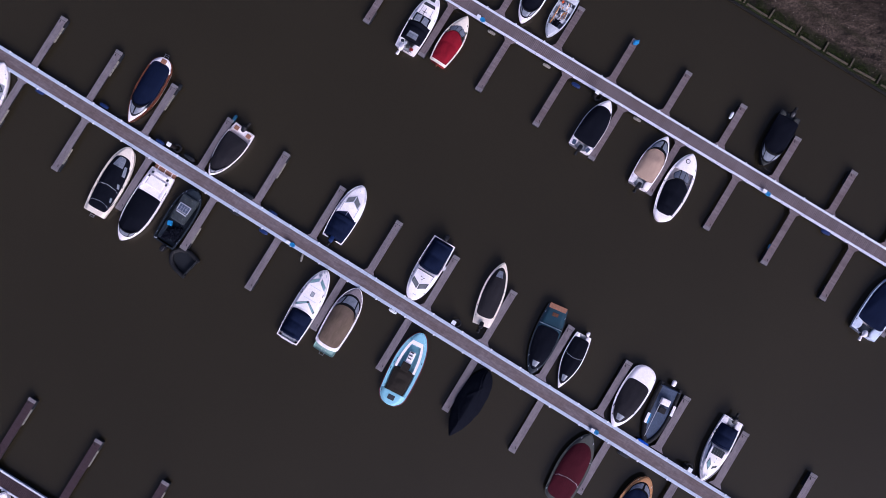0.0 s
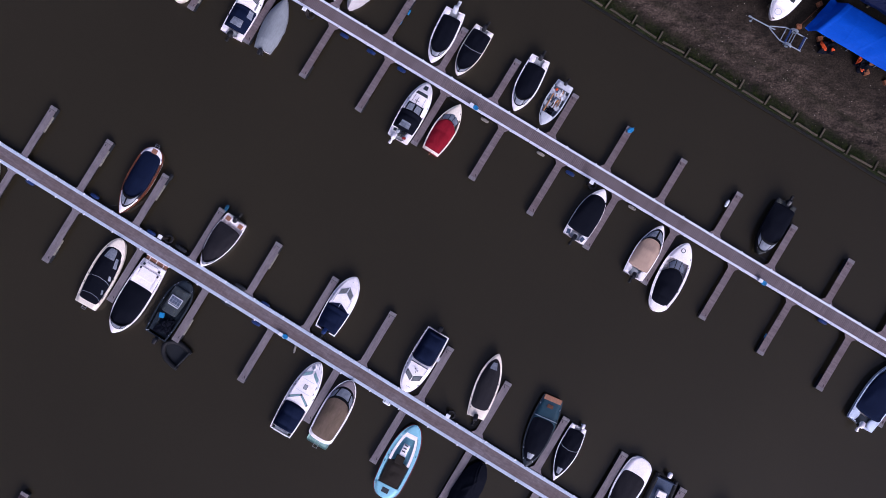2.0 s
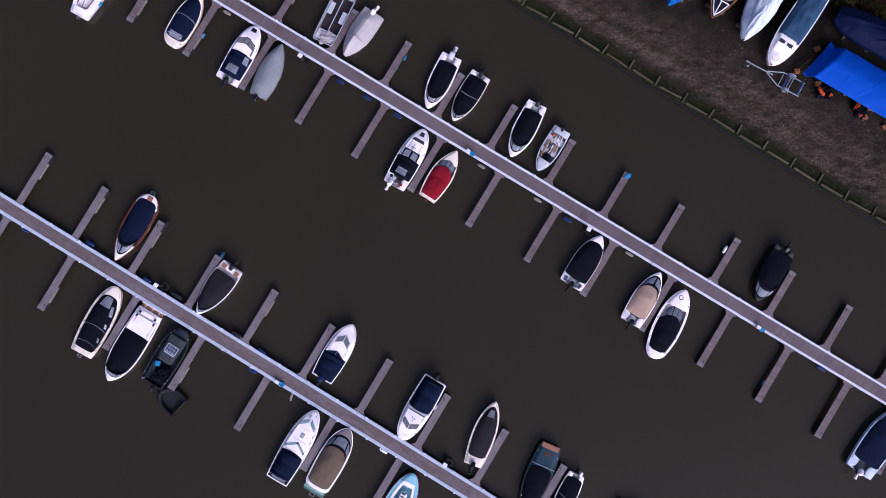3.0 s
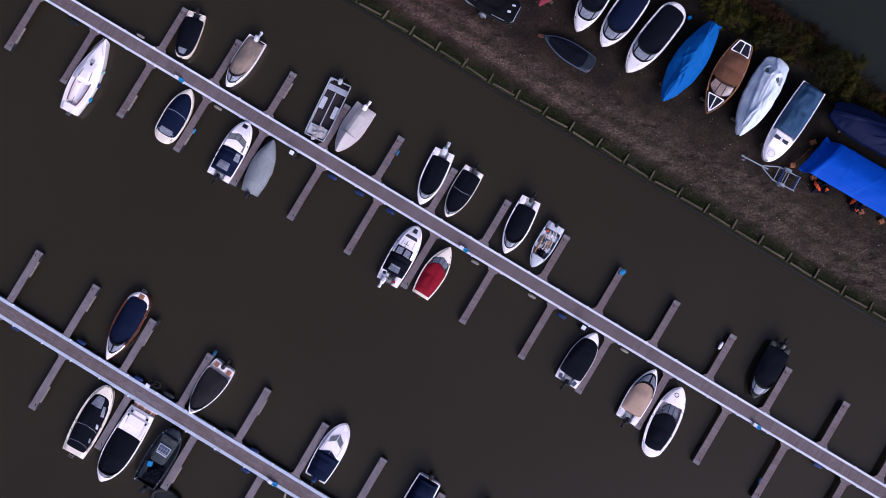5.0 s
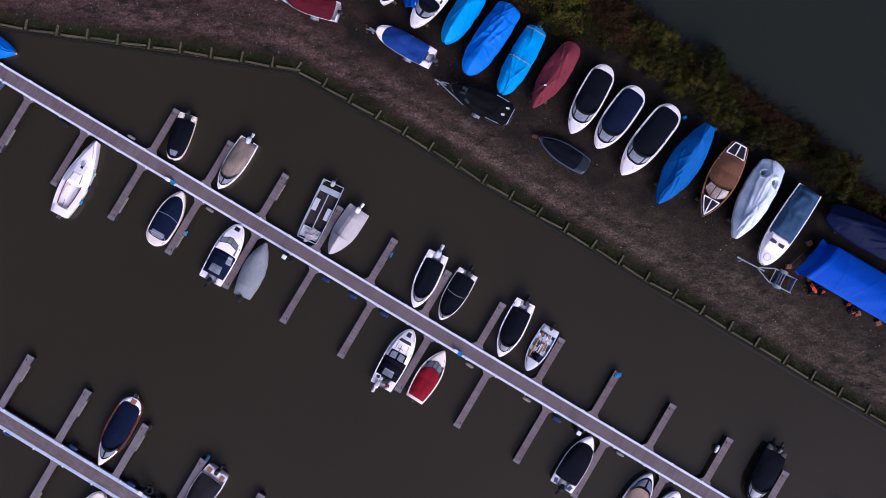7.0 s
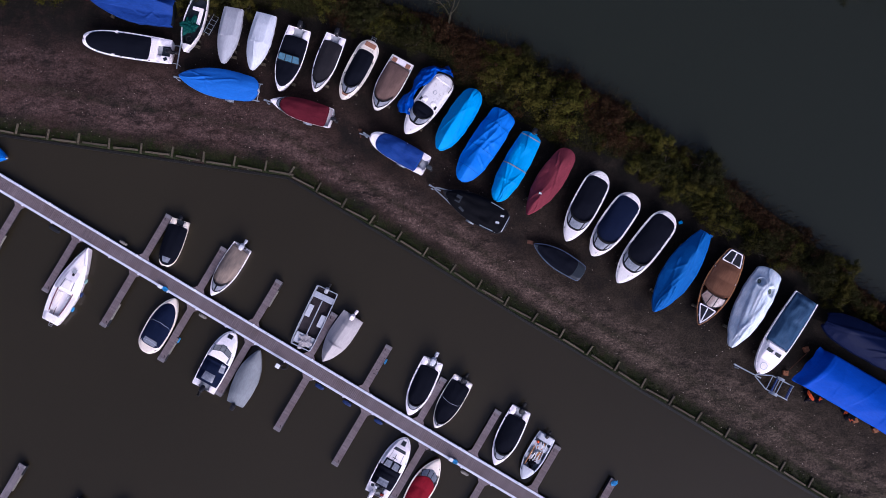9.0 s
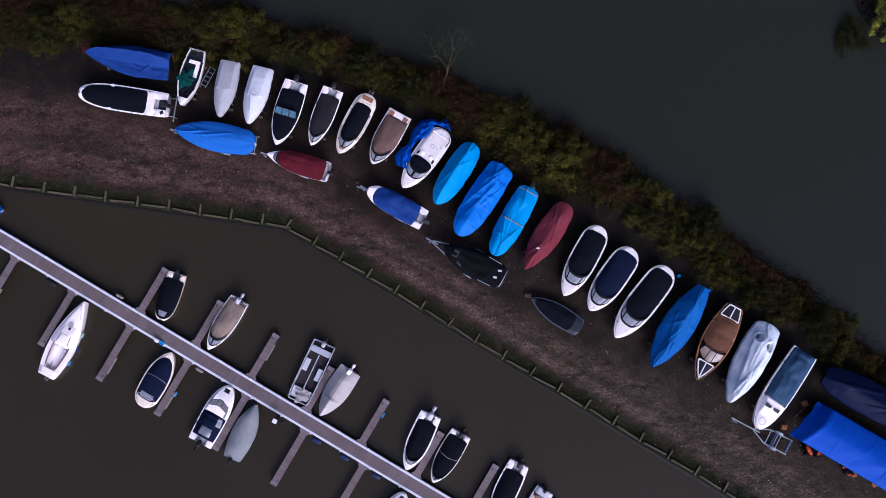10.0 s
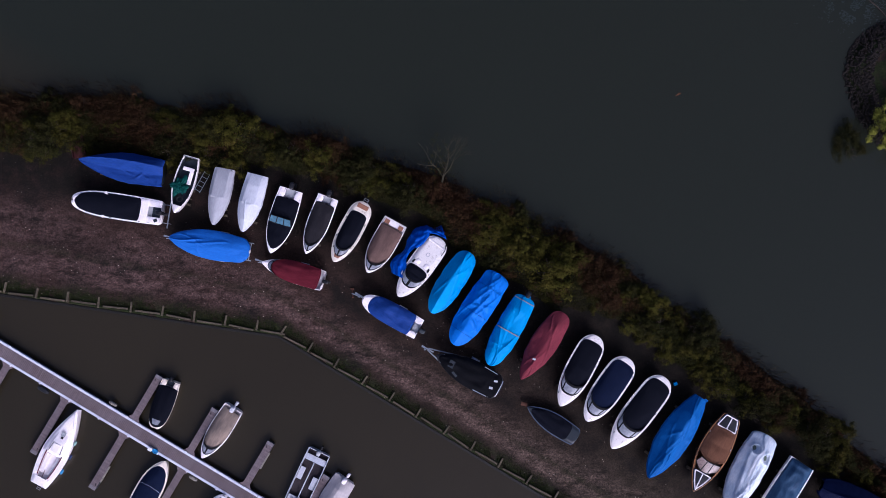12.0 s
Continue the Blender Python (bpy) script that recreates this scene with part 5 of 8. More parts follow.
root, sh = launch(-1.80, 0.80, -121.0, 5.66, 2.12, "white cabin cruiser with square navy canopy", kind="cabin_cruiser", cover=None, foredeck=0.5, rim_width=0.1, engine=BLACK, tilted=False, transom=0.92, widest=0.4, bow=2.6, blunt=0.5)
cab = (0.48, 0.97, 0.9, 0.30, 0.5, 0.06)
cabin_part(sh, cab[0], cab[1], WHITE, root, cab[2], cab[3], front=cab[4])
cover_part(sh, 0.02, 0.52, NAVY, root, 0.03, 0.62, 0.8, 7, "navy canvas canopy", "canopy", ridge=1.2, wide=0.9, drop=0.35)
for s in (1, -1):
    cabin_patch(sh, cab, ((0.735, s * 0.10), (0.68, s * 0.72), (0.745, s * 0.74), (0.80, s * 0.12)), GREYGLASS, root, "cabin_window", "grey cabin window in a dark frame", DARK)
    cabin_patch(sh, cab, ((0.53, s * 0.78), (0.53, s * 0.83), (0.64, s * 0.83), (0.64, s * 0.80)), GREY, root, "roof_edge")
cabin_patch(sh, cab, ((0.535, -0.8), (0.535, 0.8), (0.548, 0.8), (0.548, -0.8)), DARK, root, "windscreen_bar", "dark windscreen bar")
for k, y in ((0.63, 0.12), (0.62, -0.14), (0.66, 0.02)):
    hatch(root, sh.x(k), y, sh.rim(k) + 0.5, 0.1, 0.08, RUBBER, "", "roof_fitting")
hatch(root, sh.x(0.9), 0.1, sh.rim(0.9) + 0.22, 0.04, 0.34, GREY, "", "bow_stripe")
part("mast_light", tube([(sh.x(0.63), 0, sh.rim(0.6) + 0.4), (sh.x(0.63), 0, sh.rim(0.6) + 0.75)], 0.03), STEEL, root)
hung_fender(root, sh, 0.35, 1, PALEGREY)
launch(3.63, -1.18, 69.1, 5.58, 1.92, "cream launch under a grey-brown cover", hull=CREAM, rim=CREAM, rim_width=0.15, deck=CREAM, cover=CHARCOAL, cover_span=(0.13, 0.84), screen=0.82, panes=1, screen_depth=0.6, screen_span=0.55,
       foredeck=0.8, engine=BLACK, tilted=True, transom=0.74, bow=2.2, blunt=0.78, seed=8, sterndeck=0.12, stern_round=0.4, bow_round=0.62, cover_inset=0.13)
root, sh = launch(7.91, -5.02, -113.5, 6.06, 2.11, "dark petrol-blue steel launch under a black cover", hull=DARK, rim=DARK, rim_width=0.12, deck=DARK, cover=INK, cover_span=(0.31, 0.92), foredeck=0.8, sterndeck=0.31,
                  stern_material=STEELBLUE, screen=0.84, panes=1, screen_span=0.45, transom=0.78, widest=0.42, bow=2.2, blunt=0.75, seed=9)
part("swim_platform", box((sh.x(0.0) + 0.1, 0, 0.66), (0.42, 1.5, 0.08), 0, 0.02), TEAK, root, "red-brown wooden swim platform")
bm = tube([(sh.x(0.29), k * sh.half(0.29), sh.rim(0.29) + 0.2) for k in (-0.95, -0.5, 0, 0.5, 0.95)], 0.025)
part("cover_hoop", bm, STEEL, root)
hatch(root, sh.x(0.12), 0, 0.72, 0.3, 0.5, RUST, "", "engine_hatch")
launch(10.12, -6.74, -116.7, 4.85, 1.68, "slim dark launch with white rim under a black cover", hull=WHITE, rim=WHITE, rim_width=0.065, deck=WHITE, cover=INK, cover_span=(0.07, 0.92), foredeck=0.9, screen=0.84, panes=1, screen_span=0.5, screen_depth=0.4,
       engine=WHITE, tilted=False, engine_scale=0.7, engine_y=0.25, transom=0.75, widest=0.42, bow=1.8, blunt=0.95, seam=(0.42,), seed=10)
launch(15.04, -9.64, -122.2, 5.72, 2.29, "white tender with a broad white rim and dark cover", rim_width=0.13, cover=CHARCOAL, cover_span=(0.25, 0.93), foredeck=0.9, sterndeck=0.27, screen=0.86, panes=1,
       rounded=0.12, transom=0.74, widest=0.4, bow=2.3, blunt=0.7, seed=11, cover_inset=0.13)


SOOTBROWN = fabric("brown_black_canvas", (0.026, 0.022, 0.018))


def rib(x, y, heading, length, beam, label, tube_mat, floor_mat, z=AFLOAT, tube_r=0.22, floor_z=0.34, kind="inflatable_boat"):
    """An inflatable: two side tubes meeting at the bow, transom, floor."""
    root, sh = start(kind, x, y, heading, length, beam, label, z=z, transom=0.95, widest=0.4, bow=2.4, blunt=0.6, height=0.45)
    pts = [(sh.x(u), max(sh.half(u) - tube_r, 0.02), 0.30 + 0.18 * max(0, u - 0.6)) for u in sh.stations(0.0, 0.97, 14)]
    part("side_tube", tube(pts + [(p[0], -p[1], p[2]) for p in reversed(pts)], tube_r, 10), tube_mat, root, smooth=True)
    rows = [[(sh.x(u), max(sh.half(u) - tube_r, 0.01) * k, floor_z) for k in (-1, 0, 1)] for u in sh.stations(0.04, 0.93, 10)]
    part("floor", sheet(rows, -0.05), floor_mat, root)
    part("transom", box((sh.x(0.06), 0, 0.36), (0.06, beam - 2 * tube_r, 0.5), 0, 0.01), floor_mat, root)
    return root, sh


SLATE = surface("slate_blue_grey_deck", (0.062, 0.085, 0.135), 0.6, vary=0.3, large=2)
PALESLATE = surface("pale_blue_grey_floor", (0.26, 0.29, 0.34), 0.6, vary=0.3, large=3)
SLATE_DARK = surface("dark_slate_paint", (0.045, 0.054, 0.058), 0.55, vary=0.35, large=2.5)
root, sh = rib(17.36, -11.13, -115.4, 5.23, 2.14, "dark rigid inflatable with grey deck and white seats", RUBBER, SLATE, tube_r=0.2)
outboard(root, sh, WHITE, 0.0, False, scale=0.9)
part("console", box((sh.x(0.28), 0, 0.6), (0.55, 0.75, 0.5), 0, 0.06), WHITE, root, "white helm console")
part("helm_seat", box((sh.x(0.42), 0.05, 0.5), (0.5, 0.6, 0.4), 0, 0.05), RUBBER, root)
for s, u in ((1, 0.36), (-1, 0.62)):
    part("side_pad", box((sh.x(u), s * sh.half(u) * 0.82, 0.62), (0.9, 0.22, 0.1), 0, 0.03), WHITE, root)
part("blue_pad", box((sh.x(0.62), -sh.half(0.6) * 0.72, 0.6), (0.9, 0.3, 0.12), 6, 0.04), PLASTIC_BLUE, root, "bright blue pad")
part("boat_hook", tube([(sh.x(0.25), -0.35, 0.72), (sh.x(0.9), -0.42, 0.72)], 0.025), STEEL, root)
dock_fender(16.03, -13.42, way_a.angle, ROYAL, "bright blue roll fender at a bow", 0.35, 1.1)
root, sh = launch(22.10, -13.96, -119.1, 5.69, 1.90, "white cabin cruiser with navy bimini cover", kind="cabin_cruiser", cover=NAVY, cover_span=(0.12, 0.46), foredeck=0.5, rim_width=0.1, engine=BLACK, transom=0.86, widest=0.42, bow=2.2, blunt=0.8, square=0.6, rise=0.42, cover_inset=0.12)
cab = (0.45, 0.93, 0.86, 0.32, 0.5, 0.06)
cabin_part(sh, cab[0], cab[1], WHITE, root, cab[2], cab[3], front=cab[4])
for g in range(5):
    k = -0.52 + 0.26 * g
    cabin_patch(sh, cab, ((0.49, k - 0.10), (0.49, k + 0.10), (0.575, k + 0.10), (0.575, k - 0.10)), DARKGLASS, root, "windscreen_pane", "dark windscreen pane", BLACK)
cabin_patch(sh, cab, ((0.74, -0.14), (0.66, -0.5), (0.74, -0.62), (0.81, -0.2)), TEALGLASS, root, "deck_window", "teal foredeck window", DARK)
cabin_patch(sh, cab, ((0.745, 0.2), (0.70, 0.66), (0.74, 0.68), (0.79, 0.2)), DARKGLASS, root, "deck_window", "dark foredeck window")
cabin_patch(sh, cab, ((0.46, -0.93), (0.50, -0.82), (0.66, -0.86), (0.68, -0.93)), PLASTIC_NAVY, root, "side_window", "long dark blue side window", RUBBER)
for u in (0.62, 0.68, 0.9):
    hatch(root, sh.x(u), 0.06, sh.rim(u) + 0.44 - 0.9 * max(0, u - 0.68), 0.12, 0.03, RUBBER, "", "roof_fitting", rz=40)
hatch(root, sh.x(0.93), 0.0, sh.rim(0.93) + 0.12, 0.3, 0.1, STEEL, "", "anchor_roller")
rail_part(sh, root, 0.72)
bm = tube([(sh.x(0.02), -0.75, sh.rim(0) + 0.4), (sh.x(0.02), 0.75, sh.rim(0) + 0.4)], 0.03)
for k in (-0.75, -0.25, 0.25, 0.75):
    add_tube(bm, [(sh.x(0.02), k, sh.rim(0)), (sh.x(0.02), k, sh.rim(0) + 0.4)], 0.025)
part("stern_rail", bm, WHITE, root)
hung_fender(root, sh, 0.42, 1, RUBBER)

launch(-38.91, 15.73, 65.6, 5.83, 2.39, "white open day boat at the walkway", rim_width=0.16, cover=None, foredeck=0.7, inside=PALEGREY, screen=0.66, panes=2, transom=0.85, bow=2.2, blunt=0.75)
root, sh = launch(-28.34, 8.34, 61.3, 6.32, 2.34, "cream launch under a navy cover with grey sunroof panel", hull=CREAM, rim=CREAM, rim_width=0.17, deck=CREAM, cover=INK, cover_span=(0.07, 0.86), foredeck=0.8, transom=0.8, widest=0.42, bow=2.5, blunt=0.55, ladder=True,
                  seam=(0.42, 0.18), seed=14, cover_inset=0.2, bow_round=0.45, stern_round=0.15, windows=((0.80, 0.975, -0.5, 0.6), (0.68, 0.85, -0.95, -0.68), (0.46, 0.54, -0.96, -0.78), (0.2, 0.28, -0.96, -0.8)))
root, sh = launch(-25.78, 6.15, -121.5, 6.64, 2.46, "white motor cruiser with black cover and wooden swim platform", kind="motor_cruiser", cover=INK, cover_span=(0.32, 0.84), foredeck=0.82, rim_width=0.1, screen=0.885, panes=3, screen_depth=0.36, transom=0.86, widest=0.45, bow=2.9, blunt=0.75,
                  sterndeck=0.3, cover_inset=0.1, bow_round=0.4, stern_round=0.12, seed=15, rise=0.36, screen_span=0.9)
part("swim_platform", box((sh.x(-0.025), 0, 0.42), (0.5, 2.0, 0.08), 0, 0.02), TEAK, root, "red-brown slatted swim platform")
bm = tube([(sh.x(-0.06), -1.0, 0.75), (sh.x(-0.06), 1.0, 0.75)], 0.025)
for k in (-1, -0.5, 0, 0.5, 1):
    add_tube(bm, [(sh.x(-0.06), k, 0.45), (sh.x(-0.06), k, 0.75)], 0.02)
part("stern_rail", bm, WHITE, root)
part("sun_pad", box((sh.x(0.16), 0, sh.rim(0.1) + 0.12), (0.9, 1.5, 0.16), 0, 0.06), WHITE, root, "white padded sun bed")
for s in (1, -1):
    for u, y in ((0.055, 0.72), (0.115, 0.80)):
        hatch(root, sh.x(u), s * y, sh.rim(0.1) + 0.17, 0.2, 0.2, DARK, "dark speaker recess", "vent")
    part("stern_wing", box((sh.x(0.2), s * 0.95, sh.rim(0.2) + 0.08), (1.5, 0.26, 0.16), s * 2, 0.06), WHITE, root)
    part("side_stripe", tube([(sh.x(u), s * (sh.half(u) - 0.09), sh.rim(u) + 0.05) for u in sh.stations(0.1, 0.8, 8)], 0.018, 5), DARK, root)
for k in (-0.66, 0.0, 0.66):
    part("platform_rib", box((sh.x(-0.025), k, 0.47), (0.5, 0.06, 0.05), 0, 0.01), WHITE, root)
part("platform_edge", box((sh.x(-0.06), 0, 0.47), (0.07, 2.05, 0.06), 0, 0.015), WHITE, root)
part("stern_bench", box((sh.x(0.045), 0, sh.rim(0) + 0.06), (0.3, 1.1, 0.18), 0, 0.06), WHITE, root)
root, sh = launch(-22.58, 5.26, 57.6, 5.29, 2.27, "dark steel workboat with a solar panel on its deckhouse", kind="workboat", hull=BLACK, rim=DARK, rim_width=0.12, deck=DARK, cover=None, foredeck=0.84, inside=DARK, transom=0.86, widest=0.5, bow=2.6, blunt=0.5)
rows = []
for t in (0.0, 0.04, 0.2, 0.4, 0.6, 0.8, 0.96, 1.0):
    wide = (0.62 + 0.14 * t) * (0.94 if t in (0.0, 1.0) else 1.0)
    rows.append([(sh.x(0.42 + 0.44 * t), wide * k, 0.62 + (0.0 if abs(k) == 1 else 0.40 - 0.06 * k * k - (0.05 if t in (0.0, 1.0) else 0.0))) for k in (-1, -0.94, -0.5, 0, 0.5, 0.94, 1)])
deckhouse = part("deckhouse", slab(rows, 0.1), SLATE_DARK, root, "dark grey-green deckhouse roof")
part("solar_panel", box((sh.x(0.655), -0.05, 1.08), (0.62, 0.95, 0.04), 0, 0.01), SLATE, root, "blue-grey framed solar panel")
bm = bmesh.new()
for c, size in (((sh.x(0.655) - 0.31, -0.05, 1.1), (0.035, 1.0, 0.05)), ((sh.x(0.655) + 0.31, -0.05, 1.1), (0.035, 1.0, 0.05)), ((sh.x(0.655), -0.55, 1.1), (0.65, 0.035, 0.05)), ((sh.x(0.655), 0.45, 1.1), (0.65, 0.035, 0.05))):
    add_box(bm, c, size)
for k in (-0.29, -0.05, 0.19):
    add_box(bm, (sh.x(0.655), k, 1.105), (0.58, 0.012, 0.01))
add_box(bm, (sh.x(0.655), -0.05, 1.105), (0.012, 0.9, 0.01))
add_box(bm, (sh.x(0.655) - 0.46, -0.05, 1.06), (0.07, 0.95, 0.06), 0, 0.015)
part("panel_rim", bm, EDGE, root, "pale solar panel frame")
for k, y in ((0.80, 0.3), (0.83, -0.25), (0.5, -0.4), (0.47, 0.45)):
    part("roof_fitting", box((sh.x(k), y, 1.05), (0.16, 0.12, 0.08), 15, 0.03), OLIVE, root)
part("loose_sheet", crumple((sh.x(0.22), -0.25, 0.6), (1.8, 1.4, 0.6), 3), INK, root, "crumpled black sheet")
part("blue_crate", box((sh.x(0.34), 0.38, 0.8), (0.42, 0.36, 0.3), 20, 0.03), PLASTIC_BLUE, root, "small bright blue crate")
part("stern_bench", box((sh.x(0.2), 0.62, 0.55), (1.5, 0.4, 0.12), 4, 0.03), DARK, root)
part("stern_post", tube([(sh.x(0.03), 0.75, 0.5), (sh.x(0.03), 0.75, 1.0)], 0.05), PALEGREY, root)
outboard(root, sh, BLACK, -0.3, False)
rib(-22.45, 1.61, 136.4, 2.20, 2.20, "small black inflatable dinghy", RUBBER, FLOAT, tube_r=0.2, floor_z=0.08, kind="dinghy")
root, sh = launch(-11.85, -2.10, 59.7, 6.68, 2.20, "white cabin cruiser with navy aft canopy", kind="cabin_cruiser", cover=None, foredeck=0.4, rim_width=0.09, transom=0.85, widest=0.45, bow=2.4, blunt=0.62)
cab = (0.38, 0.95, 0.9, 0.28, 0.25, 0.05)
cabin_part(sh, cab[0], cab[1], WHITE, root, cab[2], cab[3], front=cab[4])
cover_part(sh, 0.06, 0.42, NAVY, root, 0.03, 0.6, 0.8, 16, "navy canvas canopy", "canopy", ridge=1.2, wide=0.92, drop=0.3)
for s in (1, -1):
    cabin_patch(sh, cab, ((0.83, s * 0.14), (0.76, s * 0.8), (0.81, s * 0.84), (0.875, s * 0.16)), TEALGLASS, root, "cabin_window", "teal tinted window", PALEGREY)
    cabin_patch(sh, cab, ((0.525, s * 0.08), (0.45, s * 0.78), (0.475, s * 0.82), (0.55, s * 0.08)), TEALGLASS, root, "windscreen_pane", "teal tinted windscreen", DARK)
    for u in (0.6, 0.68):
        cabin_patch(sh, cab, ((u, s * 0.88), (u, s * 0.93), (u + 0.035, s * 0.93), (u + 0.035, s * 0.88)), DARKGLASS, root, "side_window")
cabin_patch(sh, cab, ((0.63, -0.14), (0.63, 0.14), (0.68, 0.14), (0.68, -0.14)), GREY, root, "roof_hatch", "grey roof hatch", DARK)
cabin_patch(sh, cab, ((0.58, -0.62), (0.58, 0.62), (0.584, 0.62), (0.584, -0.62)), PALEGREY, root, "roof_line")
cabin_patch(sh, cab, ((0.74, -0.62), (0.74, 0.62), (0.744, 0.62), (0.744, -0.62)), PALEGREY, root, "roof_line")
for u, y in ((0.9, 0.3), (0.93, -0.22), (0.96, 0.05)):
    part("bow_gear", box((sh.x(u), y, sh.rim(u) + 0.12), (0.22, 0.08, 0.1), 35, 0.02), STEEL, root)
part("canopy_window", box((sh.x(0.055), 0, sh.rim(0) + 0.38), (0.16, 1.1, 0.05), 0, 0.02, -25), VINYL, root, "clear vinyl window")
part("swim_platform", box((sh.x(0.02), 0, 0.4), (0.5, 1.3, 0.07), 0, 0.03), PALEGREY, root)
bm = pod((sh.x(0.9), 0.15, sh.rim(0.9) + 0.2), (0.35, 0.2, 0.15))
part("anchor_winch", bm, STEEL, root)
rail_part(sh, root, 0.7)
root, sh = launch(-8.93, -3.20, 60.0, 5.70, 2.34, "cream launch under a stained taupe cover", hull=CREAM, rim=WHITE, rim_width=0.13, deck=MAUVE, stern_material=WHITE, cover=TAUPE, cover_span=(0.05, 0.68), foredeck=0.78, screen=0.78, panes=3, rounded=0.06, transom=0.86, widest=0.45, bow=2.5, blunt=0.62, seed=18, ridge=0.9, rise=0.42, screen_span=1.0, screen_depth=0.85)
part("swim_platform", box((sh.x(-0.01), 0, 0.3), (0.75, 1.9, 0.06), 0, 0.2), PLASTIC_GREEN, root, "pale green swim platform")
ladder_part(root, sh, 0.6)
root, sh = launch(-3.64, -7.36, 63.4, 6.55, 2.42, "turquoise and white sloop with maroon rubbing strake", hull=MAROON_HULL, rim=TURQUOISE, rim_width=0.26, deck=TURQUOISE, cover=SOOTBROWN, cover_span=(0.17, 0.5), foredeck=0.86, sterndeck=0.17, stern_material=TURQUOISE,
                  inside=TURQUOISE, rounded=0.16, transom=0.84, widest=0.45, bow=2.4, blunt=0.58, cover_inset=0.34, rise=0.18, seed=19)
part("cuddy", box((sh.x(0.62), 0, sh.rim(0.65) + 0.02), (1.5, 0.55, 0.3), 0, 0.08), WHITE, root, "white helm console")
part("console_hood", box((sh.x(0.525), 0.05, sh.rim(0.5) + 0.2), (0.7, 0.75, 0.25), 0, 0.06), SOOTBROWN, root, "dark console hood")
for s in (1, -1):
    rows = [[(sh.x(u), s * (sh.half(u) - k), sh.rim(u) + 0.06) for k in (0.28, 0.38, 0.5)] for u in sh.stations(0.48, 0.83, 8)]
    part("side_coaming", sheet(rows, -0.05), WHITE, root, "white cockpit coaming")
rows = [[(sh.x(u), (sh.half(u) - 0.3) * k, sh.rim(u) + 0.07) for k in (-1, 0, 1)] for u in (0.82, 0.85, 0.875)]
part("front_coaming", sheet(rows, -0.05), WHITE, root)
for k in (0.62, 0.66, 0.70):
    hatch(root, sh.x(k + 0.02), 0.05, sh.rim(0.7) + 0.19, 0.1, 0.3, DARKGLASS, "", "instrument")
hatch(root, sh.x(0.1), 0, sh.rim(0.1) + 0.1, 0.42, 0.6, DARKGLASS, "dark square stern hatch")
for s in (1, -1):
    part("rubbing_strake", tube([(sh.x(u), s * (sh.half(u) + 0.04), sh.rim(u) - 0.06) for u in sh.stations(0.01, 0.995, 18)], 0.07, 6), MAROON_HULL, root, "maroon rubbing strake")
part("king_plank", box((sh.x(0.88), 0, sh.rim(0.88) + 0.085), (0.9, 0.05, 0.03)), WHITE, root)
wrapped(1.64, -10.20, -121.8, 6.22, 2.3, INK, "long boat wholly wrapped in a black sheet", hull=BLACK, rise=0.4, ridge_height=0.3, transom=0.6, rounded=0.2, widest=0.48, bow=1.9, blunt=0.95, seed=21, wrinkle=0.05)
launch(10.15, -15.48, 60.9, 6.38, 2.59, "grey-green steel launch under a wine-red cover", hull=OLIVE, rim=OLIVE, rim_width=0.24, deck=OLIVE, cover=DARKWINE, cover_span=(0.06, 0.86), cover_inset=0.17, foredeck=0.78, rounded=0.1, transom=0.8, widest=0.45, bow=2.2, blunt=0.72, seam=(0.36,), seed=22, ridge=0.9)
launch(14.90, -18.82, 61.0, 6.03, 2.49, "varnished launch with tan cushions and navy cover", hull=BLACK, rim=TAN, rim_width=0.22, deck=TAN, cover=NAVY, cover_span=(0.1, 0.78), foredeck=0.82, screen=0.84, panes=2, transom=0.8, bow=2.4, blunt=0.6, seed=23)

# ---- boats along the grey walkway ----
root, sh = launch(-2.40, 21.69, 60.0, 5.36, 2.10, "white cabin boat with black wheelhouse cover and white outboard", kind="cabin_cruiser", cover=INK, cover_span=(0.16, 0.5), foredeck=0.5, rim_width=0.09, engine=WHITE, engine_y=0.35, transom=0.88, widest=0.42, bow=2.6, blunt=0.6, square=0.5, rise=0.42, seed=24, inside=PALEGREY, windows=((0.12, 0.42, -0.5, 0.5),))
cab = (0.47, 0.97, 0.88, 0.32, 0.3, 0.04)
cabin_part(sh, cab[0], cab[1], WHITE, root, cab[2], cab[3], front=cab[4])
cabin_patch(sh, cab, ((0.46, -0.8), (0.46, 0.8), (0.61, 0.78), (0.61, -0.78)), INK, root, "windscreen_surround", out=0.03)
for s in (1, -1):
    cabin_patch(sh, cab, ((0.49, s * 0.08), (0.48, s * 0.68), (0.585, s * 0.64), (0.60, s * 0.1)), VINYL, root, "windscreen_pane", "pale reflecting windscreen pane", out=0.05)
    cabin_patch(sh, cab, ((0.62, s * 0.56), (0.62, s * 0.59), (0.75, s * 0.59), (0.75, s * 0.56)), RUBBER, root, "roof_rail")
cabin_patch(sh, cab, ((0.775, -0.6), (0.775, 0.6), (0.815, 0.52), (0.815, -0.52)), DARKGLASS, root, "cabin_window", "dark forward window", RUBBER)
cabin_patch(sh, cab, ((0.875, -0.3), (0.875, 0.3), (0.94, 0.34), (0.94, -0.34)), DARKGLASS, root, "fore_hatch", "square dark foredeck hatch", GREY)
bm = tube([(sh.x(0.66), -0.12, sh.rim(0.66) + 0.5), (sh.x(0.66), 0.3, sh.rim(0.66) + 0.5)], 0.025)
add_tube(bm, [(sh.x(0.6), 0.1, sh.rim(0.66) + 0.5), (sh.x(0.72), 0.1, sh.rim(0.66) + 0.5)], 0.025)
part("roof_aerial", bm, RUBBER, root)
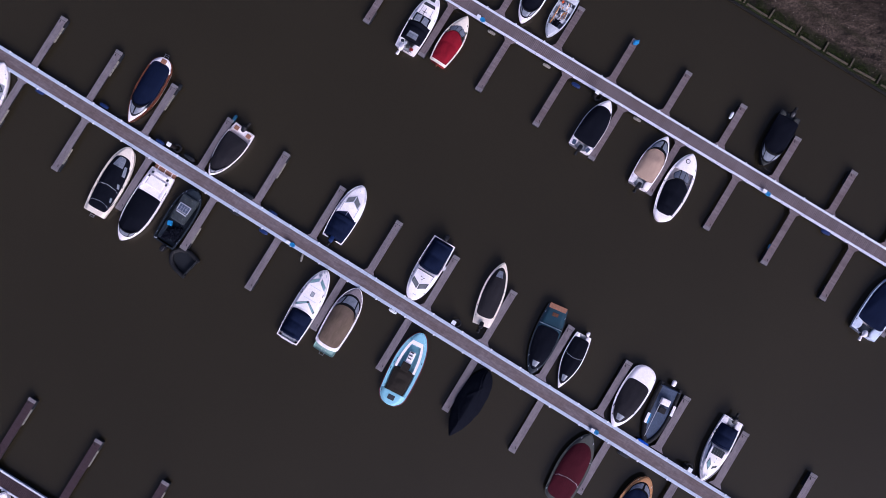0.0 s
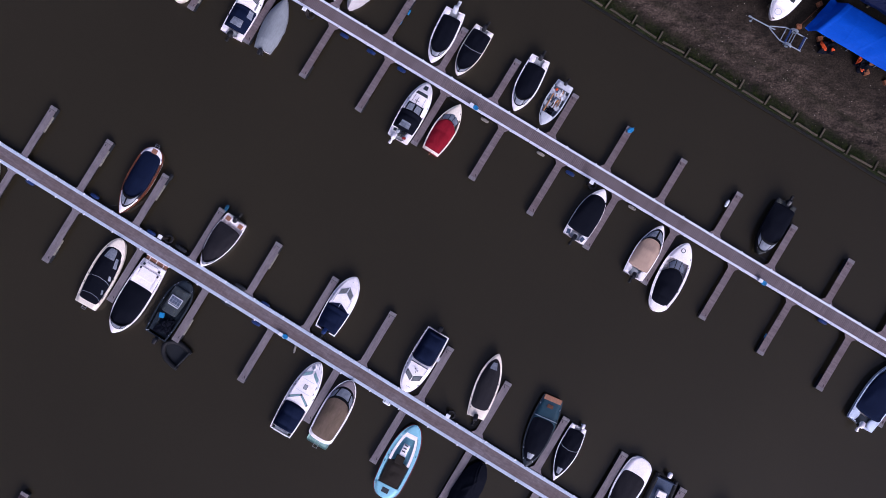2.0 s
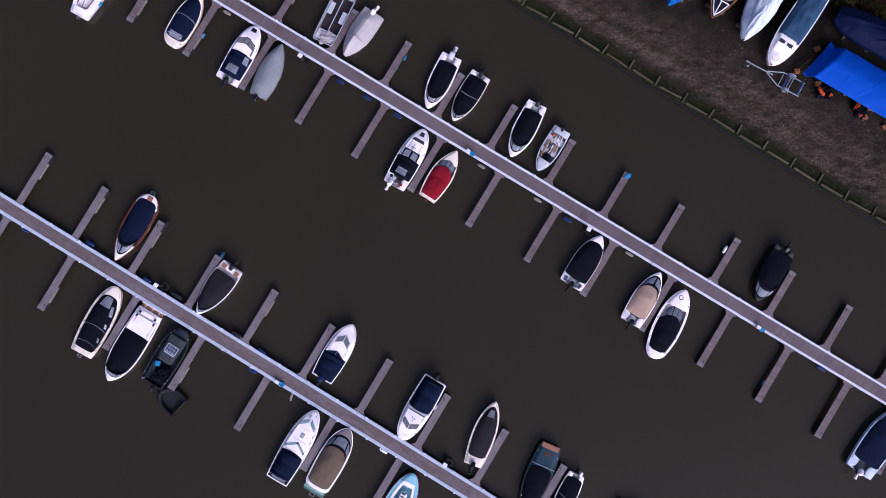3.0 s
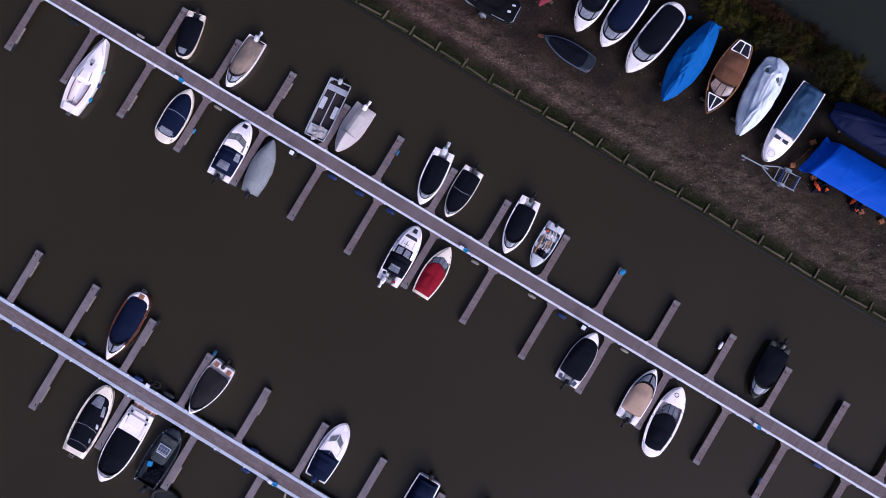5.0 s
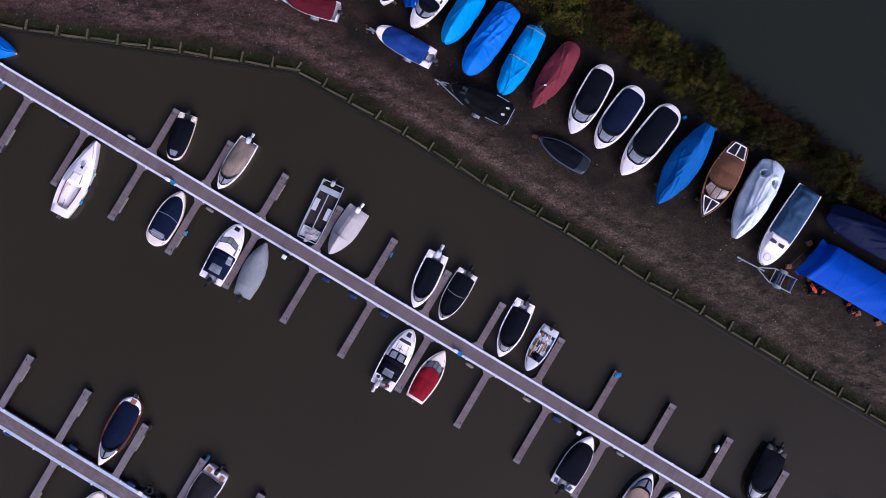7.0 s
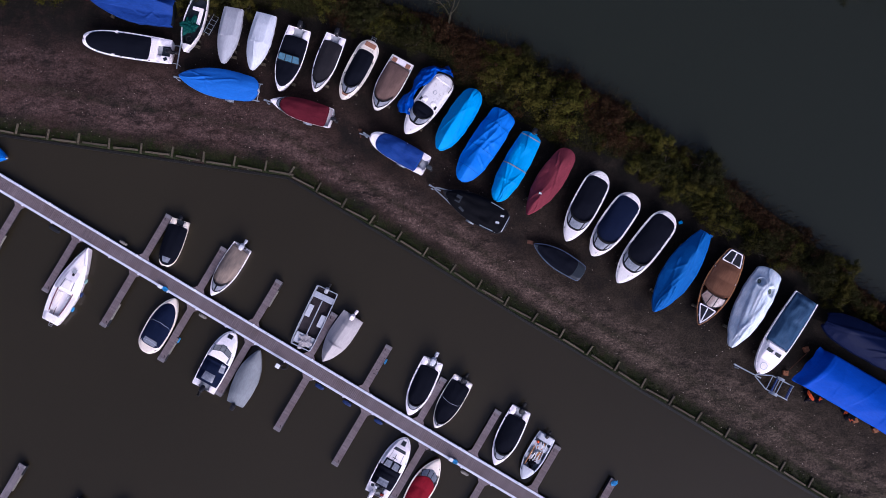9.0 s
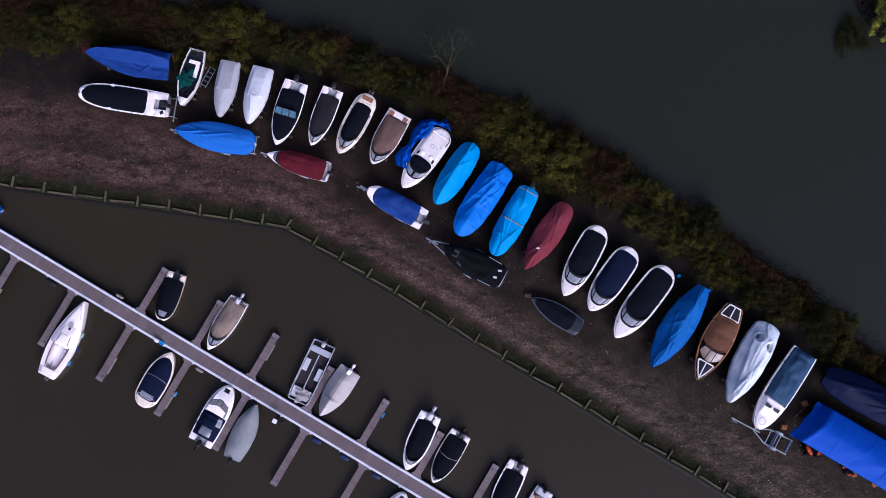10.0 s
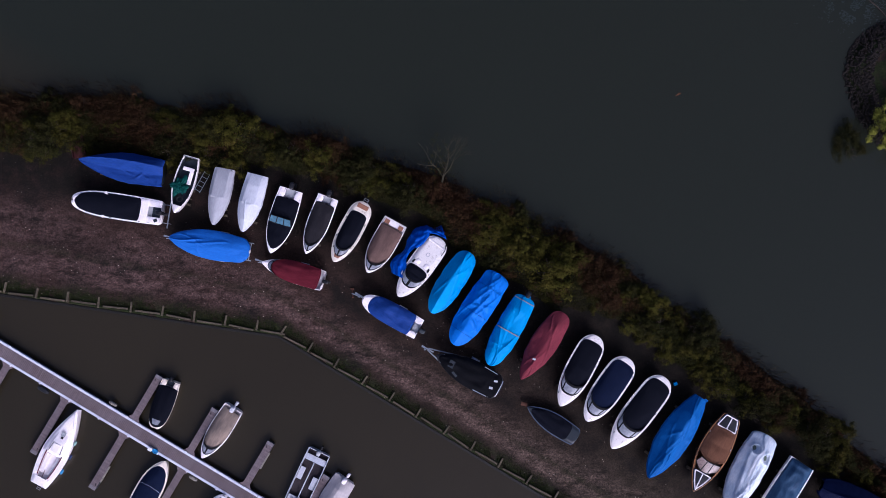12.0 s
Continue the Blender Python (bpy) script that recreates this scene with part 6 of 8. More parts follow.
for u, y, m in ((0.11, 0.3, PALEGREY), (0.13, -0.15, BLACK), (0.08, 0.0, OLIVE), (0.12, 0.6, DARK)):
    part("cockpit_gear", box((sh.x(u), y, 0.55), (0.28, 0.3, 0.25), 20, 0.05), m, root)
part("red_can", box((sh.x(0.06), -0.45, 0.66), (0.2, 0.3, 0.3), 10, 0.03), RED_PAINT, root, "small red fuel can")
rail_part(sh, root, 0.86)
root, sh = launch(0.28, 20.25, 57.0, 4.74, 1.96, "cream and red launch under a bright red cover", hull=RED_HULL, rim=CREAM, rim_width=0.11, deck=CREAM, cover=RED, cover_span=(0.045, 0.66), foredeck=0.74, stern_round=0.15, sterndeck=0.05, stern_material=CREAM, screen=0.76, panes=3, screen_depth=0.7, transom=0.74, widest=0.45, bow=2.0, blunt=0.85, seed=25, screen_span=0.9, ridge=0.9)
part("rudder", box((sh.x(-0.015), 0, 0.4), (0.3, 0.06, 0.6), 0, 0.02), VARNISH, root)
root, sh = launch(12.20, 13.00, 57.0, 4.82, 2.12, "white-tipped boat under a tight black cover", cover=INK, rim_width=0.05, cover_span=(0.13, 0.86), bow_round=0.5, foredeck=0.86, sterndeck=0.0, engine=BLACK, transom=0.92, widest=0.42, bow=2.2, blunt=0.75, cover_inset=0.012, seed=26, ridge=0.8)
for s in (1, -1):
    hatch(root, sh.x(0.06), s * 0.66, sh.rim(0.06) + 0.05, 0.4, 0.3, SLATE, "blue-grey stern pad", "stern_pad", rz=s * 14, thick=0.06)
launch(17.04, 9.90, 58.5, 4.86, 2.00, "white day boat under a beige cover", cover=BEIGE, rim_width=0.07, cover_span=(0.15, 0.70), foredeck=0.8, screen=0.83, panes=2, screen_depth=0.8, engine=BLACK, transom=0.88, widest=0.42, bow=2.1, blunt=0.8, seed=27, ridge=0.9)
root, sh = launch(18.97, 7.71, 63.0, 6.28, 2.33, "white launch with broad white rim and black cover", rim_width=0.19, cover=INK, cover_span=(0.10, 0.62), foredeck=0.74, sterndeck=0.13, screen=0.75, panes=3, screen_depth=0.85, rounded=0.1, transom=0.52, widest=0.45, bow=2.5, blunt=0.68, seed=28, cover_inset=0.21, screen_span=0.75)
part("anchor_ring", tube([(sh.x(0.88) + 0.17 * math.cos(a), 0.1 + 0.17 * math.sin(a), sh.rim(0.88) + 0.1) for a in (2 * math.pi * k / 12 for k in range(13))], 0.03, 5), RUBBER, root)
launch(36.07, -1.89, 54.1, 6.34, 2.55, "pale blue-white motorboat under a navy cover", hull=PALEBLUE, cover=NAVY, wrinkle=0.06, rim_width=0.1, cover_span=(0.14, 0.8), foredeck=0.78, screen=0.8, panes=2, engine=WHITE, transom=0.88, bow=2.2, blunt=0.75, seed=29)
launch(-20.17, 40.31, -110.1, 4.03, 1.66, "dark boat under a black cover with grey window", hull=CREAM, cover=INK, rim_width=0.05, cover_span=(0.12, 0.97), foredeck=0.93, screen=0.82, panes=1, screen_depth=0.4, screen_span=0.35, engine=BLACK, tilted=False, engine_scale=0.7, transom=0.86, widest=0.4, bow=2.8, blunt=0.5, nose=0.15, cover_inset=-0.02, seed=30)
launch(-15.68, 37.93, -123.3, 4.78, 1.79, "white-rimmed boat under a sand-brown cover", cover=SANDGREY, rim_width=0.065, cover_span=(0.05, 0.74), foredeck=0.8, screen=0.79, panes=2, screen_depth=0.62, engine=PALEGREY, transom=0.9, widest=0.4, bow=2.1, blunt=0.78, seed=31, ridge=1.0, rise=0.35)


def punt(x, y, heading, length, beam):
    """A flat aluminium work punt: straight sides, square ends, benches and a centre bar."""
    root, sh = start("work_punt", x, y, heading, length, beam, "open bare-aluminium work punt with benches", transom=0.97, widest=0.4, bow=3.0, blunt=0.4, nose=0.86, height=0.55)
    hull_part(sh, ALU, root)
    floor_part(sh, RUST_FLOOR, root, z=0.16, inset=0.05)
    bm = bmesh.new()
    for s in (1, -1):
        add_tube(bm, [(sh.x(u), s * sh.half(u), sh.rim(u) + 0.02) for u in sh.stations(0, 1, 10)], 0.045, 6)
    for u in (0.0, 1.0):
        add_tube(bm, [(sh.x(u), -sh.half(u), sh.rim(u) + 0.02), (sh.x(u), sh.half(u), sh.rim(u) + 0.02)], 0.045, 6)
    part("gunwale", bm, ALU, root)
    liner_part(sh, ALU, root, 0.03, 0.0, 1.0)
    part("bow_bench", box((sh.x(0.88), 0, 0.42), (0.9, beam * 0.86, 0.1), 0, 0.02), PALEGREY, root, "pale bow platform")
    part("stern_bench", box((sh.x(0.14), 0, 0.46), (0.5, beam * 0.92, 0.1), 0, 0.02), ALU, root)
    part("centre_bar", tube([(sh.x(0.2), 0.0, 0.5), (sh.x(0.8), 0.0, 0.5)], 0.05, 6), ALU, root)
    for s, u in ((1, 0.5), (-1, 0.42)):
        part("side_bench", box((sh.x(u), s * beam * 0.34, 0.44), (1.05, 0.42, 0.08), 0, 0.02), PALEGREY, root)
    part("coiled_sheet", crumple((sh.x(0.9), 0.1, 0.55), (1.1, 1.3, 0.4), 2), LILAC_GREY, root, "crumpled pale sheet")
    outboard(root, sh, GREY, 0.0, True, scale=0.9)


RUST_FLOOR = surface("dark_stained_floor", (0.035, 0.026, 0.028), 0.7, vary=0.4, large=2)
punt(-8.57, 33.89, -116.3, 5.19, 1.89)
wrapped(-6.58, 32.20, -125.0, 4.45, 2.02, LILAC_GREY, "boat under a ridged light grey sheet with white outboard", rise=0.26, ridge_height=0.52, transom=0.92, widest=0.4, bow=2.0, blunt=0.82, engine=WHITE, tilted=True, seed=32, wrinkle=0.006, tuck_count=0, plateau=0.3, break_at=0.6, ridge=0.35)
launch(0.16, 28.05, -115.6, 4.91, 1.92, "white-rimmed motorboat under a black cover", cover=INK, rim_width=0.13, cover_span=(0.13, 0.78), foredeck=0.76, screen=0.79, panes=3, screen_depth=0.36, engine=PALEGREY, engine_scale=1.2, transom=0.88, widest=0.43, bow=2.2, blunt=0.75, seed=33, screen_span=0.9)
launch(2.46, 26.73, -121.8, 4.57, 1.87, "dark boat with thin cream rim under a black cover", cover=INK, rim=CREAM, rim_width=0.055, cover_span=(0.08, 0.86), foredeck=0.84, screen=0.84, panes=2, screen_depth=0.45, engine=BLACK, transom=0.9, widest=0.4, bow=2.2, blunt=0.72, seam=(0.47,), seed=34, screen_span=0.85)
launch(7.20, 23.92, -117.3, 5.03, 1.94, "white-rimmed motorboat under a taut black cover", cover=INK, rim_width=0.11, cover_span=(0.14, 0.76), foredeck=0.84, screen=0.86, panes=3, screen_depth=0.5, screen_span=0.55, engine=BLACK, transom=0.83, widest=0.46, bow=2.1, blunt=0.78, seed=35)
root, sh = launch(9.34, 22.25, -122.0, 4.06, 1.59, "small open white fishing boat full of loose gear", kind="fishing_boat", hull=PALEGREY, rim=PALEGREY, rim_width=0.1, deck=PALEGREY, inside=PALESLATE, cover=None, foredeck=0.74, sterndeck=0.14, engine=BLACK, engine_scale=0.7, transom=0.9, widest=0.42, bow=2.3, blunt=0.7)
for u, sx, mt in ((0.27, 0.5, PALEGREY), (0.54, 0.42, PALEGREY)):
    part("thwart", box((sh.x(u), 0, 0.5), (sx, sh.half(u) * 1.8, 0.06), 0, 0.01), mt, root)
for k in range(7):
    part("pole", tube([(sh.x(0.3 + 0.02 * k), 0.42 - 0.09 * k, 0.55), (sh.x(0.5 + 0.02 * k), 0.5 - 0.12 * k, 0.57)], 0.03, 5), (PLASTIC_WHITE, TAN, STEEL, BLOCK, PLASTIC_WHITE, TIMBER, STEEL)[k], root)
part("oar", tube([(sh.x(0.3), -0.45, 0.6), (sh.x(0.72), -0.42, 0.6)], 0.05, 6), TAN, root, "orange-brown wooden oar")
part("bucket", pod((sh.x(0.2), -0.4, 0.6), (0.22, 0.22, 0.3)), ORANGE, root, "orange bucket")
pick = random.Random(14)
for _ in range(20):
    u = pick.uniform(0.18, 0.72)
    part("loose_gear", box((sh.x(u), pick.uniform(-0.75, 0.75) * (sh.half(u) - 0.15), 0.52 + pick.uniform(0, 0.08)), (pick.uniform(0.12, 0.5), pick.uniform(0.05, 0.16), 0.05), pick.uniform(-25, 35), 0.012), pick.choice((PLASTIC_WHITE, PLASTIC_WHITE, PALEGREY, TAN, SLATE, CREAM)), root)
part("dark_net", crumple((sh.x(0.62), 0.05, 0.45), (1.0, 0.8, 0.5), 5), INK, root, "heap of dark net")
launch(27.45, 11.71, -120.6, 4.98, 1.92, "black boat under a black cover with grey window", hull=BLACK, rim=BLACK, rim_width=0.06, deck=OLIVE, cover=INK, cover_span=(0.08, 0.74), foredeck=0.82, screen=0.84, panes=3, screen_depth=0.75, engine=BLACK, transom=0.9, widest=0.42, bow=2.2, blunt=0.72, seed=36, cover_inset=-0.02)


def yacht(x, y, heading, length, beam):
    """A small white sailing yacht without its mast: coachroof, hatch, cockpit with red-edged side benches."""
    root, sh = start("sailing_yacht", x, y, heading, length, beam, "white sailing yacht hull with open cockpit and bow rail", transom=0.62, widest=0.42, bow=1.7, blunt=1.0, height=0.75)
    hull_part(sh, WHITE, root)
    gunwale_part(sh, WHITE, root, 0.08)
    deck_part(sh, 0.40, 0.99, WHITE, root, "foredeck", inset=0.04)
    deck_part(sh, 0.012, 0.10, WHITE, root, "stern_deck", inset=0.04)
    for s in (1, -1):
        rows = [[(sh.x(u), s * (sh.half(u) - k), sh.rim(u) + 0.02) for k in (0.04, 0.3, 0.46)] for u in sh.stations(0.09, 0.42, 8)]
        part("side_deck", sheet(rows, -0.03), WHITE, root)
        part("coaming", tube([(sh.x(u), s * (sh.half(u) - 0.42), sh.rim(u) + 0.1) for u in sh.stations(0.12, 0.42, 6)], 0.04, 6), MAROON_HULL, root, "maroon cockpit coaming")
        hatch(root, sh.x(0.5), s * 0.46, sh.rim(0.5) + 0.27, 0.8, 0.05, DARKGLASS, "long dark cabin window", "cabin_window", rz=-s * 6)
    floor_part(sh, WHITE, root, z=0.45, inset=0.3, u0=0.08, u1=0.45)
    for s in (1, -1):
        part("cockpit_bench", box((sh.x(0.26), s * 0.42, 0.55), (1.6, 0.35, 0.12), s * 3, 0.03), WHITE, root)
    cabin_part(sh, 0.42, 0.72, WHITE, root, 0.6, 0.26, front=0.5, name="coachroof")
    hatch(root, sh.x(0.68), 0, sh.rim(0.68) + 0.24, 0.34, 0.36, GREY, "grey fore hatch")
    hatch(root, sh.x(0.64), -0.05, sh.rim(0.64) + 0.3, 0.2, 0.2, RUBBER, "", "vent")
    hatch(root, sh.x(0.5), 0, sh.rim(0.5) + 0.34, 0.7, 0.6, WHITE, "", "sliding_hatch", thick=0.05)
    rail_part(sh, root, 0.8)
    part("tiller", tube([(sh.x(0.06), 0, 0.8), (sh.x(0.2), 0.04, 0.86)], 0.025), VARNISH, root)
    ladder_part(root, sh, 0.25, 0.3, -0.2)
    for u, m in ((0.62, PLASTIC_GREEN), (0.45, PLASTIC_NAVY), (0.25, PLASTIC_BLUE)):
        hung_fender(root, sh, u, -1, m, 0.2)


yacht(-28.70, 37.04, 61.4, 6.88, 2.21)
launch(-21.28, 33.56, 59.1, 5.08, 2.12, "cream launch under a navy cover", hull=CREAM, rim=CREAM, rim_width=0.2, deck=CREAM, cover=NAVY, cover_span=(0.13, 0.9), foredeck=0.86, sterndeck=0.17, rounded=0.2, transom=0.84, widest=0.45, bow=2.2, blunt=0.74, seam=(0.55, 0.2), seed=38, cover_inset=0.10, windows=((0.02, 0.15, -0.7, 0.7),), bow_round=0.7)
root, sh = launch(-16.48, 30.61, 60.5, 5.32, 2.16, "white cabin boat with navy cover and grey windows", kind="cabin_cruiser", cover=NAVY, cover_span=(0.1, 0.52), foredeck=0.5, rim_width=0.09, engine=BLACK, tilted=True, transom=0.92, widest=0.42, bow=2.5, blunt=0.6, square=0.5, rise=0.46, seed=39, windows=((0.14, 0.44, -0.55, 0.5), (0.62, 0.95, -0.95, -0.55)))
cab = (0.5, 0.97, 0.88, 0.32, 0.4, 0.05)
cabin_part(sh, cab[0], cab[1], WHITE, root, cab[2], cab[3], front=cab[4])
for s in (1, -1):
    cabin_patch(sh, cab, ((0.655, s * 0.28), (0.625, s * 0.8), (0.70, s * 0.84), (0.745, s * 0.28)), GREYGLASS, root, "windscreen_pane", "grey windscreen pane", DARK)
cabin_patch(sh, cab, ((0.665, -0.22), (0.665, 0.22), (0.755, 0.22), (0.755, -0.22)), GREYGLASS, root, "windscreen_pane", "grey windscreen pane", DARK)
cabin_patch(sh, cab, ((0.885, -0.36), (0.885, 0.36), (0.945, 0.5), (0.945, -0.5)), BLACK, root, "fore_hatch", "dark round-cornered foredeck hatch", PALEGREY)
cabin_patch(sh, cab, ((0.53, -0.93), (0.53, -0.8), (0.66, -0.86), (0.66, -0.93)), GREYGLASS, root, "side_window", "grey side window", GREY)
wrapped(-14.13, 29.17, 64.4, 4.86, 1.97, SMOKE, "boat under a smooth smoke-grey sheet", rise=0.4, transom=0.7, widest=0.45, bow=1.9, blunt=0.9, engine=BLACK, tilted=False, seed=41, wrinkle=0.012, tuck_count=0)
root, sh = rib(-36.22, 45.69, 142.0, 2.56, 1.94, "small red dinghy beside the walkway", RED_HULL, SLATE, kind="dinghy")
wrapped(-36.73, 48.51, -16.4, 5.79, 2.41, BLUE, "boat under a bright blue sheet at the walkway", rise=0.4, transom=0.7, widest=0.45, bow=1.9, blunt=0.85, seed=43)
launch(-38.03, -20.17, 62.8, 5.85, 2.10, "white day boat at the dark walkway", rim_width=0.2, cover=NAVY, cover_span=(0.1, 0.7), foredeck=0.72, screen=0.74, transom=0.84, bow=2.3, blunt=0.68)

# ---- boats ashore ----
def ashore(x, y, heading, length, beam, label, stand="cradle", **kw):
    (trailer if stand == "trailer" else cradle)(x, y, heading, length, beam)
    return launch(x, y, heading, length, beam, label, z=ASHORE, **kw)


def wrapped_ashore(x, y, heading, length, beam, tarp, label, stand="cradle", **kw):
    (trailer if stand == "trailer" else cradle)(x, y, heading, length, beam)
    return wrapped(x, y, heading, length, beam, tarp, label, z=ASHORE, **kw)


wrapped_ashore(-22.93, 59.76, 169.8, 6.85, 2.45, COBALT, "boat under a cobalt blue sheet by the bushes", rise=0.03, ridge_height=1.45, keel=-0.4, ridge=0.1, transom=0.86, widest=0.4, bow=1.8, blunt=0.9, seed=51, wrinkle=0.06, tuck_count=6, hull=DARK, drape=0.45)
root, sh = ashore(-23.39, 56.56, 170.0, 7.26, 2.08, "long white tender ashore under black covers", rim_width=0.1, cover=INK, cover_span=(0.23, 0.965), foredeck=0.96, sterndeck=0.0, engine=BLACK, tilted=True, transom=0.92, widest=0.45, bow=2.9, blunt=0.5, nose=0.12, seed=52, rise=0.2, cover_inset=0.1)
part("stern_moulding", box((sh.x(0.185), 0, sh.rim(0) + 0.02), (0.62, 1.8, 0.22), 0, 0.08), WHITE, root, "white moulded stern bench")
for s in (1, -1):
    part("stern_wing", box((sh.x(0.05), s * 0.66, sh.rim(0)), (0.75, 0.5, 0.2), 0, 0.06), WHITE, root)
part("engine_well", box((sh.x(0.05), 0, sh.rim(0) - 0.16), (0.7, 0.9, 0.06), 0, 0.01), DARK, root)
hatch(root, sh.x(0.04), 0.66, sh.rim(0) + 0.11, 0.3, 0.26, DARK, "", "locker_lid", rz=30)
part("cover_gap", box((sh.x(0.63), sh.half(0.6) * -0.85, sh.rim(0.6) + 0.08), (0.25, 0.4, 0.04), 25, 0.02), WHITE, root)
part("cover_gap", box((sh.x(0.63), sh.half(0.6) * 0.85, sh.rim(0.6) + 0.08), (0.25, 0.4, 0.04), -25, 0.02), WHITE, root)
board = thing("trailer_light_board", -19.35, 55.85, 0.2, 80, "thin galvanised light board on two arms behind a boat", "light board")
part("board", box((0, 0, 0.75), (2.3, 0.07, 0.12), 0, 0.015), GALV, board)
for k in (-0.75, 0.75):
    part("arm", tube([(k, 0, 0.74), (k, 0.75, 0.6)], 0.03), GALV, board)
    part("leg", tube([(k, 0, 0.0), (k, 0, 0.72)], 0.03), GALV, board)
wrapped_ashore(-15.88, 53.31, 168.3, 6.57, 2.40, FADEDBLUE, "boat on its trailer under a bright blue sheet", stand="trailer", rise=0.36, transom=0.7, rounded=0.1, widest=0.45, bow=2.0, blunt=0.75, seed=53, wrinkle=0.065, tuck_count=5)
root, sh = ashore(-17.95, 58.19, -107.4, 4.78, 1.71, "open white dinghy ashore with a green sheet inside", kind="sailing_dinghy", rim_width=0.1, cover=None, foredeck=0.86, inside=DARK, hull=WHITE_WORN, transom=0.7, widest=0.45, bow=2.0, blunt=0.85)
part("side_seat", box((sh.x(0.36), 0.32, 0.45), (1.1, 0.3, 0.2), 0, 0.05), WHITE, root, "white curved bench")
part("side_seat", box((sh.x(0.22), 0.0, 0.45), (0.3, 0.9, 0.2), 0, 0.05), WHITE, root)
part("green_sheet", crumple((sh.x(0.53), -0.25, 0.66), (1.6, 1.3, 0.6), 8), GREENSHEET, root, "crumpled green sheet")
part("coiled_rope", tube([(sh.x(0.75) + 0.22 * math.cos(a), 0.22 * math.sin(a), 0.5) for a in (2 * math.pi * k / 12 for k in range(13))], 0.05), RUBBER, root)
part("stern_frame", tube([(sh.x(0.02), -0.6, 0.9), (sh.x(0.02), 0.6, 0.9)], 0.03), STEEL, root)
wrapped_ashore(-15.06, 57.18, -102.0, 4.66, 1.75, PEWTER, "small boat under a pale pewter sheet", rise=0.3, transom=0.88, widest=0.4, bow=2.0, blunt=0.8, seed=54, ridge=0.3, wrinkle=0.006, plateau=0.62, break_at=0.52, tuck_count=0)
wrapped_ashore(-12.56, 56.60, -105.8, 4.77, 1.89, SILVER, "small boat under a silver sheet with folds", rise=0.34, ridge_height=0.12, transom=0.88, widest=0.42, bow=2.0, blunt=0.8, seed=55, ridge=0.3, wrinkle=0.012, plateau=0.55, break_at=0.52, tuck_count=1)
root, sh = ashore(-10.05, 55.08, -108.6, 5.42, 2.12, "white-edged bowrider ashore under black covers with blue windscreen", rim_width=0.06, cover=INK, cover_span=(0.14, 0.93), sweep=0.06, foredeck=0.92, screen=0.52, panes=3, glass=BLUEGLASS, screen_at=0.5, screen_lift=0.2, screen_span=0.95, engine=BLACK, tilted=False, transom=0.88, widest=0.42, bow=2.1, blunt=0.78, seed=56, rise=0.22, cover_inset=0.05)
ashore(-7.13, 54.70, -112.2, 4.94, 1.80, "white-edged boat ashore under a charcoal cover", rim_width=0.075, cover=CHARCOAL, cover_span=(0.12, 0.82), foredeck=0.8, screen=0.82, panes=2, screen_depth=0.45, engine=BLACK, tilted=False, transom=0.92, widest=0.42, bow=2.1, blunt=0.78, seed=57, ridge=1.0)
ashore(-4.51, 54.09, -118.8, 5.41, 1.93, "cream launch ashore with teak decks and black cover", hull=CREAM_WORN, rim=CREAM_WORN, rim_width=0.2, deck=CREAM_WORN, cover=INK, cover_span=(0.17, 0.76), foredeck=0.78, sterndeck=0.17, fore_panel=TEAK, stern_seat=TEAK, screen=0.79, panes=2, rounded=0.16, transom=0.82, widest=0.45, bow=2.4, blunt=0.66, seed=58, cover_inset=0.2, ladder=True)
ashore(-1.94, 52.84, -120.0, 4.73, 2.07, "white boat ashore under a mocha cover", hull=WHITE_WORN, rim_width=0.06, cover=MOCHA, cover_span=(0.12, 0.8), foredeck=0.85, screen=0.86, panes=2, screen_depth=0.62, stern_pads=TEAK, transom=0.94, widest=0.42, bow=2.2, blunt=0.72, seed=59, ridge=1.1, rise=0.4)
root, sh = ashore(1.09, 51.12, -127.4, 5.81, 2.11, "white speedboat ashore, half uncovered, blue sheet bunched at its stern", hull=WHITE_WORN, rim_width=0.14, cover=INK, cover_span=(0.5, 0.68), foredeck=0.76, sterndeck=0.12, inside=PALEGREY, floor_z=0.24, screen=0.72, panes=2, rounded=0.14, transom=0.86, widest=0.42, bow=2.4, blunt=0.66, seed=60, rise=0.2)
part("rear_bench", box((sh.x(0.15), 0, 0.5), (0.55, 1.5, 0.24), 0, 0.08), WHITE, root)
part("bench_back", box((sh.x(0.1), 0, 0.62), (0.14, 1.55, 0.2), 0, 0.05), WHITE, root)
for s in (1, -1):
    part("side_bench", box((sh.x(0.29), s * 0.68, 0.48), (1.35, 0.3, 0.2), s * 1.5, 0.06), WHITE, root)
    part("helm_seat", pod((sh.x(0.44), s * 0.4, 0.55), (0.5, 0.48, 0.42)), WHITE, root)
    part("speaker", box((sh.x(0.47), s * 0.72, 0.66), (0.32, 0.16, 0.1), 8 * s, 0.02), BLACK, root)
part("table", pod((sh.x(0.29), -0.05, 0.62), (0.5, 0.45, 0.12)), WHITE, root, "small white table")
part("table_ring", tube([(sh.x(0.29) + 0.16 * math.cos(a), -0.05 + 0.14 * math.sin(a), 0.69) for a in (2 * math.pi * k / 12 for k in range(13))], 0.022, 5), GREY, root)
pick = random.Random(3)
for _ in range(7):
    part("leaf_litter", box((sh.x(pick.uniform(0.16, 0.42)), pick.uniform(-0.6, 0.6), 0.64), (pick.uniform(0.06, 0.16), 0.06, 0.02), pick.uniform(0, 180), 0.01), RUST, root)
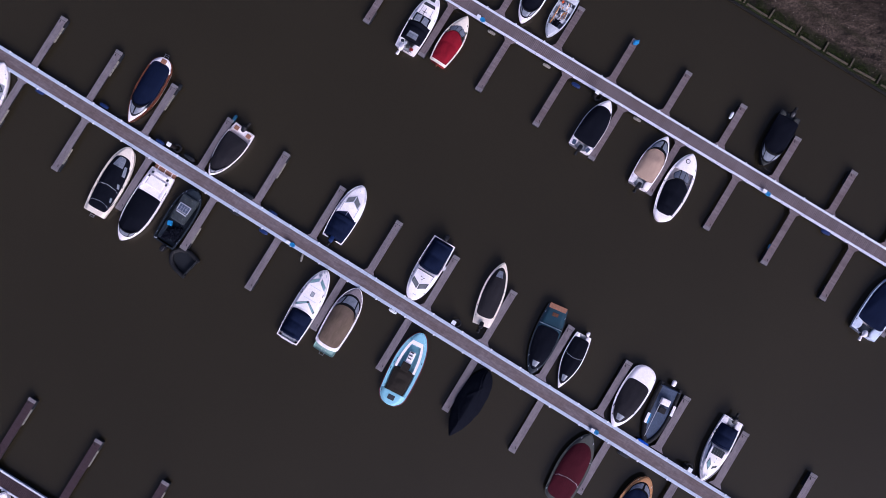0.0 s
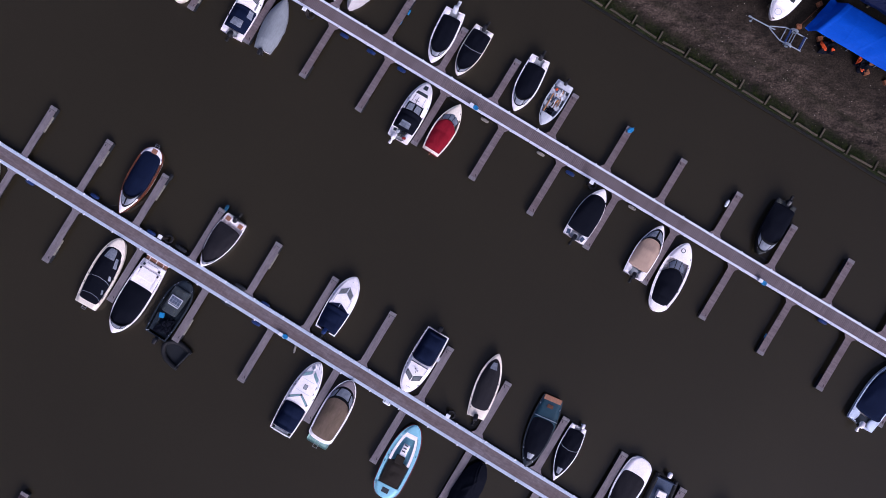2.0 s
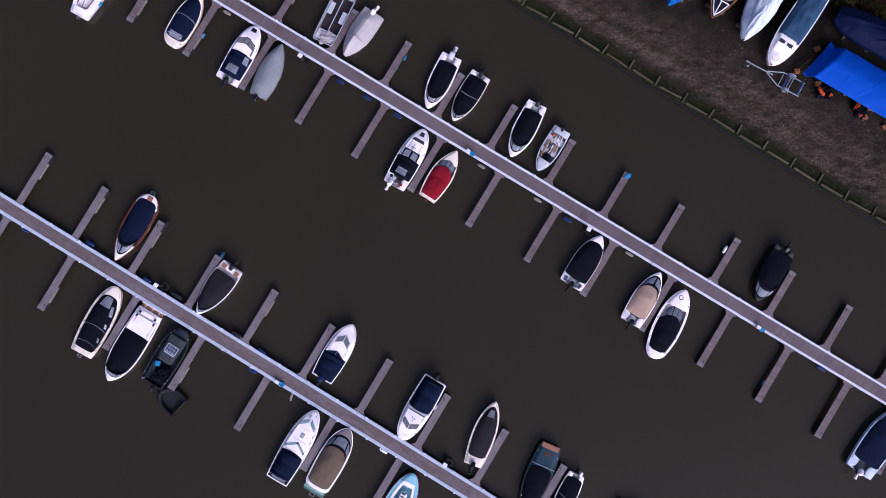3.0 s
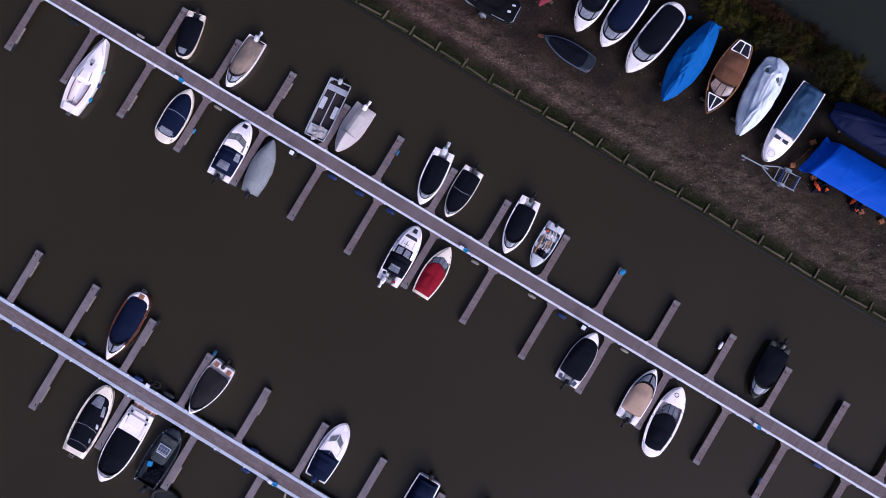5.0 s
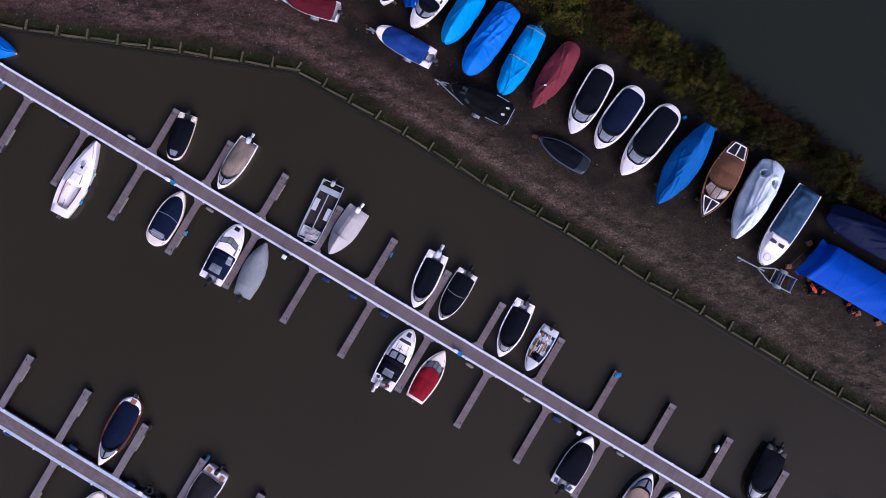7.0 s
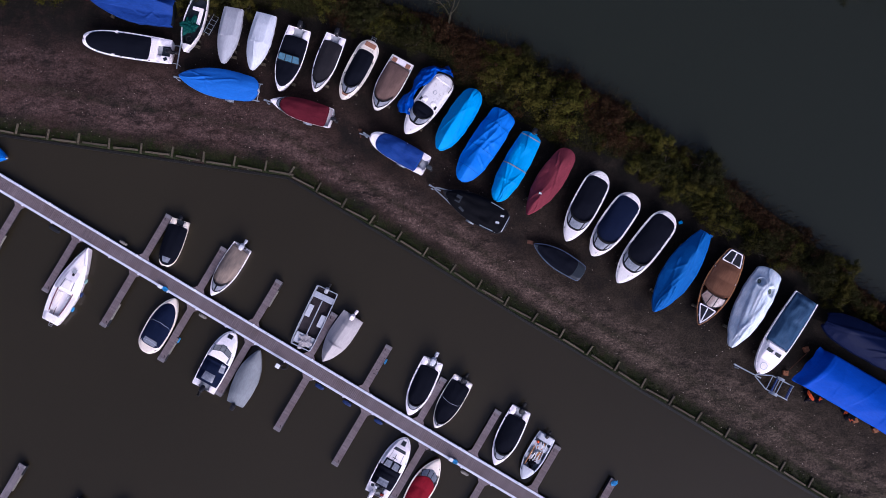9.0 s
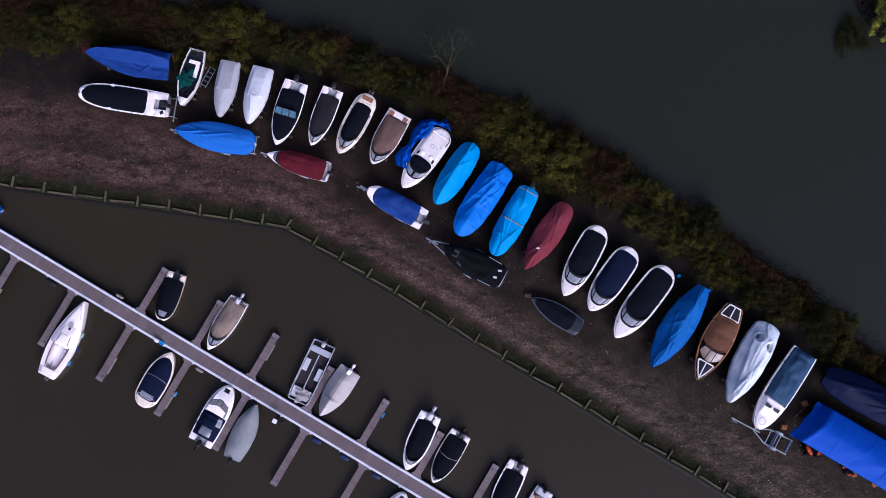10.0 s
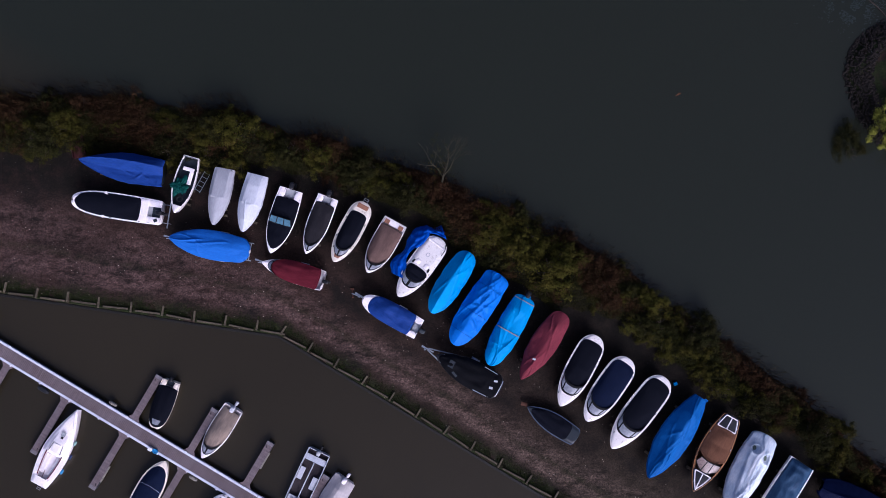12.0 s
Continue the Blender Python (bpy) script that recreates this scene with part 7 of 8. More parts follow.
part("stern_rail", tube([(sh.x(0.2), 0.86, 0.82), (sh.x(0.1), 0.84, 0.84), (sh.x(0.03), 0.62, 0.84)], 0.03), RUBBER, root)
root, sh = ashore(-9.18, 50.99, 161.7, 5.16, 1.75, "white boat on its trailer under a wine-red cover", stand="trailer", rim_width=0.06, wrinkle=0.06, cover=WINE, cover_span=(0.06, 0.8), foredeck=0.8, screen=0.81, panes=3, screen_depth=0.3, engine=BLACK, tilted=False, engine_scale=0.8, transom=0.9, widest=0.42, bow=2.0, blunt=0.85, seed=61, cover_inset=-0.02, ridge=1.0)
root, sh = ashore(-1.29, 47.43, 149.8, 5.20, 1.79, "white boat on its trailer under a cobalt cover", stand="trailer", rim_width=0.08, cover=COBALT, wrinkle=0.09, cover_span=(0.12, 0.88), foredeck=0.84, engine=SLATE_DARK, tilted=False, engine_scale=0.9, transom=0.92, widest=0.42, bow=2.8, blunt=0.5, seed=62, cover_inset=-0.02, ridge=1.1, rise=0.36)
wrapped_ashore(3.58, 49.86, -124.2, 5.79, 2.10, SKYBLUE, "boat under a sky-blue sheet with a long ridge", rise=0.2, ridge_height=0.6, keel=-0.12, ridge=0.2, transom=0.75, rounded=0.15, widest=0.45, bow=2.5, blunt=0.52, seed=63, wrinkle=0.06, tuck_count=4)
wrapped_ashore(5.62, 47.68, -124.7, 6.79, 2.47, BLUE, "large boat under a bright blue sheet pulled into creases", rise=0.36, ridge_height=0.22, ridge=0.3, transom=0.82, rounded=0.06, widest=0.45, bow=2.8, blunt=0.48, strap_r=0.016, straps=(0.2, 0.55, 0.83), strap_material=MIDBLUE, seed=64, wrinkle=0.12, tuck_count=8, stars=((0.45, 0.05, 0.10, 6),))
wrapped_ashore(8.11, 45.89, -120.4, 6.27, 2.10, SKYBLUE, "boat under a sky-blue sheet tied with pale straps", rise=0.42, ridge=0.8, transom=0.78, rounded=0.05, widest=0.45, bow=2.7, blunt=0.5, seed=65, wrinkle=0.08, tuck_count=5, engine=BLACK, stars=((0.7, 0.0, 0.04, 4),), straps=(0.05, 0.5), strap_material=BEIGE, tails=1)
root, sh = wrapped_ashore(10.86, 44.61, -124.9, 6.35, 2.19, DUSTYRED, "boat under a dusty red sheet", rise=0.36, ridge_height=0.12, transom=0.6, rounded=0.08, widest=0.46, bow=1.9, blunt=0.85, seed=66, wrinkle=0.07, tuck_count=4, ridge=0.3, stars=((0.74, 0.0, 0.05, 4),))
part("sheet_tag", box((sh.x(0.7), -0.1, sh.rim(0.7) + 0.66), (0.14, 0.24, 0.02), 20), PALEGREY, root, "small pale tag on the sheet")
root, sh = launch(4.85, 42.62, 150.6, 5.90, 2.24, "black rigid inflatable on a galvanised trailer under a black cover", kind="covered_inflatable", z=ASHORE, hull=BLACK, rim=RUBBER, rim_width=0.18, deck=BLACK, cover=SOOT, wrinkle=0.12, cover_span=(0.03, 0.95), rounded=0.1, foredeck=0.9, transom=0.9, widest=0.42, bow=1.9, blunt=0.8, seed=67, cover_inset=0.0, rise=0.42, ridge=1.0)
turn = root.rotation_euler.z
trailer(root.location.x + 0.6 * math.cos(turn), root.location.y + 0.6 * math.sin(turn), math.degrees(turn), sh.length + 0.3, sh.beam * 1.05, 0.45, label="galvanised road trailer under a black inflatable")
hatch(root, sh.x(0.76), 0.0, sh.rim(0.76) + 0.5, 0.46, 0.6, DARKGLASS, "dark window in the cover", "cover_window", tilt=8)
hatch(root, sh.x(0.66), 0.62, sh.rim(0.66) + 0.36, 0.5, 0.2, DARKGLASS, "", "side_window", rz=-20, tilt=4)
for s in (1, -1):
    part("side_rail", tube([(sh.x(u), s * (sh.half(u) - 0.08), sh.rim(u) + 0.2) for u in (0.14, 0.24, 0.34)], 0.035, 6), GALV, root)
part("pale_step", box((sh.x(0.14), 0.2, sh.rim(0.1) + 0.4), (0.3, 0.18, 0.06), 15, 0.02), PALEGREY, root)
part("pale_step", box((sh.x(0.12), -0.45, sh.rim(0.1) + 0.34), (0.3, 0.16, 0.06), 15, 0.02), PALEGREY, root)
part("grab_rail", tube([(sh.x(0.03), 0.7 * math.cos(a), sh.rim(0) + 0.1 + 0.3 * math.sin(a)) for a in (math.pi * k / 8 for k in range(9))], 0.03), ALU, root)
ashore(13.72, 42.57, -119.6, 6.36, 2.23, "white launch ashore with broad rim and black cover", hull=WHITE_WORN, rim_width=0.15, cover=INK, cover_span=(0.085, 0.67), screen_depth=0.72, foredeck=0.74, sterndeck=0.14, screen=0.755, panes=3, rounded=0.2, transom=0.86, widest=0.46, bow=2.3, blunt=0.72, seed=68, screen_span=0.92, cover_inset=0.115, stern_round=0.36)
ashore(16.01, 41.03, -126.5, 6.08, 2.33, "white launch ashore with broad rim and navy cover", hull=WHITE_WORN, rim_width=0.17, cover=NAVY, cover_span=(0.075, 0.73), screen_depth=0.72, foredeck=0.78, sterndeck=0.14, screen=0.79, panes=3, rounded=0.2, transom=0.86, widest=0.46, bow=2.4, blunt=0.66, seed=69, screen_span=0.9, cover_inset=0.125, stern_round=0.36)
ashore(18.44, 39.12, -129.3, 7.12, 2.42, "large white launch ashore with broad rim and black cover", hull=WHITE_WORN, rim_width=0.19, cover=INK, cover_span=(0.06, 0.67), screen_depth=0.72, foredeck=0.7, sterndeck=0.12, screen=0.735, panes=3, rounded=0.18, transom=0.88, widest=0.48, bow=2.3, blunt=0.72, seed=70, screen_span=0.88, cover_inset=0.14, stern_round=0.38)
root, sh = launch(11.59, 38.35, 146.6, 4.75, 1.66, "low dark dinghy ashore under a charcoal cover", kind="dinghy", z=0.55, hull=DARK, rim=SLATE, rim_width=0.08, deck=DARK, cover=INK, wrinkle=0.06, cover_span=(0.16, 0.93), foredeck=0.9, transom=0.82, rounded=0.05, widest=0.42, bow=2.0, blunt=0.85, seed=71, rise=0.14, inside=DARK, cleat=False, height=0.4)
cradle(root.location.x, root.location.y, math.degrees(root.rotation_euler.z), 1.2, sh.beam * 0.6)
part("rusty_hitch", box((sh.x(1.06), 0, 0.0), (0.5, 0.3, 0.1), 20, 0.03), RUST, root)
wrapped_ashore(21.26, 37.12, -125.2, 7.68, 2.60, MIDBLUE, "boat under a mid-blue sheet with a stiff ridge", rise=0.24, ridge_height=0.5, ridge=0.3, keel=-0.1, transom=0.35, widest=0.5, bow=1.9, blunt=0.8, seed=72, wrinkle=0.11, tuck_count=7, tails=1)
root, sh = ashore(24.31, 35.82, -119.8, 6.85, 2.44, "varnished wooden launch ashore under a brown cover", hull=VARNISH, rim=GOLDWOOD, rim_width=0.13, deck=BLACK, cover=BROWN, cover_span=(0.17, 0.62), foredeck=0.76, sterndeck=0.18, stern_material=BLACK, glass=AMBER, screen=0.735, panes=3, transom=0.5, rounded=0.03, widest=0.48, bow=1.9, blunt=0.85, seed=73, screen_span=0.95, screen_depth=0.95, rise=0.36, hoop=0.66, cover_inset=0.07, stern_round=0.2, bow_round=0.35, inside=VARNISH)
for us, deckname in (((0.765, 0.97), "bow_trim"), ((0.03, 0.18), "stern_trim")):
    bm = bmesh.new()
    for s in (1, -1):
        add_tube(bm, [(sh.x(u), s * max(sh.half(u) - 0.2, 0.02), sh.rim(u) + 0.07) for u in sh.stations(us[0], us[1], 6)], 0.055, 6)
    add_tube(bm, [(sh.x(us[0]), 0, sh.rim(us[0]) + 0.1), (sh.x(us[1]), 0, sh.rim(us[1]) + 0.1)], 0.055, 6)
    for u in us:
        w = max(sh.half(u) - 0.2, 0.02)
        add_tube(bm, [(sh.x(u), -w, sh.rim(u) + 0.08), (sh.x(u), w, sh.rim(u) + 0.08)], 0.055, 6)
    part(deckname, bm, WHITE, root, "white-painted deck trim")
wrapped_ashore(26.91, 34.12, -119.9, 7.12, 2.62, SILVERBLUE, "boat under a crinkled silver sheet", rise=0.5, ridge_height=0.3, ridge=0.3, transom=0.74, rounded=0.06, widest=0.4, bow=2.1, blunt=0.75, seed=75, wrinkle=0.05, pleats=9, hollows=((0.2, -0.45, 0.34), (0.24, 0.4, 0.42)))
root, sh = ashore(29.36, 31.88, -124.8, 7.28, 2.22, "white cabin boat ashore with faded navy sheet over its cockpit", kind="cabin_cruiser", rim_width=0.08, cover=NAVY_LIGHT, cover_span=(0.0, 0.64), foredeck=0.64, transom=0.92, widest=0.42, bow=2.6, blunt=0.55, square=0.6, rise=0.5, seed=76, wrinkle=0.10, cover_inset=0.1)
cabin_part(sh, 0.62, 0.86, WHITE, root, 0.74, 0.34, front=0.5)
for s in (1, -1):
    hatch(root, sh.x(0.72), s * 0.36, sh.rim(0.72) + 0.38, 0.3, 0.52, DARKGLASS, "dark cabin window", "cabin_window", tilt=10, rz=s * 6)
part("deck_ring", tube([(sh.x(0.9) + 0.28 * math.cos(a), 0.28 * math.sin(a), sh.rim(0.9) + 0.1) for a in (2 * math.pi * k / 14 for k in range(15))], 0.025, 5), PALEGREY, root)
wrapped_ashore(36.68, 30.95, 150.9, 8.85, 2.81, DEEPBLUE, "large boat under a dark blue sheet", rise=0.5, ridge_height=0.3, transom=0.8, widest=0.45, bow=2.6, blunt=0.5, nose=0.3, seed=77, wrinkle=0.05, hull=DARK, ridge=0.3)

# ---- empty trailer, tarpaulin shelter, odds and ends ----
trailer(28.88, 27.83, 151.3, 3.2, 1.45, 1.85, label="empty galvanised boat trailer standing on the gravel", bare=True)

CENTRE, SHELTER_ANGLE = Vector((35.57, 27.19)), -31.5


def shelter():
    """A long ridge of bright blue sheet stretched over a boat, its edges weighted with blocks and tyres."""
    root = thing("blue_sheet_shelter", CENTRE.x, CENTRE.y, 0.2, SHELTER_ANGLE, "long bright royal-blue sheet stretched over a boat ashore", "tarpaulin")
    rows, crease = [], facet_field(21, 9, 4)
    for i in range(105):
        x = -4.86 + 10.06 * i / 104
        row = []
        for j in range(29):
            k = -1 + 2 * j / 28
            z = 2.0 - 0.55 * abs(k) ** 1.6 - 0.15 * k + 0.03 * noise.noise((x * 0.9, k * 2, 5)) + 0.015 * noise.noise((x * 4, k * 5, 2)) + 0.07 * crease((x + 5.2) / 10.4, k) * (1 - k ** 4)
            for at, slope in ((-4.1, 0.1), (-2.6, -0.25), (-0.4, 0.3), (1.9, -0.15), (3.4, 0.4)):
                z += 0.03 * max(0.0, 1 - abs(x - at - slope * 2 * k) / 0.12)
            z -= 0.7 * max(0.0, 1 - (x + 4.86) / (0.5 + 0.12 * k))
            y = k * (1.75 + 0.03 * noise.noise((x * 0.8, k, 1))) - 0.2
            row.append((x + 0.545 + 0.465 * k - 0.05 * abs(k), y, z))
        if i == 0:
            rows.append([(p[0] - 0.42 - 0.0086 * j, p[1], 1.1 - 0.12 * math.sin(j * 0.56)) for j, p in enumerate(row)])
        rows.append(row)
    part("sheet", sheet(rows, -0.015), ROYAL, root, smooth=True)
    bm = bmesh.new()
    for s in (-3.3, -1.1, 1.6, 4.4):
        for q in (1, -1):
            add_tube(bm, [(s, q * 1.3, 0.0), (s, q * 1.3, 0.95)], 0.04)
        add_tube(bm, [(s, -1.3, 0.95), (s, 0, 1.6), (s, 1.3, 0.95)], 0.04)
    part("support_pole", bm, GALV, root)
    part("boat_beneath", add_pod(bmesh.new(), (0, 0, 0.75), (9.0, 2.4, 1.2), 0, 0, 16, 8), DARK, root, "dark hull under the sheet")


shelter()


def weight(x, y, heading):
    root = thing("wood_block", x, y, 0.2, heading, "brown wooden block weighting the blue sheet", "block", "wooden blocks")
    part("block", box((0, 0, 0.16), (0.42, 0.4, 0.3), 0, 0.03), BLOCK, root)
    part("eye_bolt", tube([(0, 0, 0.3), (0, 0.06, 0.4)], 0.03), RUST, root)


for p, q in (((-28.24, 13.90), (-27.04, 13.99)), ((-10.07, 3.27), (-9.59, 2.32)), ((0.37, 23.01), (1.53, 22.20)), ((26.40, 9.42), (27.05, 9.00)), ((-26.99, 39.97), (-27.65, 40.55)), ((18.24, 12.04), (18.56, 12.53)), ((11.43, -12.84), (11.77, -12.53))):
    mooring_line(p, q)

for px, py in ((30.02, 28.70), (31.79, 30.59), (31.75, 27.64), (32.51, 26.70), (35.55, 24.75), (37.19, 23.93)):
    weight(px, py, 15 + 40 * noise.noise((px, py, 0)))


def bundle(x, y, heading, seed):
    """A slumped black bundle with an orange strap sheet bunched on it, weighting the blue sheet."""
    root = thing("black_bundle", x, y, 0.2, heading, "slumped black bundle with bright orange straps", "bundle", "bundles under the blue sheet")
    part("bag", crumple((0, 0, 0.35), (1.7, 1.3, 0.75), seed), INK, root)
    part("strap", crumple((-0.52, 0.1, 0.62), (0.34, 1.0, 0.34), seed + 3), ORANGE, root, "bright orange strap sheet")
    part("knot", crumple((0.15, -0.5, 0.55), (0.4, 0.25, 0.25), seed + 5), ORANGE, root)
    part("block", box((0.45, 0.3, 0.72), (0.34, 0.3, 0.2), 20, 0.03), BLOCK, root, "brown wooden block")


bundle(32.30, 27.00, 20, 11)
bundle(35.16, 25.38, -35, 17)
for p, q in (((30.16, 28.84), (31.93, 30.49)),):
    d = Vector(q) - Vector(p)
    root = thing("tie_rope", p[0], p[1], 0.25, 0, "rope tying down the blue sheet", "rope")
    part("rope", tube([(0, 0, 0.25), (d.x * 0.5, d.y * 0.5, 0.3), (d.x, d.y, 0.35)], 0.025, 5), RUST, root)

def fallen_sheet(stops):
    """A bunched sheet that has slipped down along a boat's side and stern."""
    pts = [Vector(p) for p in stops]
    root = thing("fallen_sheet", pts[0].x, pts[0].y, 0.2, 0, "bunched bright blue sheet slipped off a boat", "tarpaulin")
    rows = []
    n = 40
    for i in range(n + 1):
        t = i / n * (len(pts) - 1)
        k = min(int(t), len(pts) - 2)
        p = pts[k].lerp(pts[k + 1], t - k) - pts[0]
        d = (pts[min(k + 2, len(pts) - 1)] - pts[max(k - 1, 0)]).normalized()
        out = Vector((-d.y, d.x))
        row = []
        for j in range(15):
            q = -0.55 + 1.35 * j / 14
            w = 0.75 + 0.35 * math.sin(i * 0.33)
            c = p + out * q * w + d * 0.12 * noise.noise((i * 0.4, j * 0.5, 1))
            z = 1.45 - 1.2 * max(0.0, q) ** 1.2 + 0.34 * noise.noise((i * 0.33, j * 0.42, 3)) + 0.12 * noise.noise((i * 0.9, j * 0.9, 8))
            row.append((c.x, c.y, max(z, 0.05)))
        rows.append(row)
    part("sheet", sheet(rows, -0.015), BLUEBUNCH, root, smooth=True)


BLUEBUNCH = fabric("creased_blue_tarpaulin", (0.008, 0.075, 0.42), rough=0.5, folds=0.8)
fallen_sheet(((-0.72, 50.49), (-0.32, 51.87), (0.62, 53.11), (1.85, 54.15), (3.14, 53.84)))

root = thing("blue_bucket", 21.82, 41.21, 0.15, 0, "small bright blue bucket on the ground", "bucket")
part("body", box((0, 0, 0.17), (0.3, 0.26, 0.34), 20, 0.05), SKYBLUE, root)

root = thing("folding_frame", -16.84, 58.56, 0.22, 60, "thin dark metal frame lying on the ground", "metal frame")
bm = tube([(-0.9, -0.25, 0.06), (0.9, -0.25, 0.06)], 0.03)
add_tube(bm, [(-0.9, 0.25, 0.06), (0.9, 0.25, 0.06)], 0.03)
for k in range(5):
    add_tube(bm, [(-0.8 + 0.4 * k, -0.25, 0.06), (-0.8 + 0.4 * k, 0.25, 0.06)], 0.025)
part("lattice", bm, GALV, root)

root = thing("red_trailer", -26.79, 61.57, 0.2, -80, "dark red steel trailer half under the bushes", "trailer")
part("bed", box((0, 0, 0.55), (1.7, 1.1, 0.16), 0, 0.03), DARKRED, root)
for s in (1, -1):
    part("side_board", box((0, s * 0.53, 0.72), (1.7, 0.06, 0.3), 0, 0.01), DARKRED, root)
    bm = bmesh.new()
    bmesh.ops.create_cone(bm, cap_ends=True, segments=16, radius1=0.3, radius2=0.3, depth=0.2, matrix=Matrix.Translation((0, s * 0.68, 0.3)) @ Matrix.Rotation(radians(90), 4, "X"))
    part("wheel", bm, RUBBER, root)

root = thing("hitch_jack", -4.45, 49.16, 0.2, 0, "rusty trailer hitch with jockey wheel", "hitch")
part("bar", tube([(-0.1, -0.05, 0.4), (0.9, -0.45, 0.45)], 0.045), GALV, root)
part("jack", tube([(-0.1, 0.3, 0.05), (0.0, -0.4, 0.5)], 0.06), RUST, root)
part("foot", pod((-0.1, 0.3, 0.1), (0.3, 0.2, 0.2)), RUST, root)

# ---- bushes along the spit ----
def shrub(kind, height, radius, leaves, material, seed, label, leaf_size=0.085, twigs=46, bare=False):
    """A multi-stemmed shrub: tapered stems and limbs, and an uneven crown of leaf sprays in clumps."""
    rng = random.Random(seed)
    root = thing(kind, 0, 0, 0, 0, label, "bush" if not bare else "tree", "bushes on the spit" if not bare else "")
    bm = bmesh.new()

    def limb(p, d, length, r, depth):
        q = p + d * length * 0.5 + Vector((rng.uniform(-0.1, 0.1), rng.uniform(-0.1, 0.1), 0)) * length
        e = q + (d + Vector((rng.uniform(-0.35, 0.35), rng.uniform(-0.35, 0.35), rng.uniform(-0.1, 0.2)))).normalized() * length * 0.5
        add_tube(bm, [p, q, e], r, 5 if depth < 1 or bare and depth < 2 else 3)
        if depth < (4 if bare else 2):
            for _ in range(rng.randint(2, 4 if bare else 3)):
                nd = (d + Vector((rng.uniform(-0.9, 0.9), rng.uniform(-0.9, 0.9), rng.uniform(-0.3, 0.4)))).normalized()
                limb(q.lerp(e, rng.uniform(0.2, 1.0)), nd, length * rng.uniform(0.5, 0.75), max(r * 0.55, 0.014), depth + 1)

    for _ in range(1 if bare else 4):
        a = rng.uniform(0, 6.28)
        d = Vector((0.5 * math.cos(a), 0.5 * math.sin(a), 1)).normalized() if not bare else Vector((0.0, 0.0, 1))
        limb(Vector((0.15 * math.cos(a), 0.15 * math.sin(a), -0.3)), d, height * (0.42 if bare else 0.5), 0.07 if not bare else 0.085, 0)
    part("trunk", bm, PALEBARK if bare else BARK, root, "bare grey-brown limbs" if bare else "")
    clumps = []
    while len(clumps) < twigs:
        a, r = rng.uniform(0, 6.28), radius * math.sqrt(rng.random())
        lob = 0.75 + 0.25 * math.sin(a * 3 + seed) + 0.15 * math.sin(a * 5 + 2 * seed)
        h = height * (0.98 - 0.6 * (r / radius) ** 2) * rng.uniform(0.5, 1.1)
        clumps.append((Vector((r * lob * math.cos(a), r * lob * math.sin(a), max(h, 0.3))), rng.uniform(0.14, 0.42) * radius * 0.6))
    verts, faces = [], []
    for _ in range(leaves):
        c, cr = clumps[rng.randrange(len(clumps))]
        away = Vector((rng.gauss(0, 0.5), rng.gauss(0, 0.5), rng.gauss(0, 0.42)))
        v = c + away * cr
        n1 = (away * 0.9 + Vector((rng.gauss(0, 0.4), rng.gauss(0, 0.4), 0.9))).normalized()
        t1 = n1.orthogonal().normalized()
        t1 = Matrix.Rotation(rng.uniform(0, 6.28), 3, n1) @ t1
        t2 = n1.cross(t1)
        size = leaf_size * rng.uniform(0.45, 1.3)
        b = len(verts)
        verts += [v - t1 * size, v + t2 * size * 0.5, v + t1 * size, v - t2 * size * 0.5]
        faces.append((b, b + 1, b + 2, b + 3))
    me = bpy.data.meshes.new("crown")
    me.from_pydata([tuple(v) for v in verts], [], faces)
    me.materials.append(material)
    crown = new("crown", me)
    crown.parent = root
    return root


MASTERS = [
    shrub("bush", 2.6, 2.3, 4600, LEAF_GREEN, 1, "olive-green bush in autumn leaf on the bank"),
    shrub("bush", 2.1, 2.1, 2900, LEAF_BROWN, 2, "rust-brown half-bare bush on the bank", 0.07),
    shrub("bush", 2.9, 2.4, 4600, LEAF_DARK, 3, "dark green bush on the bank"),
    shrub("bush", 2.4, 2.2, 3900, LEAF_GREEN, 4, "yellowish-green ragged bush on the bank", 0.075),
    shrub("bush", 1.6, 2.2, 2400, LEAF_BROWN, 5, "thin brown bush on the bank", 0.065),
]


def hedge_depth(x):
    """How much deeper the hedge grows behind the middle row of boats."""
    return 1.5 * min(1.0, max(0.0, (x - HEDGE_FROM) / 3)) * min(1.0, max(0.0, (HEDGE_TO - x) / 3)) - 1.7 * max(0.0, 1 - (abs(x + 5) / 9) ** 4)


def hedge_tone(x):
    """Greener behind the wooden launch, browner towards the end of the spit."""
    return 0.28 * min(1.0, max(0.0, (x - 17) / 3)) * min(1.0, max(0.0, (34 - x) / 3)) - 0.25 * min(1.0, max(0.0, (x - 33) / 3))


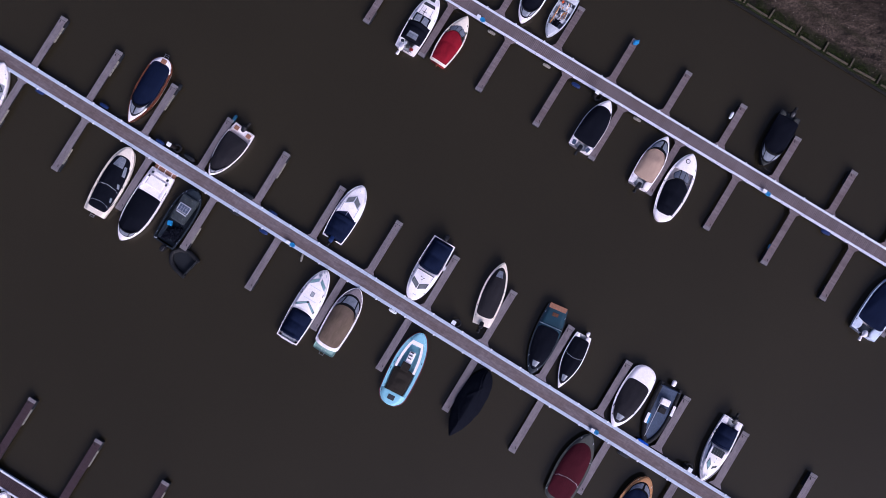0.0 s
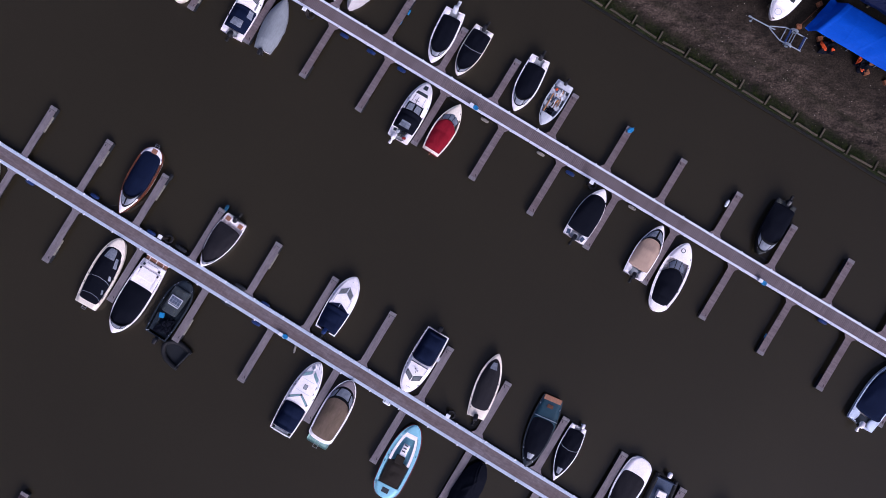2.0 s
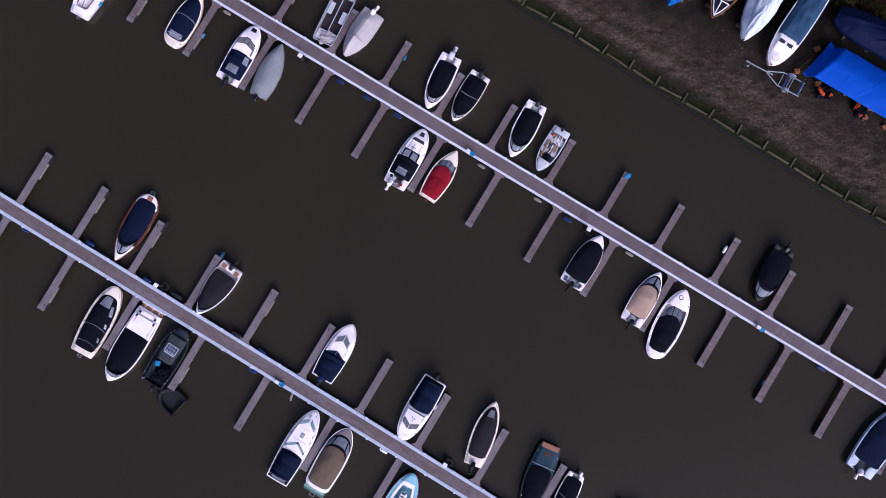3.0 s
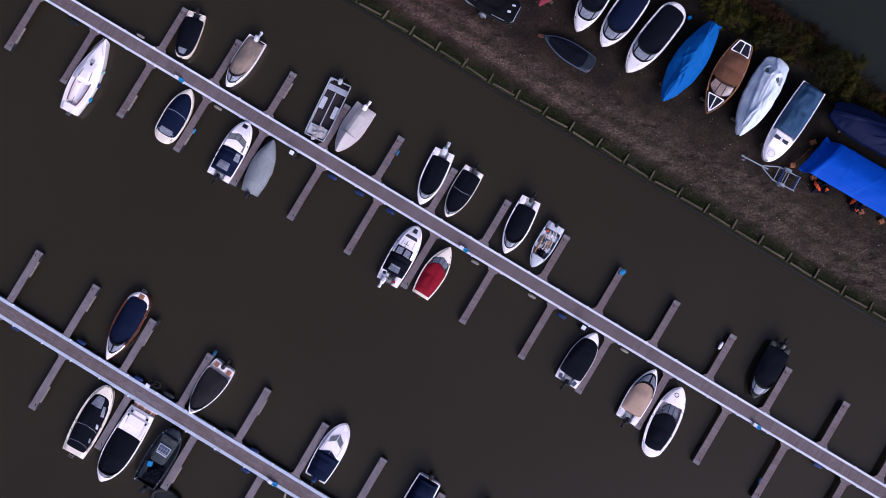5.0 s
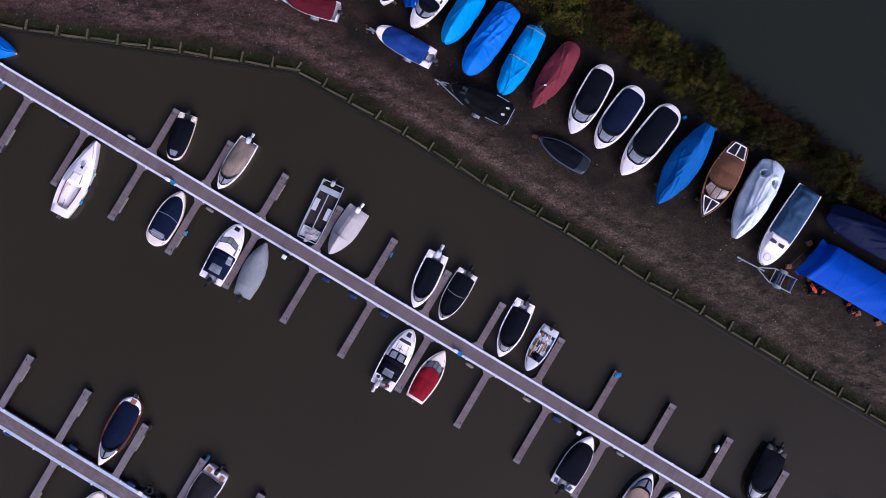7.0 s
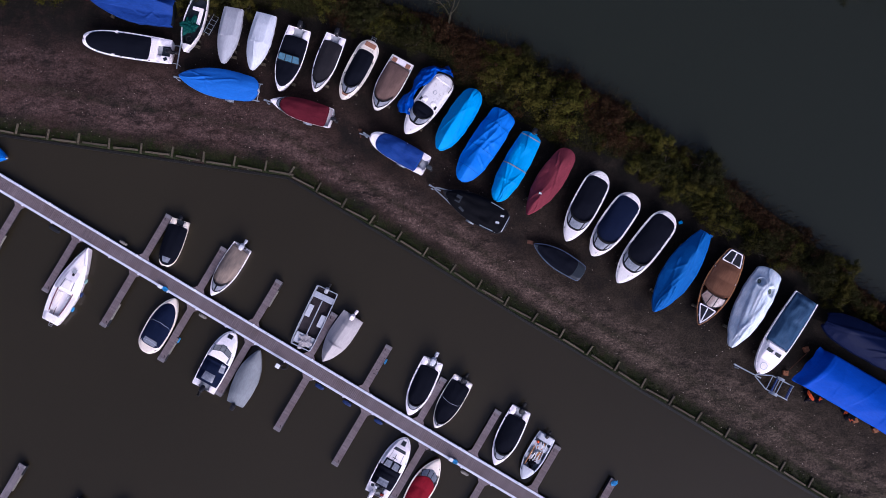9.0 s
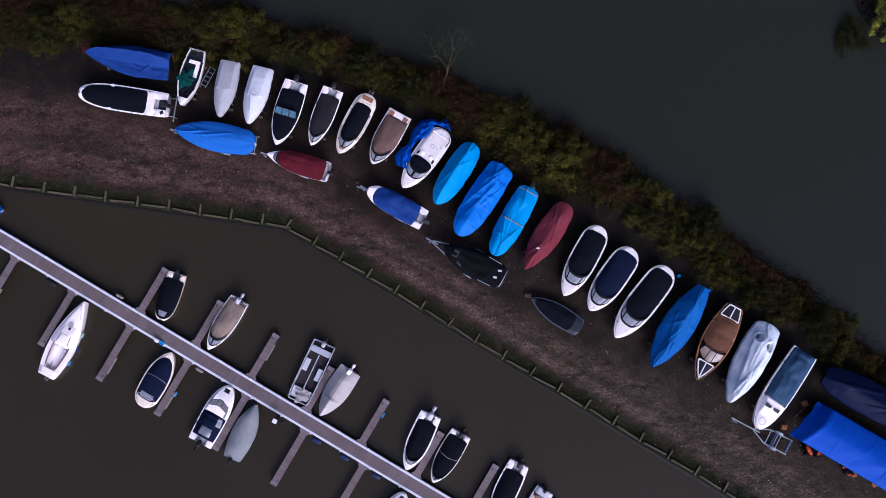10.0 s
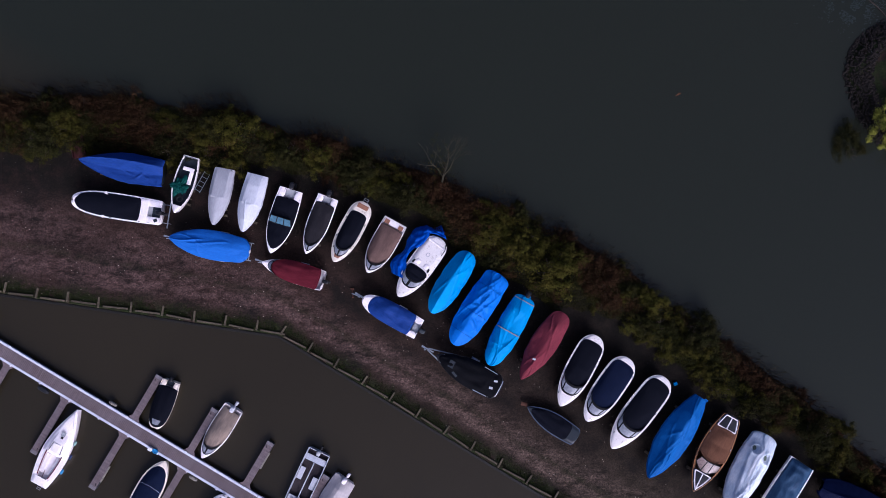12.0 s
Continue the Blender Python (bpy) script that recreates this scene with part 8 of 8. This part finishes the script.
HEDGE_FROM, HEDGE_TO = 3.0, 15.5
rng = random.Random(12)
used = set()
x = -54.0
while x < 56.0:
    for lane in (0.0, 0.9, 1.8, 2.7, 3.7) + ((4.7,) if hedge_depth(x) > 0.6 else ()):
        if lane == 0 and rng.random() < 0.3:
            continue
        if lane > 1.8 and (hedge_depth(x) < -0.5 or x > 30.5):
            continue
        pick = noise.noise((x * 0.16, lane * 0.5, 9.0)) + rng.uniform(-0.25, 0.25) + (0.12 if lane > 1.5 else -0.16) + hedge_tone(x)
        j = (0, 3, 2)[rng.randrange(3)] if pick > -0.05 else (1, 4, 1)[rng.randrange(3)]
        k = rng.uniform(0.45, 0.85) * (0.75 if lane == 0 else 0.8 if lane > 3 else 1.0)
        px, py = x + rng.uniform(-0.9, 0.9), shore_y(x) - 0.3 - lane * 1.05 + rng.uniform(-0.6, 0.6)
        m = pose(px, py, land_height(px, py) - 0.05, rng.uniform(-8, 8), rng.uniform(-8, 8), rng.uniform(0, 360)) @ Matrix.Diagonal((k * rng.uniform(0.9, 1.3), k * rng.uniform(0.8, 1.1), k * rng.uniform(0.8, 1.3), 1))
        if j not in used:
            used.add(j)
            MASTERS[j].matrix_basis = m
        else:
            made = copy_thing(MASTERS[j], Matrix.Identity(4))
            made.matrix_basis = m
    x += 1.85


def undergrowth(material, label, seed, count, sign):
    """Low leaves and sprays that close the hedge between the shrubs, up to the boats' sterns."""
    rng = random.Random(seed)
    verts, faces = [], []
    while count > 0:
        count -= 1
        x = rng.uniform(-54, 56)
        wide = 5.0 - 0.7 * min(1.0, max(0.0, (x - 16) / 3)) - 1.7 * min(1.0, max(0.0, (x - 29) / 3)) + hedge_depth(x) + 0.9 * noise.noise((x * 0.17, 4.0, 0.0)) + 0.5 * noise.noise((x * 0.7, 8.0, 0.0))
        q = rng.random()
        y = shore_y(x) + 0.25 - wide * q
        patch = noise.noise((x * 0.16, q * 2.2, 9.0)) + 0.9 * (q - 0.38) + 0.5 * noise.noise((x * 0.6, y * 0.6, 3.0)) + rng.gauss(0, 0.18) + hedge_tone(x)
        if (patch > -0.05) != (sign > 0):
            continue
        lump = 0.5 + 0.5 * noise.noise((x * 0.8, y * 0.8, 1.0)) + 0.4 * noise.noise((x * 2.2, y * 2.2, 6.0))
        h = (0.25 + 1.3 * max(lump, 0.0)) * min(1.0, q * 6 + 0.15, (1 - q) * 5 + 0.2) * rng.uniform(0.7, 1.08)
        z = max(land_height(x, y), -0.15) + max(h, 0.04)
        n1 = Vector((rng.gauss(0, 0.5), rng.gauss(0, 0.5), 1.0)).normalized()
        t1 = Matrix.Rotation(rng.uniform(0, 6.28), 3, n1) @ n1.orthogonal().normalized()
        t2 = n1.cross(t1) * 0.45
        s = 0.07 * rng.uniform(0.5, 1.4)
        v = Vector((x, y, z))
        b = len(verts)
        verts += [tuple(v - t1 * s), tuple(v + t2 * s), tuple(v + t1 * s), tuple(v - t2 * s)]
        faces.append((b, b + 1, b + 2, b + 3))
    me = bpy.data.meshes.new("undergrowth")
    me.from_pydata(verts, [], faces)
    me.materials.append(material)
    tagged(new("undergrowth", me), label, "undergrowth", kind="stuff")


# darker leaves here paint in the shaded gaps between the sprigs
undergrowth(LEAF_DARK, "dark olive low growth filling the hedge, coloured for its shaded gaps", 41, 150000, 1)
undergrowth(LEAF_BROWN, "brown withered growth filling the hedge", 42, 140000, -1)


def reeds(material, label, seed, count, low, high):
    """Tall dry stalks along the shore, thickest on the water side."""
    rng = random.Random(seed)
    verts, faces = [], []
    for _ in range(count):
        x = rng.uniform(-60, 60)
        if noise.noise((x * 0.22, seed, 0)) + 0.35 * noise.noise((x * 0.9, seed, 4)) < rng.uniform(-0.25, 0.15):
            continue
        y = shore_y(x) - 0.8 + max(-2.5, min(2.2, rng.gauss(0, 0.95)))
        z = max(land_height(x, y), -0.3) - 0.05
        h = rng.uniform(low, high)
        a = rng.uniform(0, 6.28)
        lean = rng.uniform(0.05, 0.6) * h
        b = len(verts)
        wx, wy = 0.011 * math.cos(a + 1.57), 0.011 * math.sin(a + 1.57)
        mx, my = x + 0.35 * lean * math.cos(a), y + 0.35 * lean * math.sin(a)
        verts += [(x - wx, y - wy, z), (x + wx, y + wy, z), (mx + wx, my + wy, z + h * 0.6), (mx - wx, my - wy, z + h * 0.6), (x + lean * math.cos(a), y + lean * math.sin(a), z + h)]
        faces += [(b, b + 1, b + 2, b + 3), (b + 3, b + 2, b + 4)]
    me = bpy.data.meshes.new("reeds")
    me.from_pydata(verts, [], faces)
    me.materials.append(material)
    tagged(new("reeds", me), label, "reeds", kind="stuff")


reeds(REED_BROWN, "dry rust-brown reeds along the shore", 3, 34000, 0.5, 1.2)
reeds(REED_OLIVE, "olive stalks among the bushes on the shore", 6, 30000, 0.5, 1.3)
bare = shrub("bare_tree", 6.2, 1.3, 500, LEAF_GREEN, 8, "slender nearly leafless tree on the far shore", 0.05, bare=True)
bare.matrix_basis = pose(2.77, 57.48, 0.0, -42, 0, 0)


def grass_fringe():
    """Tufts of dull grass and moss between the ties at the bank's edge."""
    rng = random.Random(5)
    verts, faces = [], []
    for i in range(17000):
        x = rng.uniform(-58, 60)
        off = 0.15 + abs(rng.gauss(0, 0.6))
        if noise.noise((x * 0.8, 2, 0)) < -0.3:
            continue
        y = bank_y(x) + off
        z = land_height(x, y)
        for _ in range(4):
            a, s = rng.uniform(0, 6.28), rng.uniform(0.05, 0.14)
            px, py = x + rng.gauss(0, 0.07), y + rng.gauss(0, 0.07)
            b = len(verts)
            verts += [(px - 0.02, py, z - 0.02), (px + 0.02, py, z - 0.02), (px + s * math.cos(a), py + s * math.sin(a), z + s * 0.7)]
            faces.append((b, b + 1, b + 2))
    me = bpy.data.meshes.new("grass")
    me.from_pydata(verts, [], faces)
    me.materials.append(GRASS)
    tagged(new("grass", me), "dull green grass along the bank edge", "grass", kind="stuff")


grass_fringe()


# ---- the stone-edged islet across the channel ----
ISLE = Vector((43.56, 65.58))


def islet():
    bm = bmesh.new()
    ring_n = 36
    prev = None
    centre = bm.verts.new((0, 0, 0.9))
    for r, z in ((3.5, 0.8), (5.4, 0.5), (6.4, -0.2), (7.0, -0.9)):
        ring = []
        for k in range(ring_n):
            a = 2 * math.pi * k / ring_n
            w = 1 + 0.06 * math.sin(3 * a) + 0.03 * math.sin(7 * a)
            ring.append(bm.verts.new((r * w * math.cos(a), r * w * math.sin(a) * 0.95, z)))
        for k in range(ring_n):
            if prev is None:
                bm.faces.new((centre, ring[k], ring[(k + 1) % ring_n]))
            else:
                bm.faces.new((prev[k], ring[k], ring[(k + 1) % ring_n], prev[(k + 1) % ring_n]))
        prev = ring
    mo = bm.verts.layers.float.new("moss")
    for v in bm.verts:
        v[mo] = 1.0
    ob = part("ground", bm, GROUND, smooth=True)
    ob.location = (ISLE.x, ISLE.y, 0)
    tagged(ob, "overgrown islet with a stone edge", "ground", kind="structure")
    rng = random.Random(4)
    seed_bm = bmesh.new()
    bmesh.ops.create_icosphere(seed_bm, subdivisions=1, radius=1.0)
    shape = [v.co.copy() for v in seed_bm.verts]
    tris = [[v.index for v in face.verts] for face in seed_bm.faces]
    seed_bm.free()
    verts, faces = [], []
    for k in range(4200):
        a, r = rng.uniform(0, 6.28), rng.uniform(4.7, 6.75)
        s = rng.uniform(0.06, 0.13)
        turn = Matrix.Rotation(rng.uniform(0, 6), 3, "Z")
        c = Vector((r * math.cos(a) * (1 + 0.06 * math.sin(3 * a)), r * math.sin(a) * 0.95, 0.62 - max(0.0, r - 5.2) * 0.5))
        b = len(verts)
        for p in shape:
            q = turn @ Vector((p.x * 1.2, p.y * 0.9, p.z * 0.6)) + Vector((rng.uniform(-1, 1), rng.uniform(-1, 1), rng.uniform(-1, 1))) * 0.16
            verts.append(tuple(c + q * s))
        faces += [[b + n for n in tri] for tri in tris]
    me = bpy.data.meshes.new("revetment_stones")
    me.from_pydata(verts, [], faces)
    me.materials.append(ROCK)
    ob = new("revetment_stones", me)
    ob.location = (ISLE.x, ISLE.y, 0)
    tagged(ob, "brown rubble stones edging the islet", "stones", kind="stuff")


islet()
ISLE_BUSH = shrub("bush", 2.4, 2.0, 6500, LEAF_YELLOW, 21, "yellow-green bush on the stone-edged islet", 0.075)
spots = [(-4.0, -3.9), (-2.3, -1.2), (-2.2, -4.4), (-1.2, 1.4)]
for i, (dx, dy) in enumerate(spots):
    m = pose(ISLE.x + dx, ISLE.y + dy, 0.3, 0, 0, 70 * i)
    if i == 0:
        ISLE_BUSH.matrix_basis = m
    else:
        copy_thing(ISLE_BUSH, m)
# low bush added in place of a dark reflection on the water
low = copy_thing(MASTERS[2], Matrix.Identity(4))
low.matrix_basis = pose(ISLE.x - 6.8, ISLE.y - 4.7, -0.6, 0, 0, 10) @ Matrix.Diagonal((0.7, 0.85, 0.5, 1))
tagged(low, "low dark green bush standing in for a reflection off the islet")


def waterweed():
    """Pale floating weed off the islet's shore, with a dark branch lying across it."""
    rng = random.Random(31)
    cx, cy = 37.85, 71.93
    root = thing("waterweed", cx, cy, AFLOAT + 0.012, 0, "pale grey-green floating weed with a sunken branch", "water plant")
    verts, faces = [], []
    for _ in range(900):
        x, y = rng.gauss(0, 1.3), rng.gauss(0, 0.75)
        if noise.noise((x * 1.1, y * 1.1, 4.0)) < -0.05:
            continue
        a, s = rng.uniform(0, 6.28), rng.uniform(0.04, 0.10)
        b = len(verts)
        verts += [(x + s * math.cos(a + q), y + s * math.sin(a + q) * 0.7, rng.uniform(0, 0.01)) for q in (0, 1.57, 3.14, 4.71)]
        faces.append((b, b + 1, b + 2, b + 3))
    me = bpy.data.meshes.new("floating_leaves")
    me.from_pydata(verts, [], faces)
    me.materials.append(WEED)
    ob = new("floating_leaves", me)
    ob.parent = root
    part("branch", tube([(1.1, 1.0, 0.02), (1.9, 0.3, 0.05), (2.6, -0.5, 0.02)], 0.05, 5), BARK, root, "dark sunken branch")


WEED = surface("pale_waterweed", (0.020, 0.030, 0.027), 0.6, vary=0.4, large=2.0, fine=14, bump=0.0)
waterweed()

root = thing("floating_twig", 22.89, 65.15, AFLOAT, 25, "small pale brown twig adrift on the river", "twig")
bm = tube([(-0.22, 0, 0.02), (0.05, 0.03, 0.03), (0.25, -0.02, 0.02)], 0.03, 5)
add_tube(bm, [(0.05, 0.03, 0.03), (0.16, 0.14, 0.03)], 0.02, 4)
part("stem", bm, BLOCK, root)
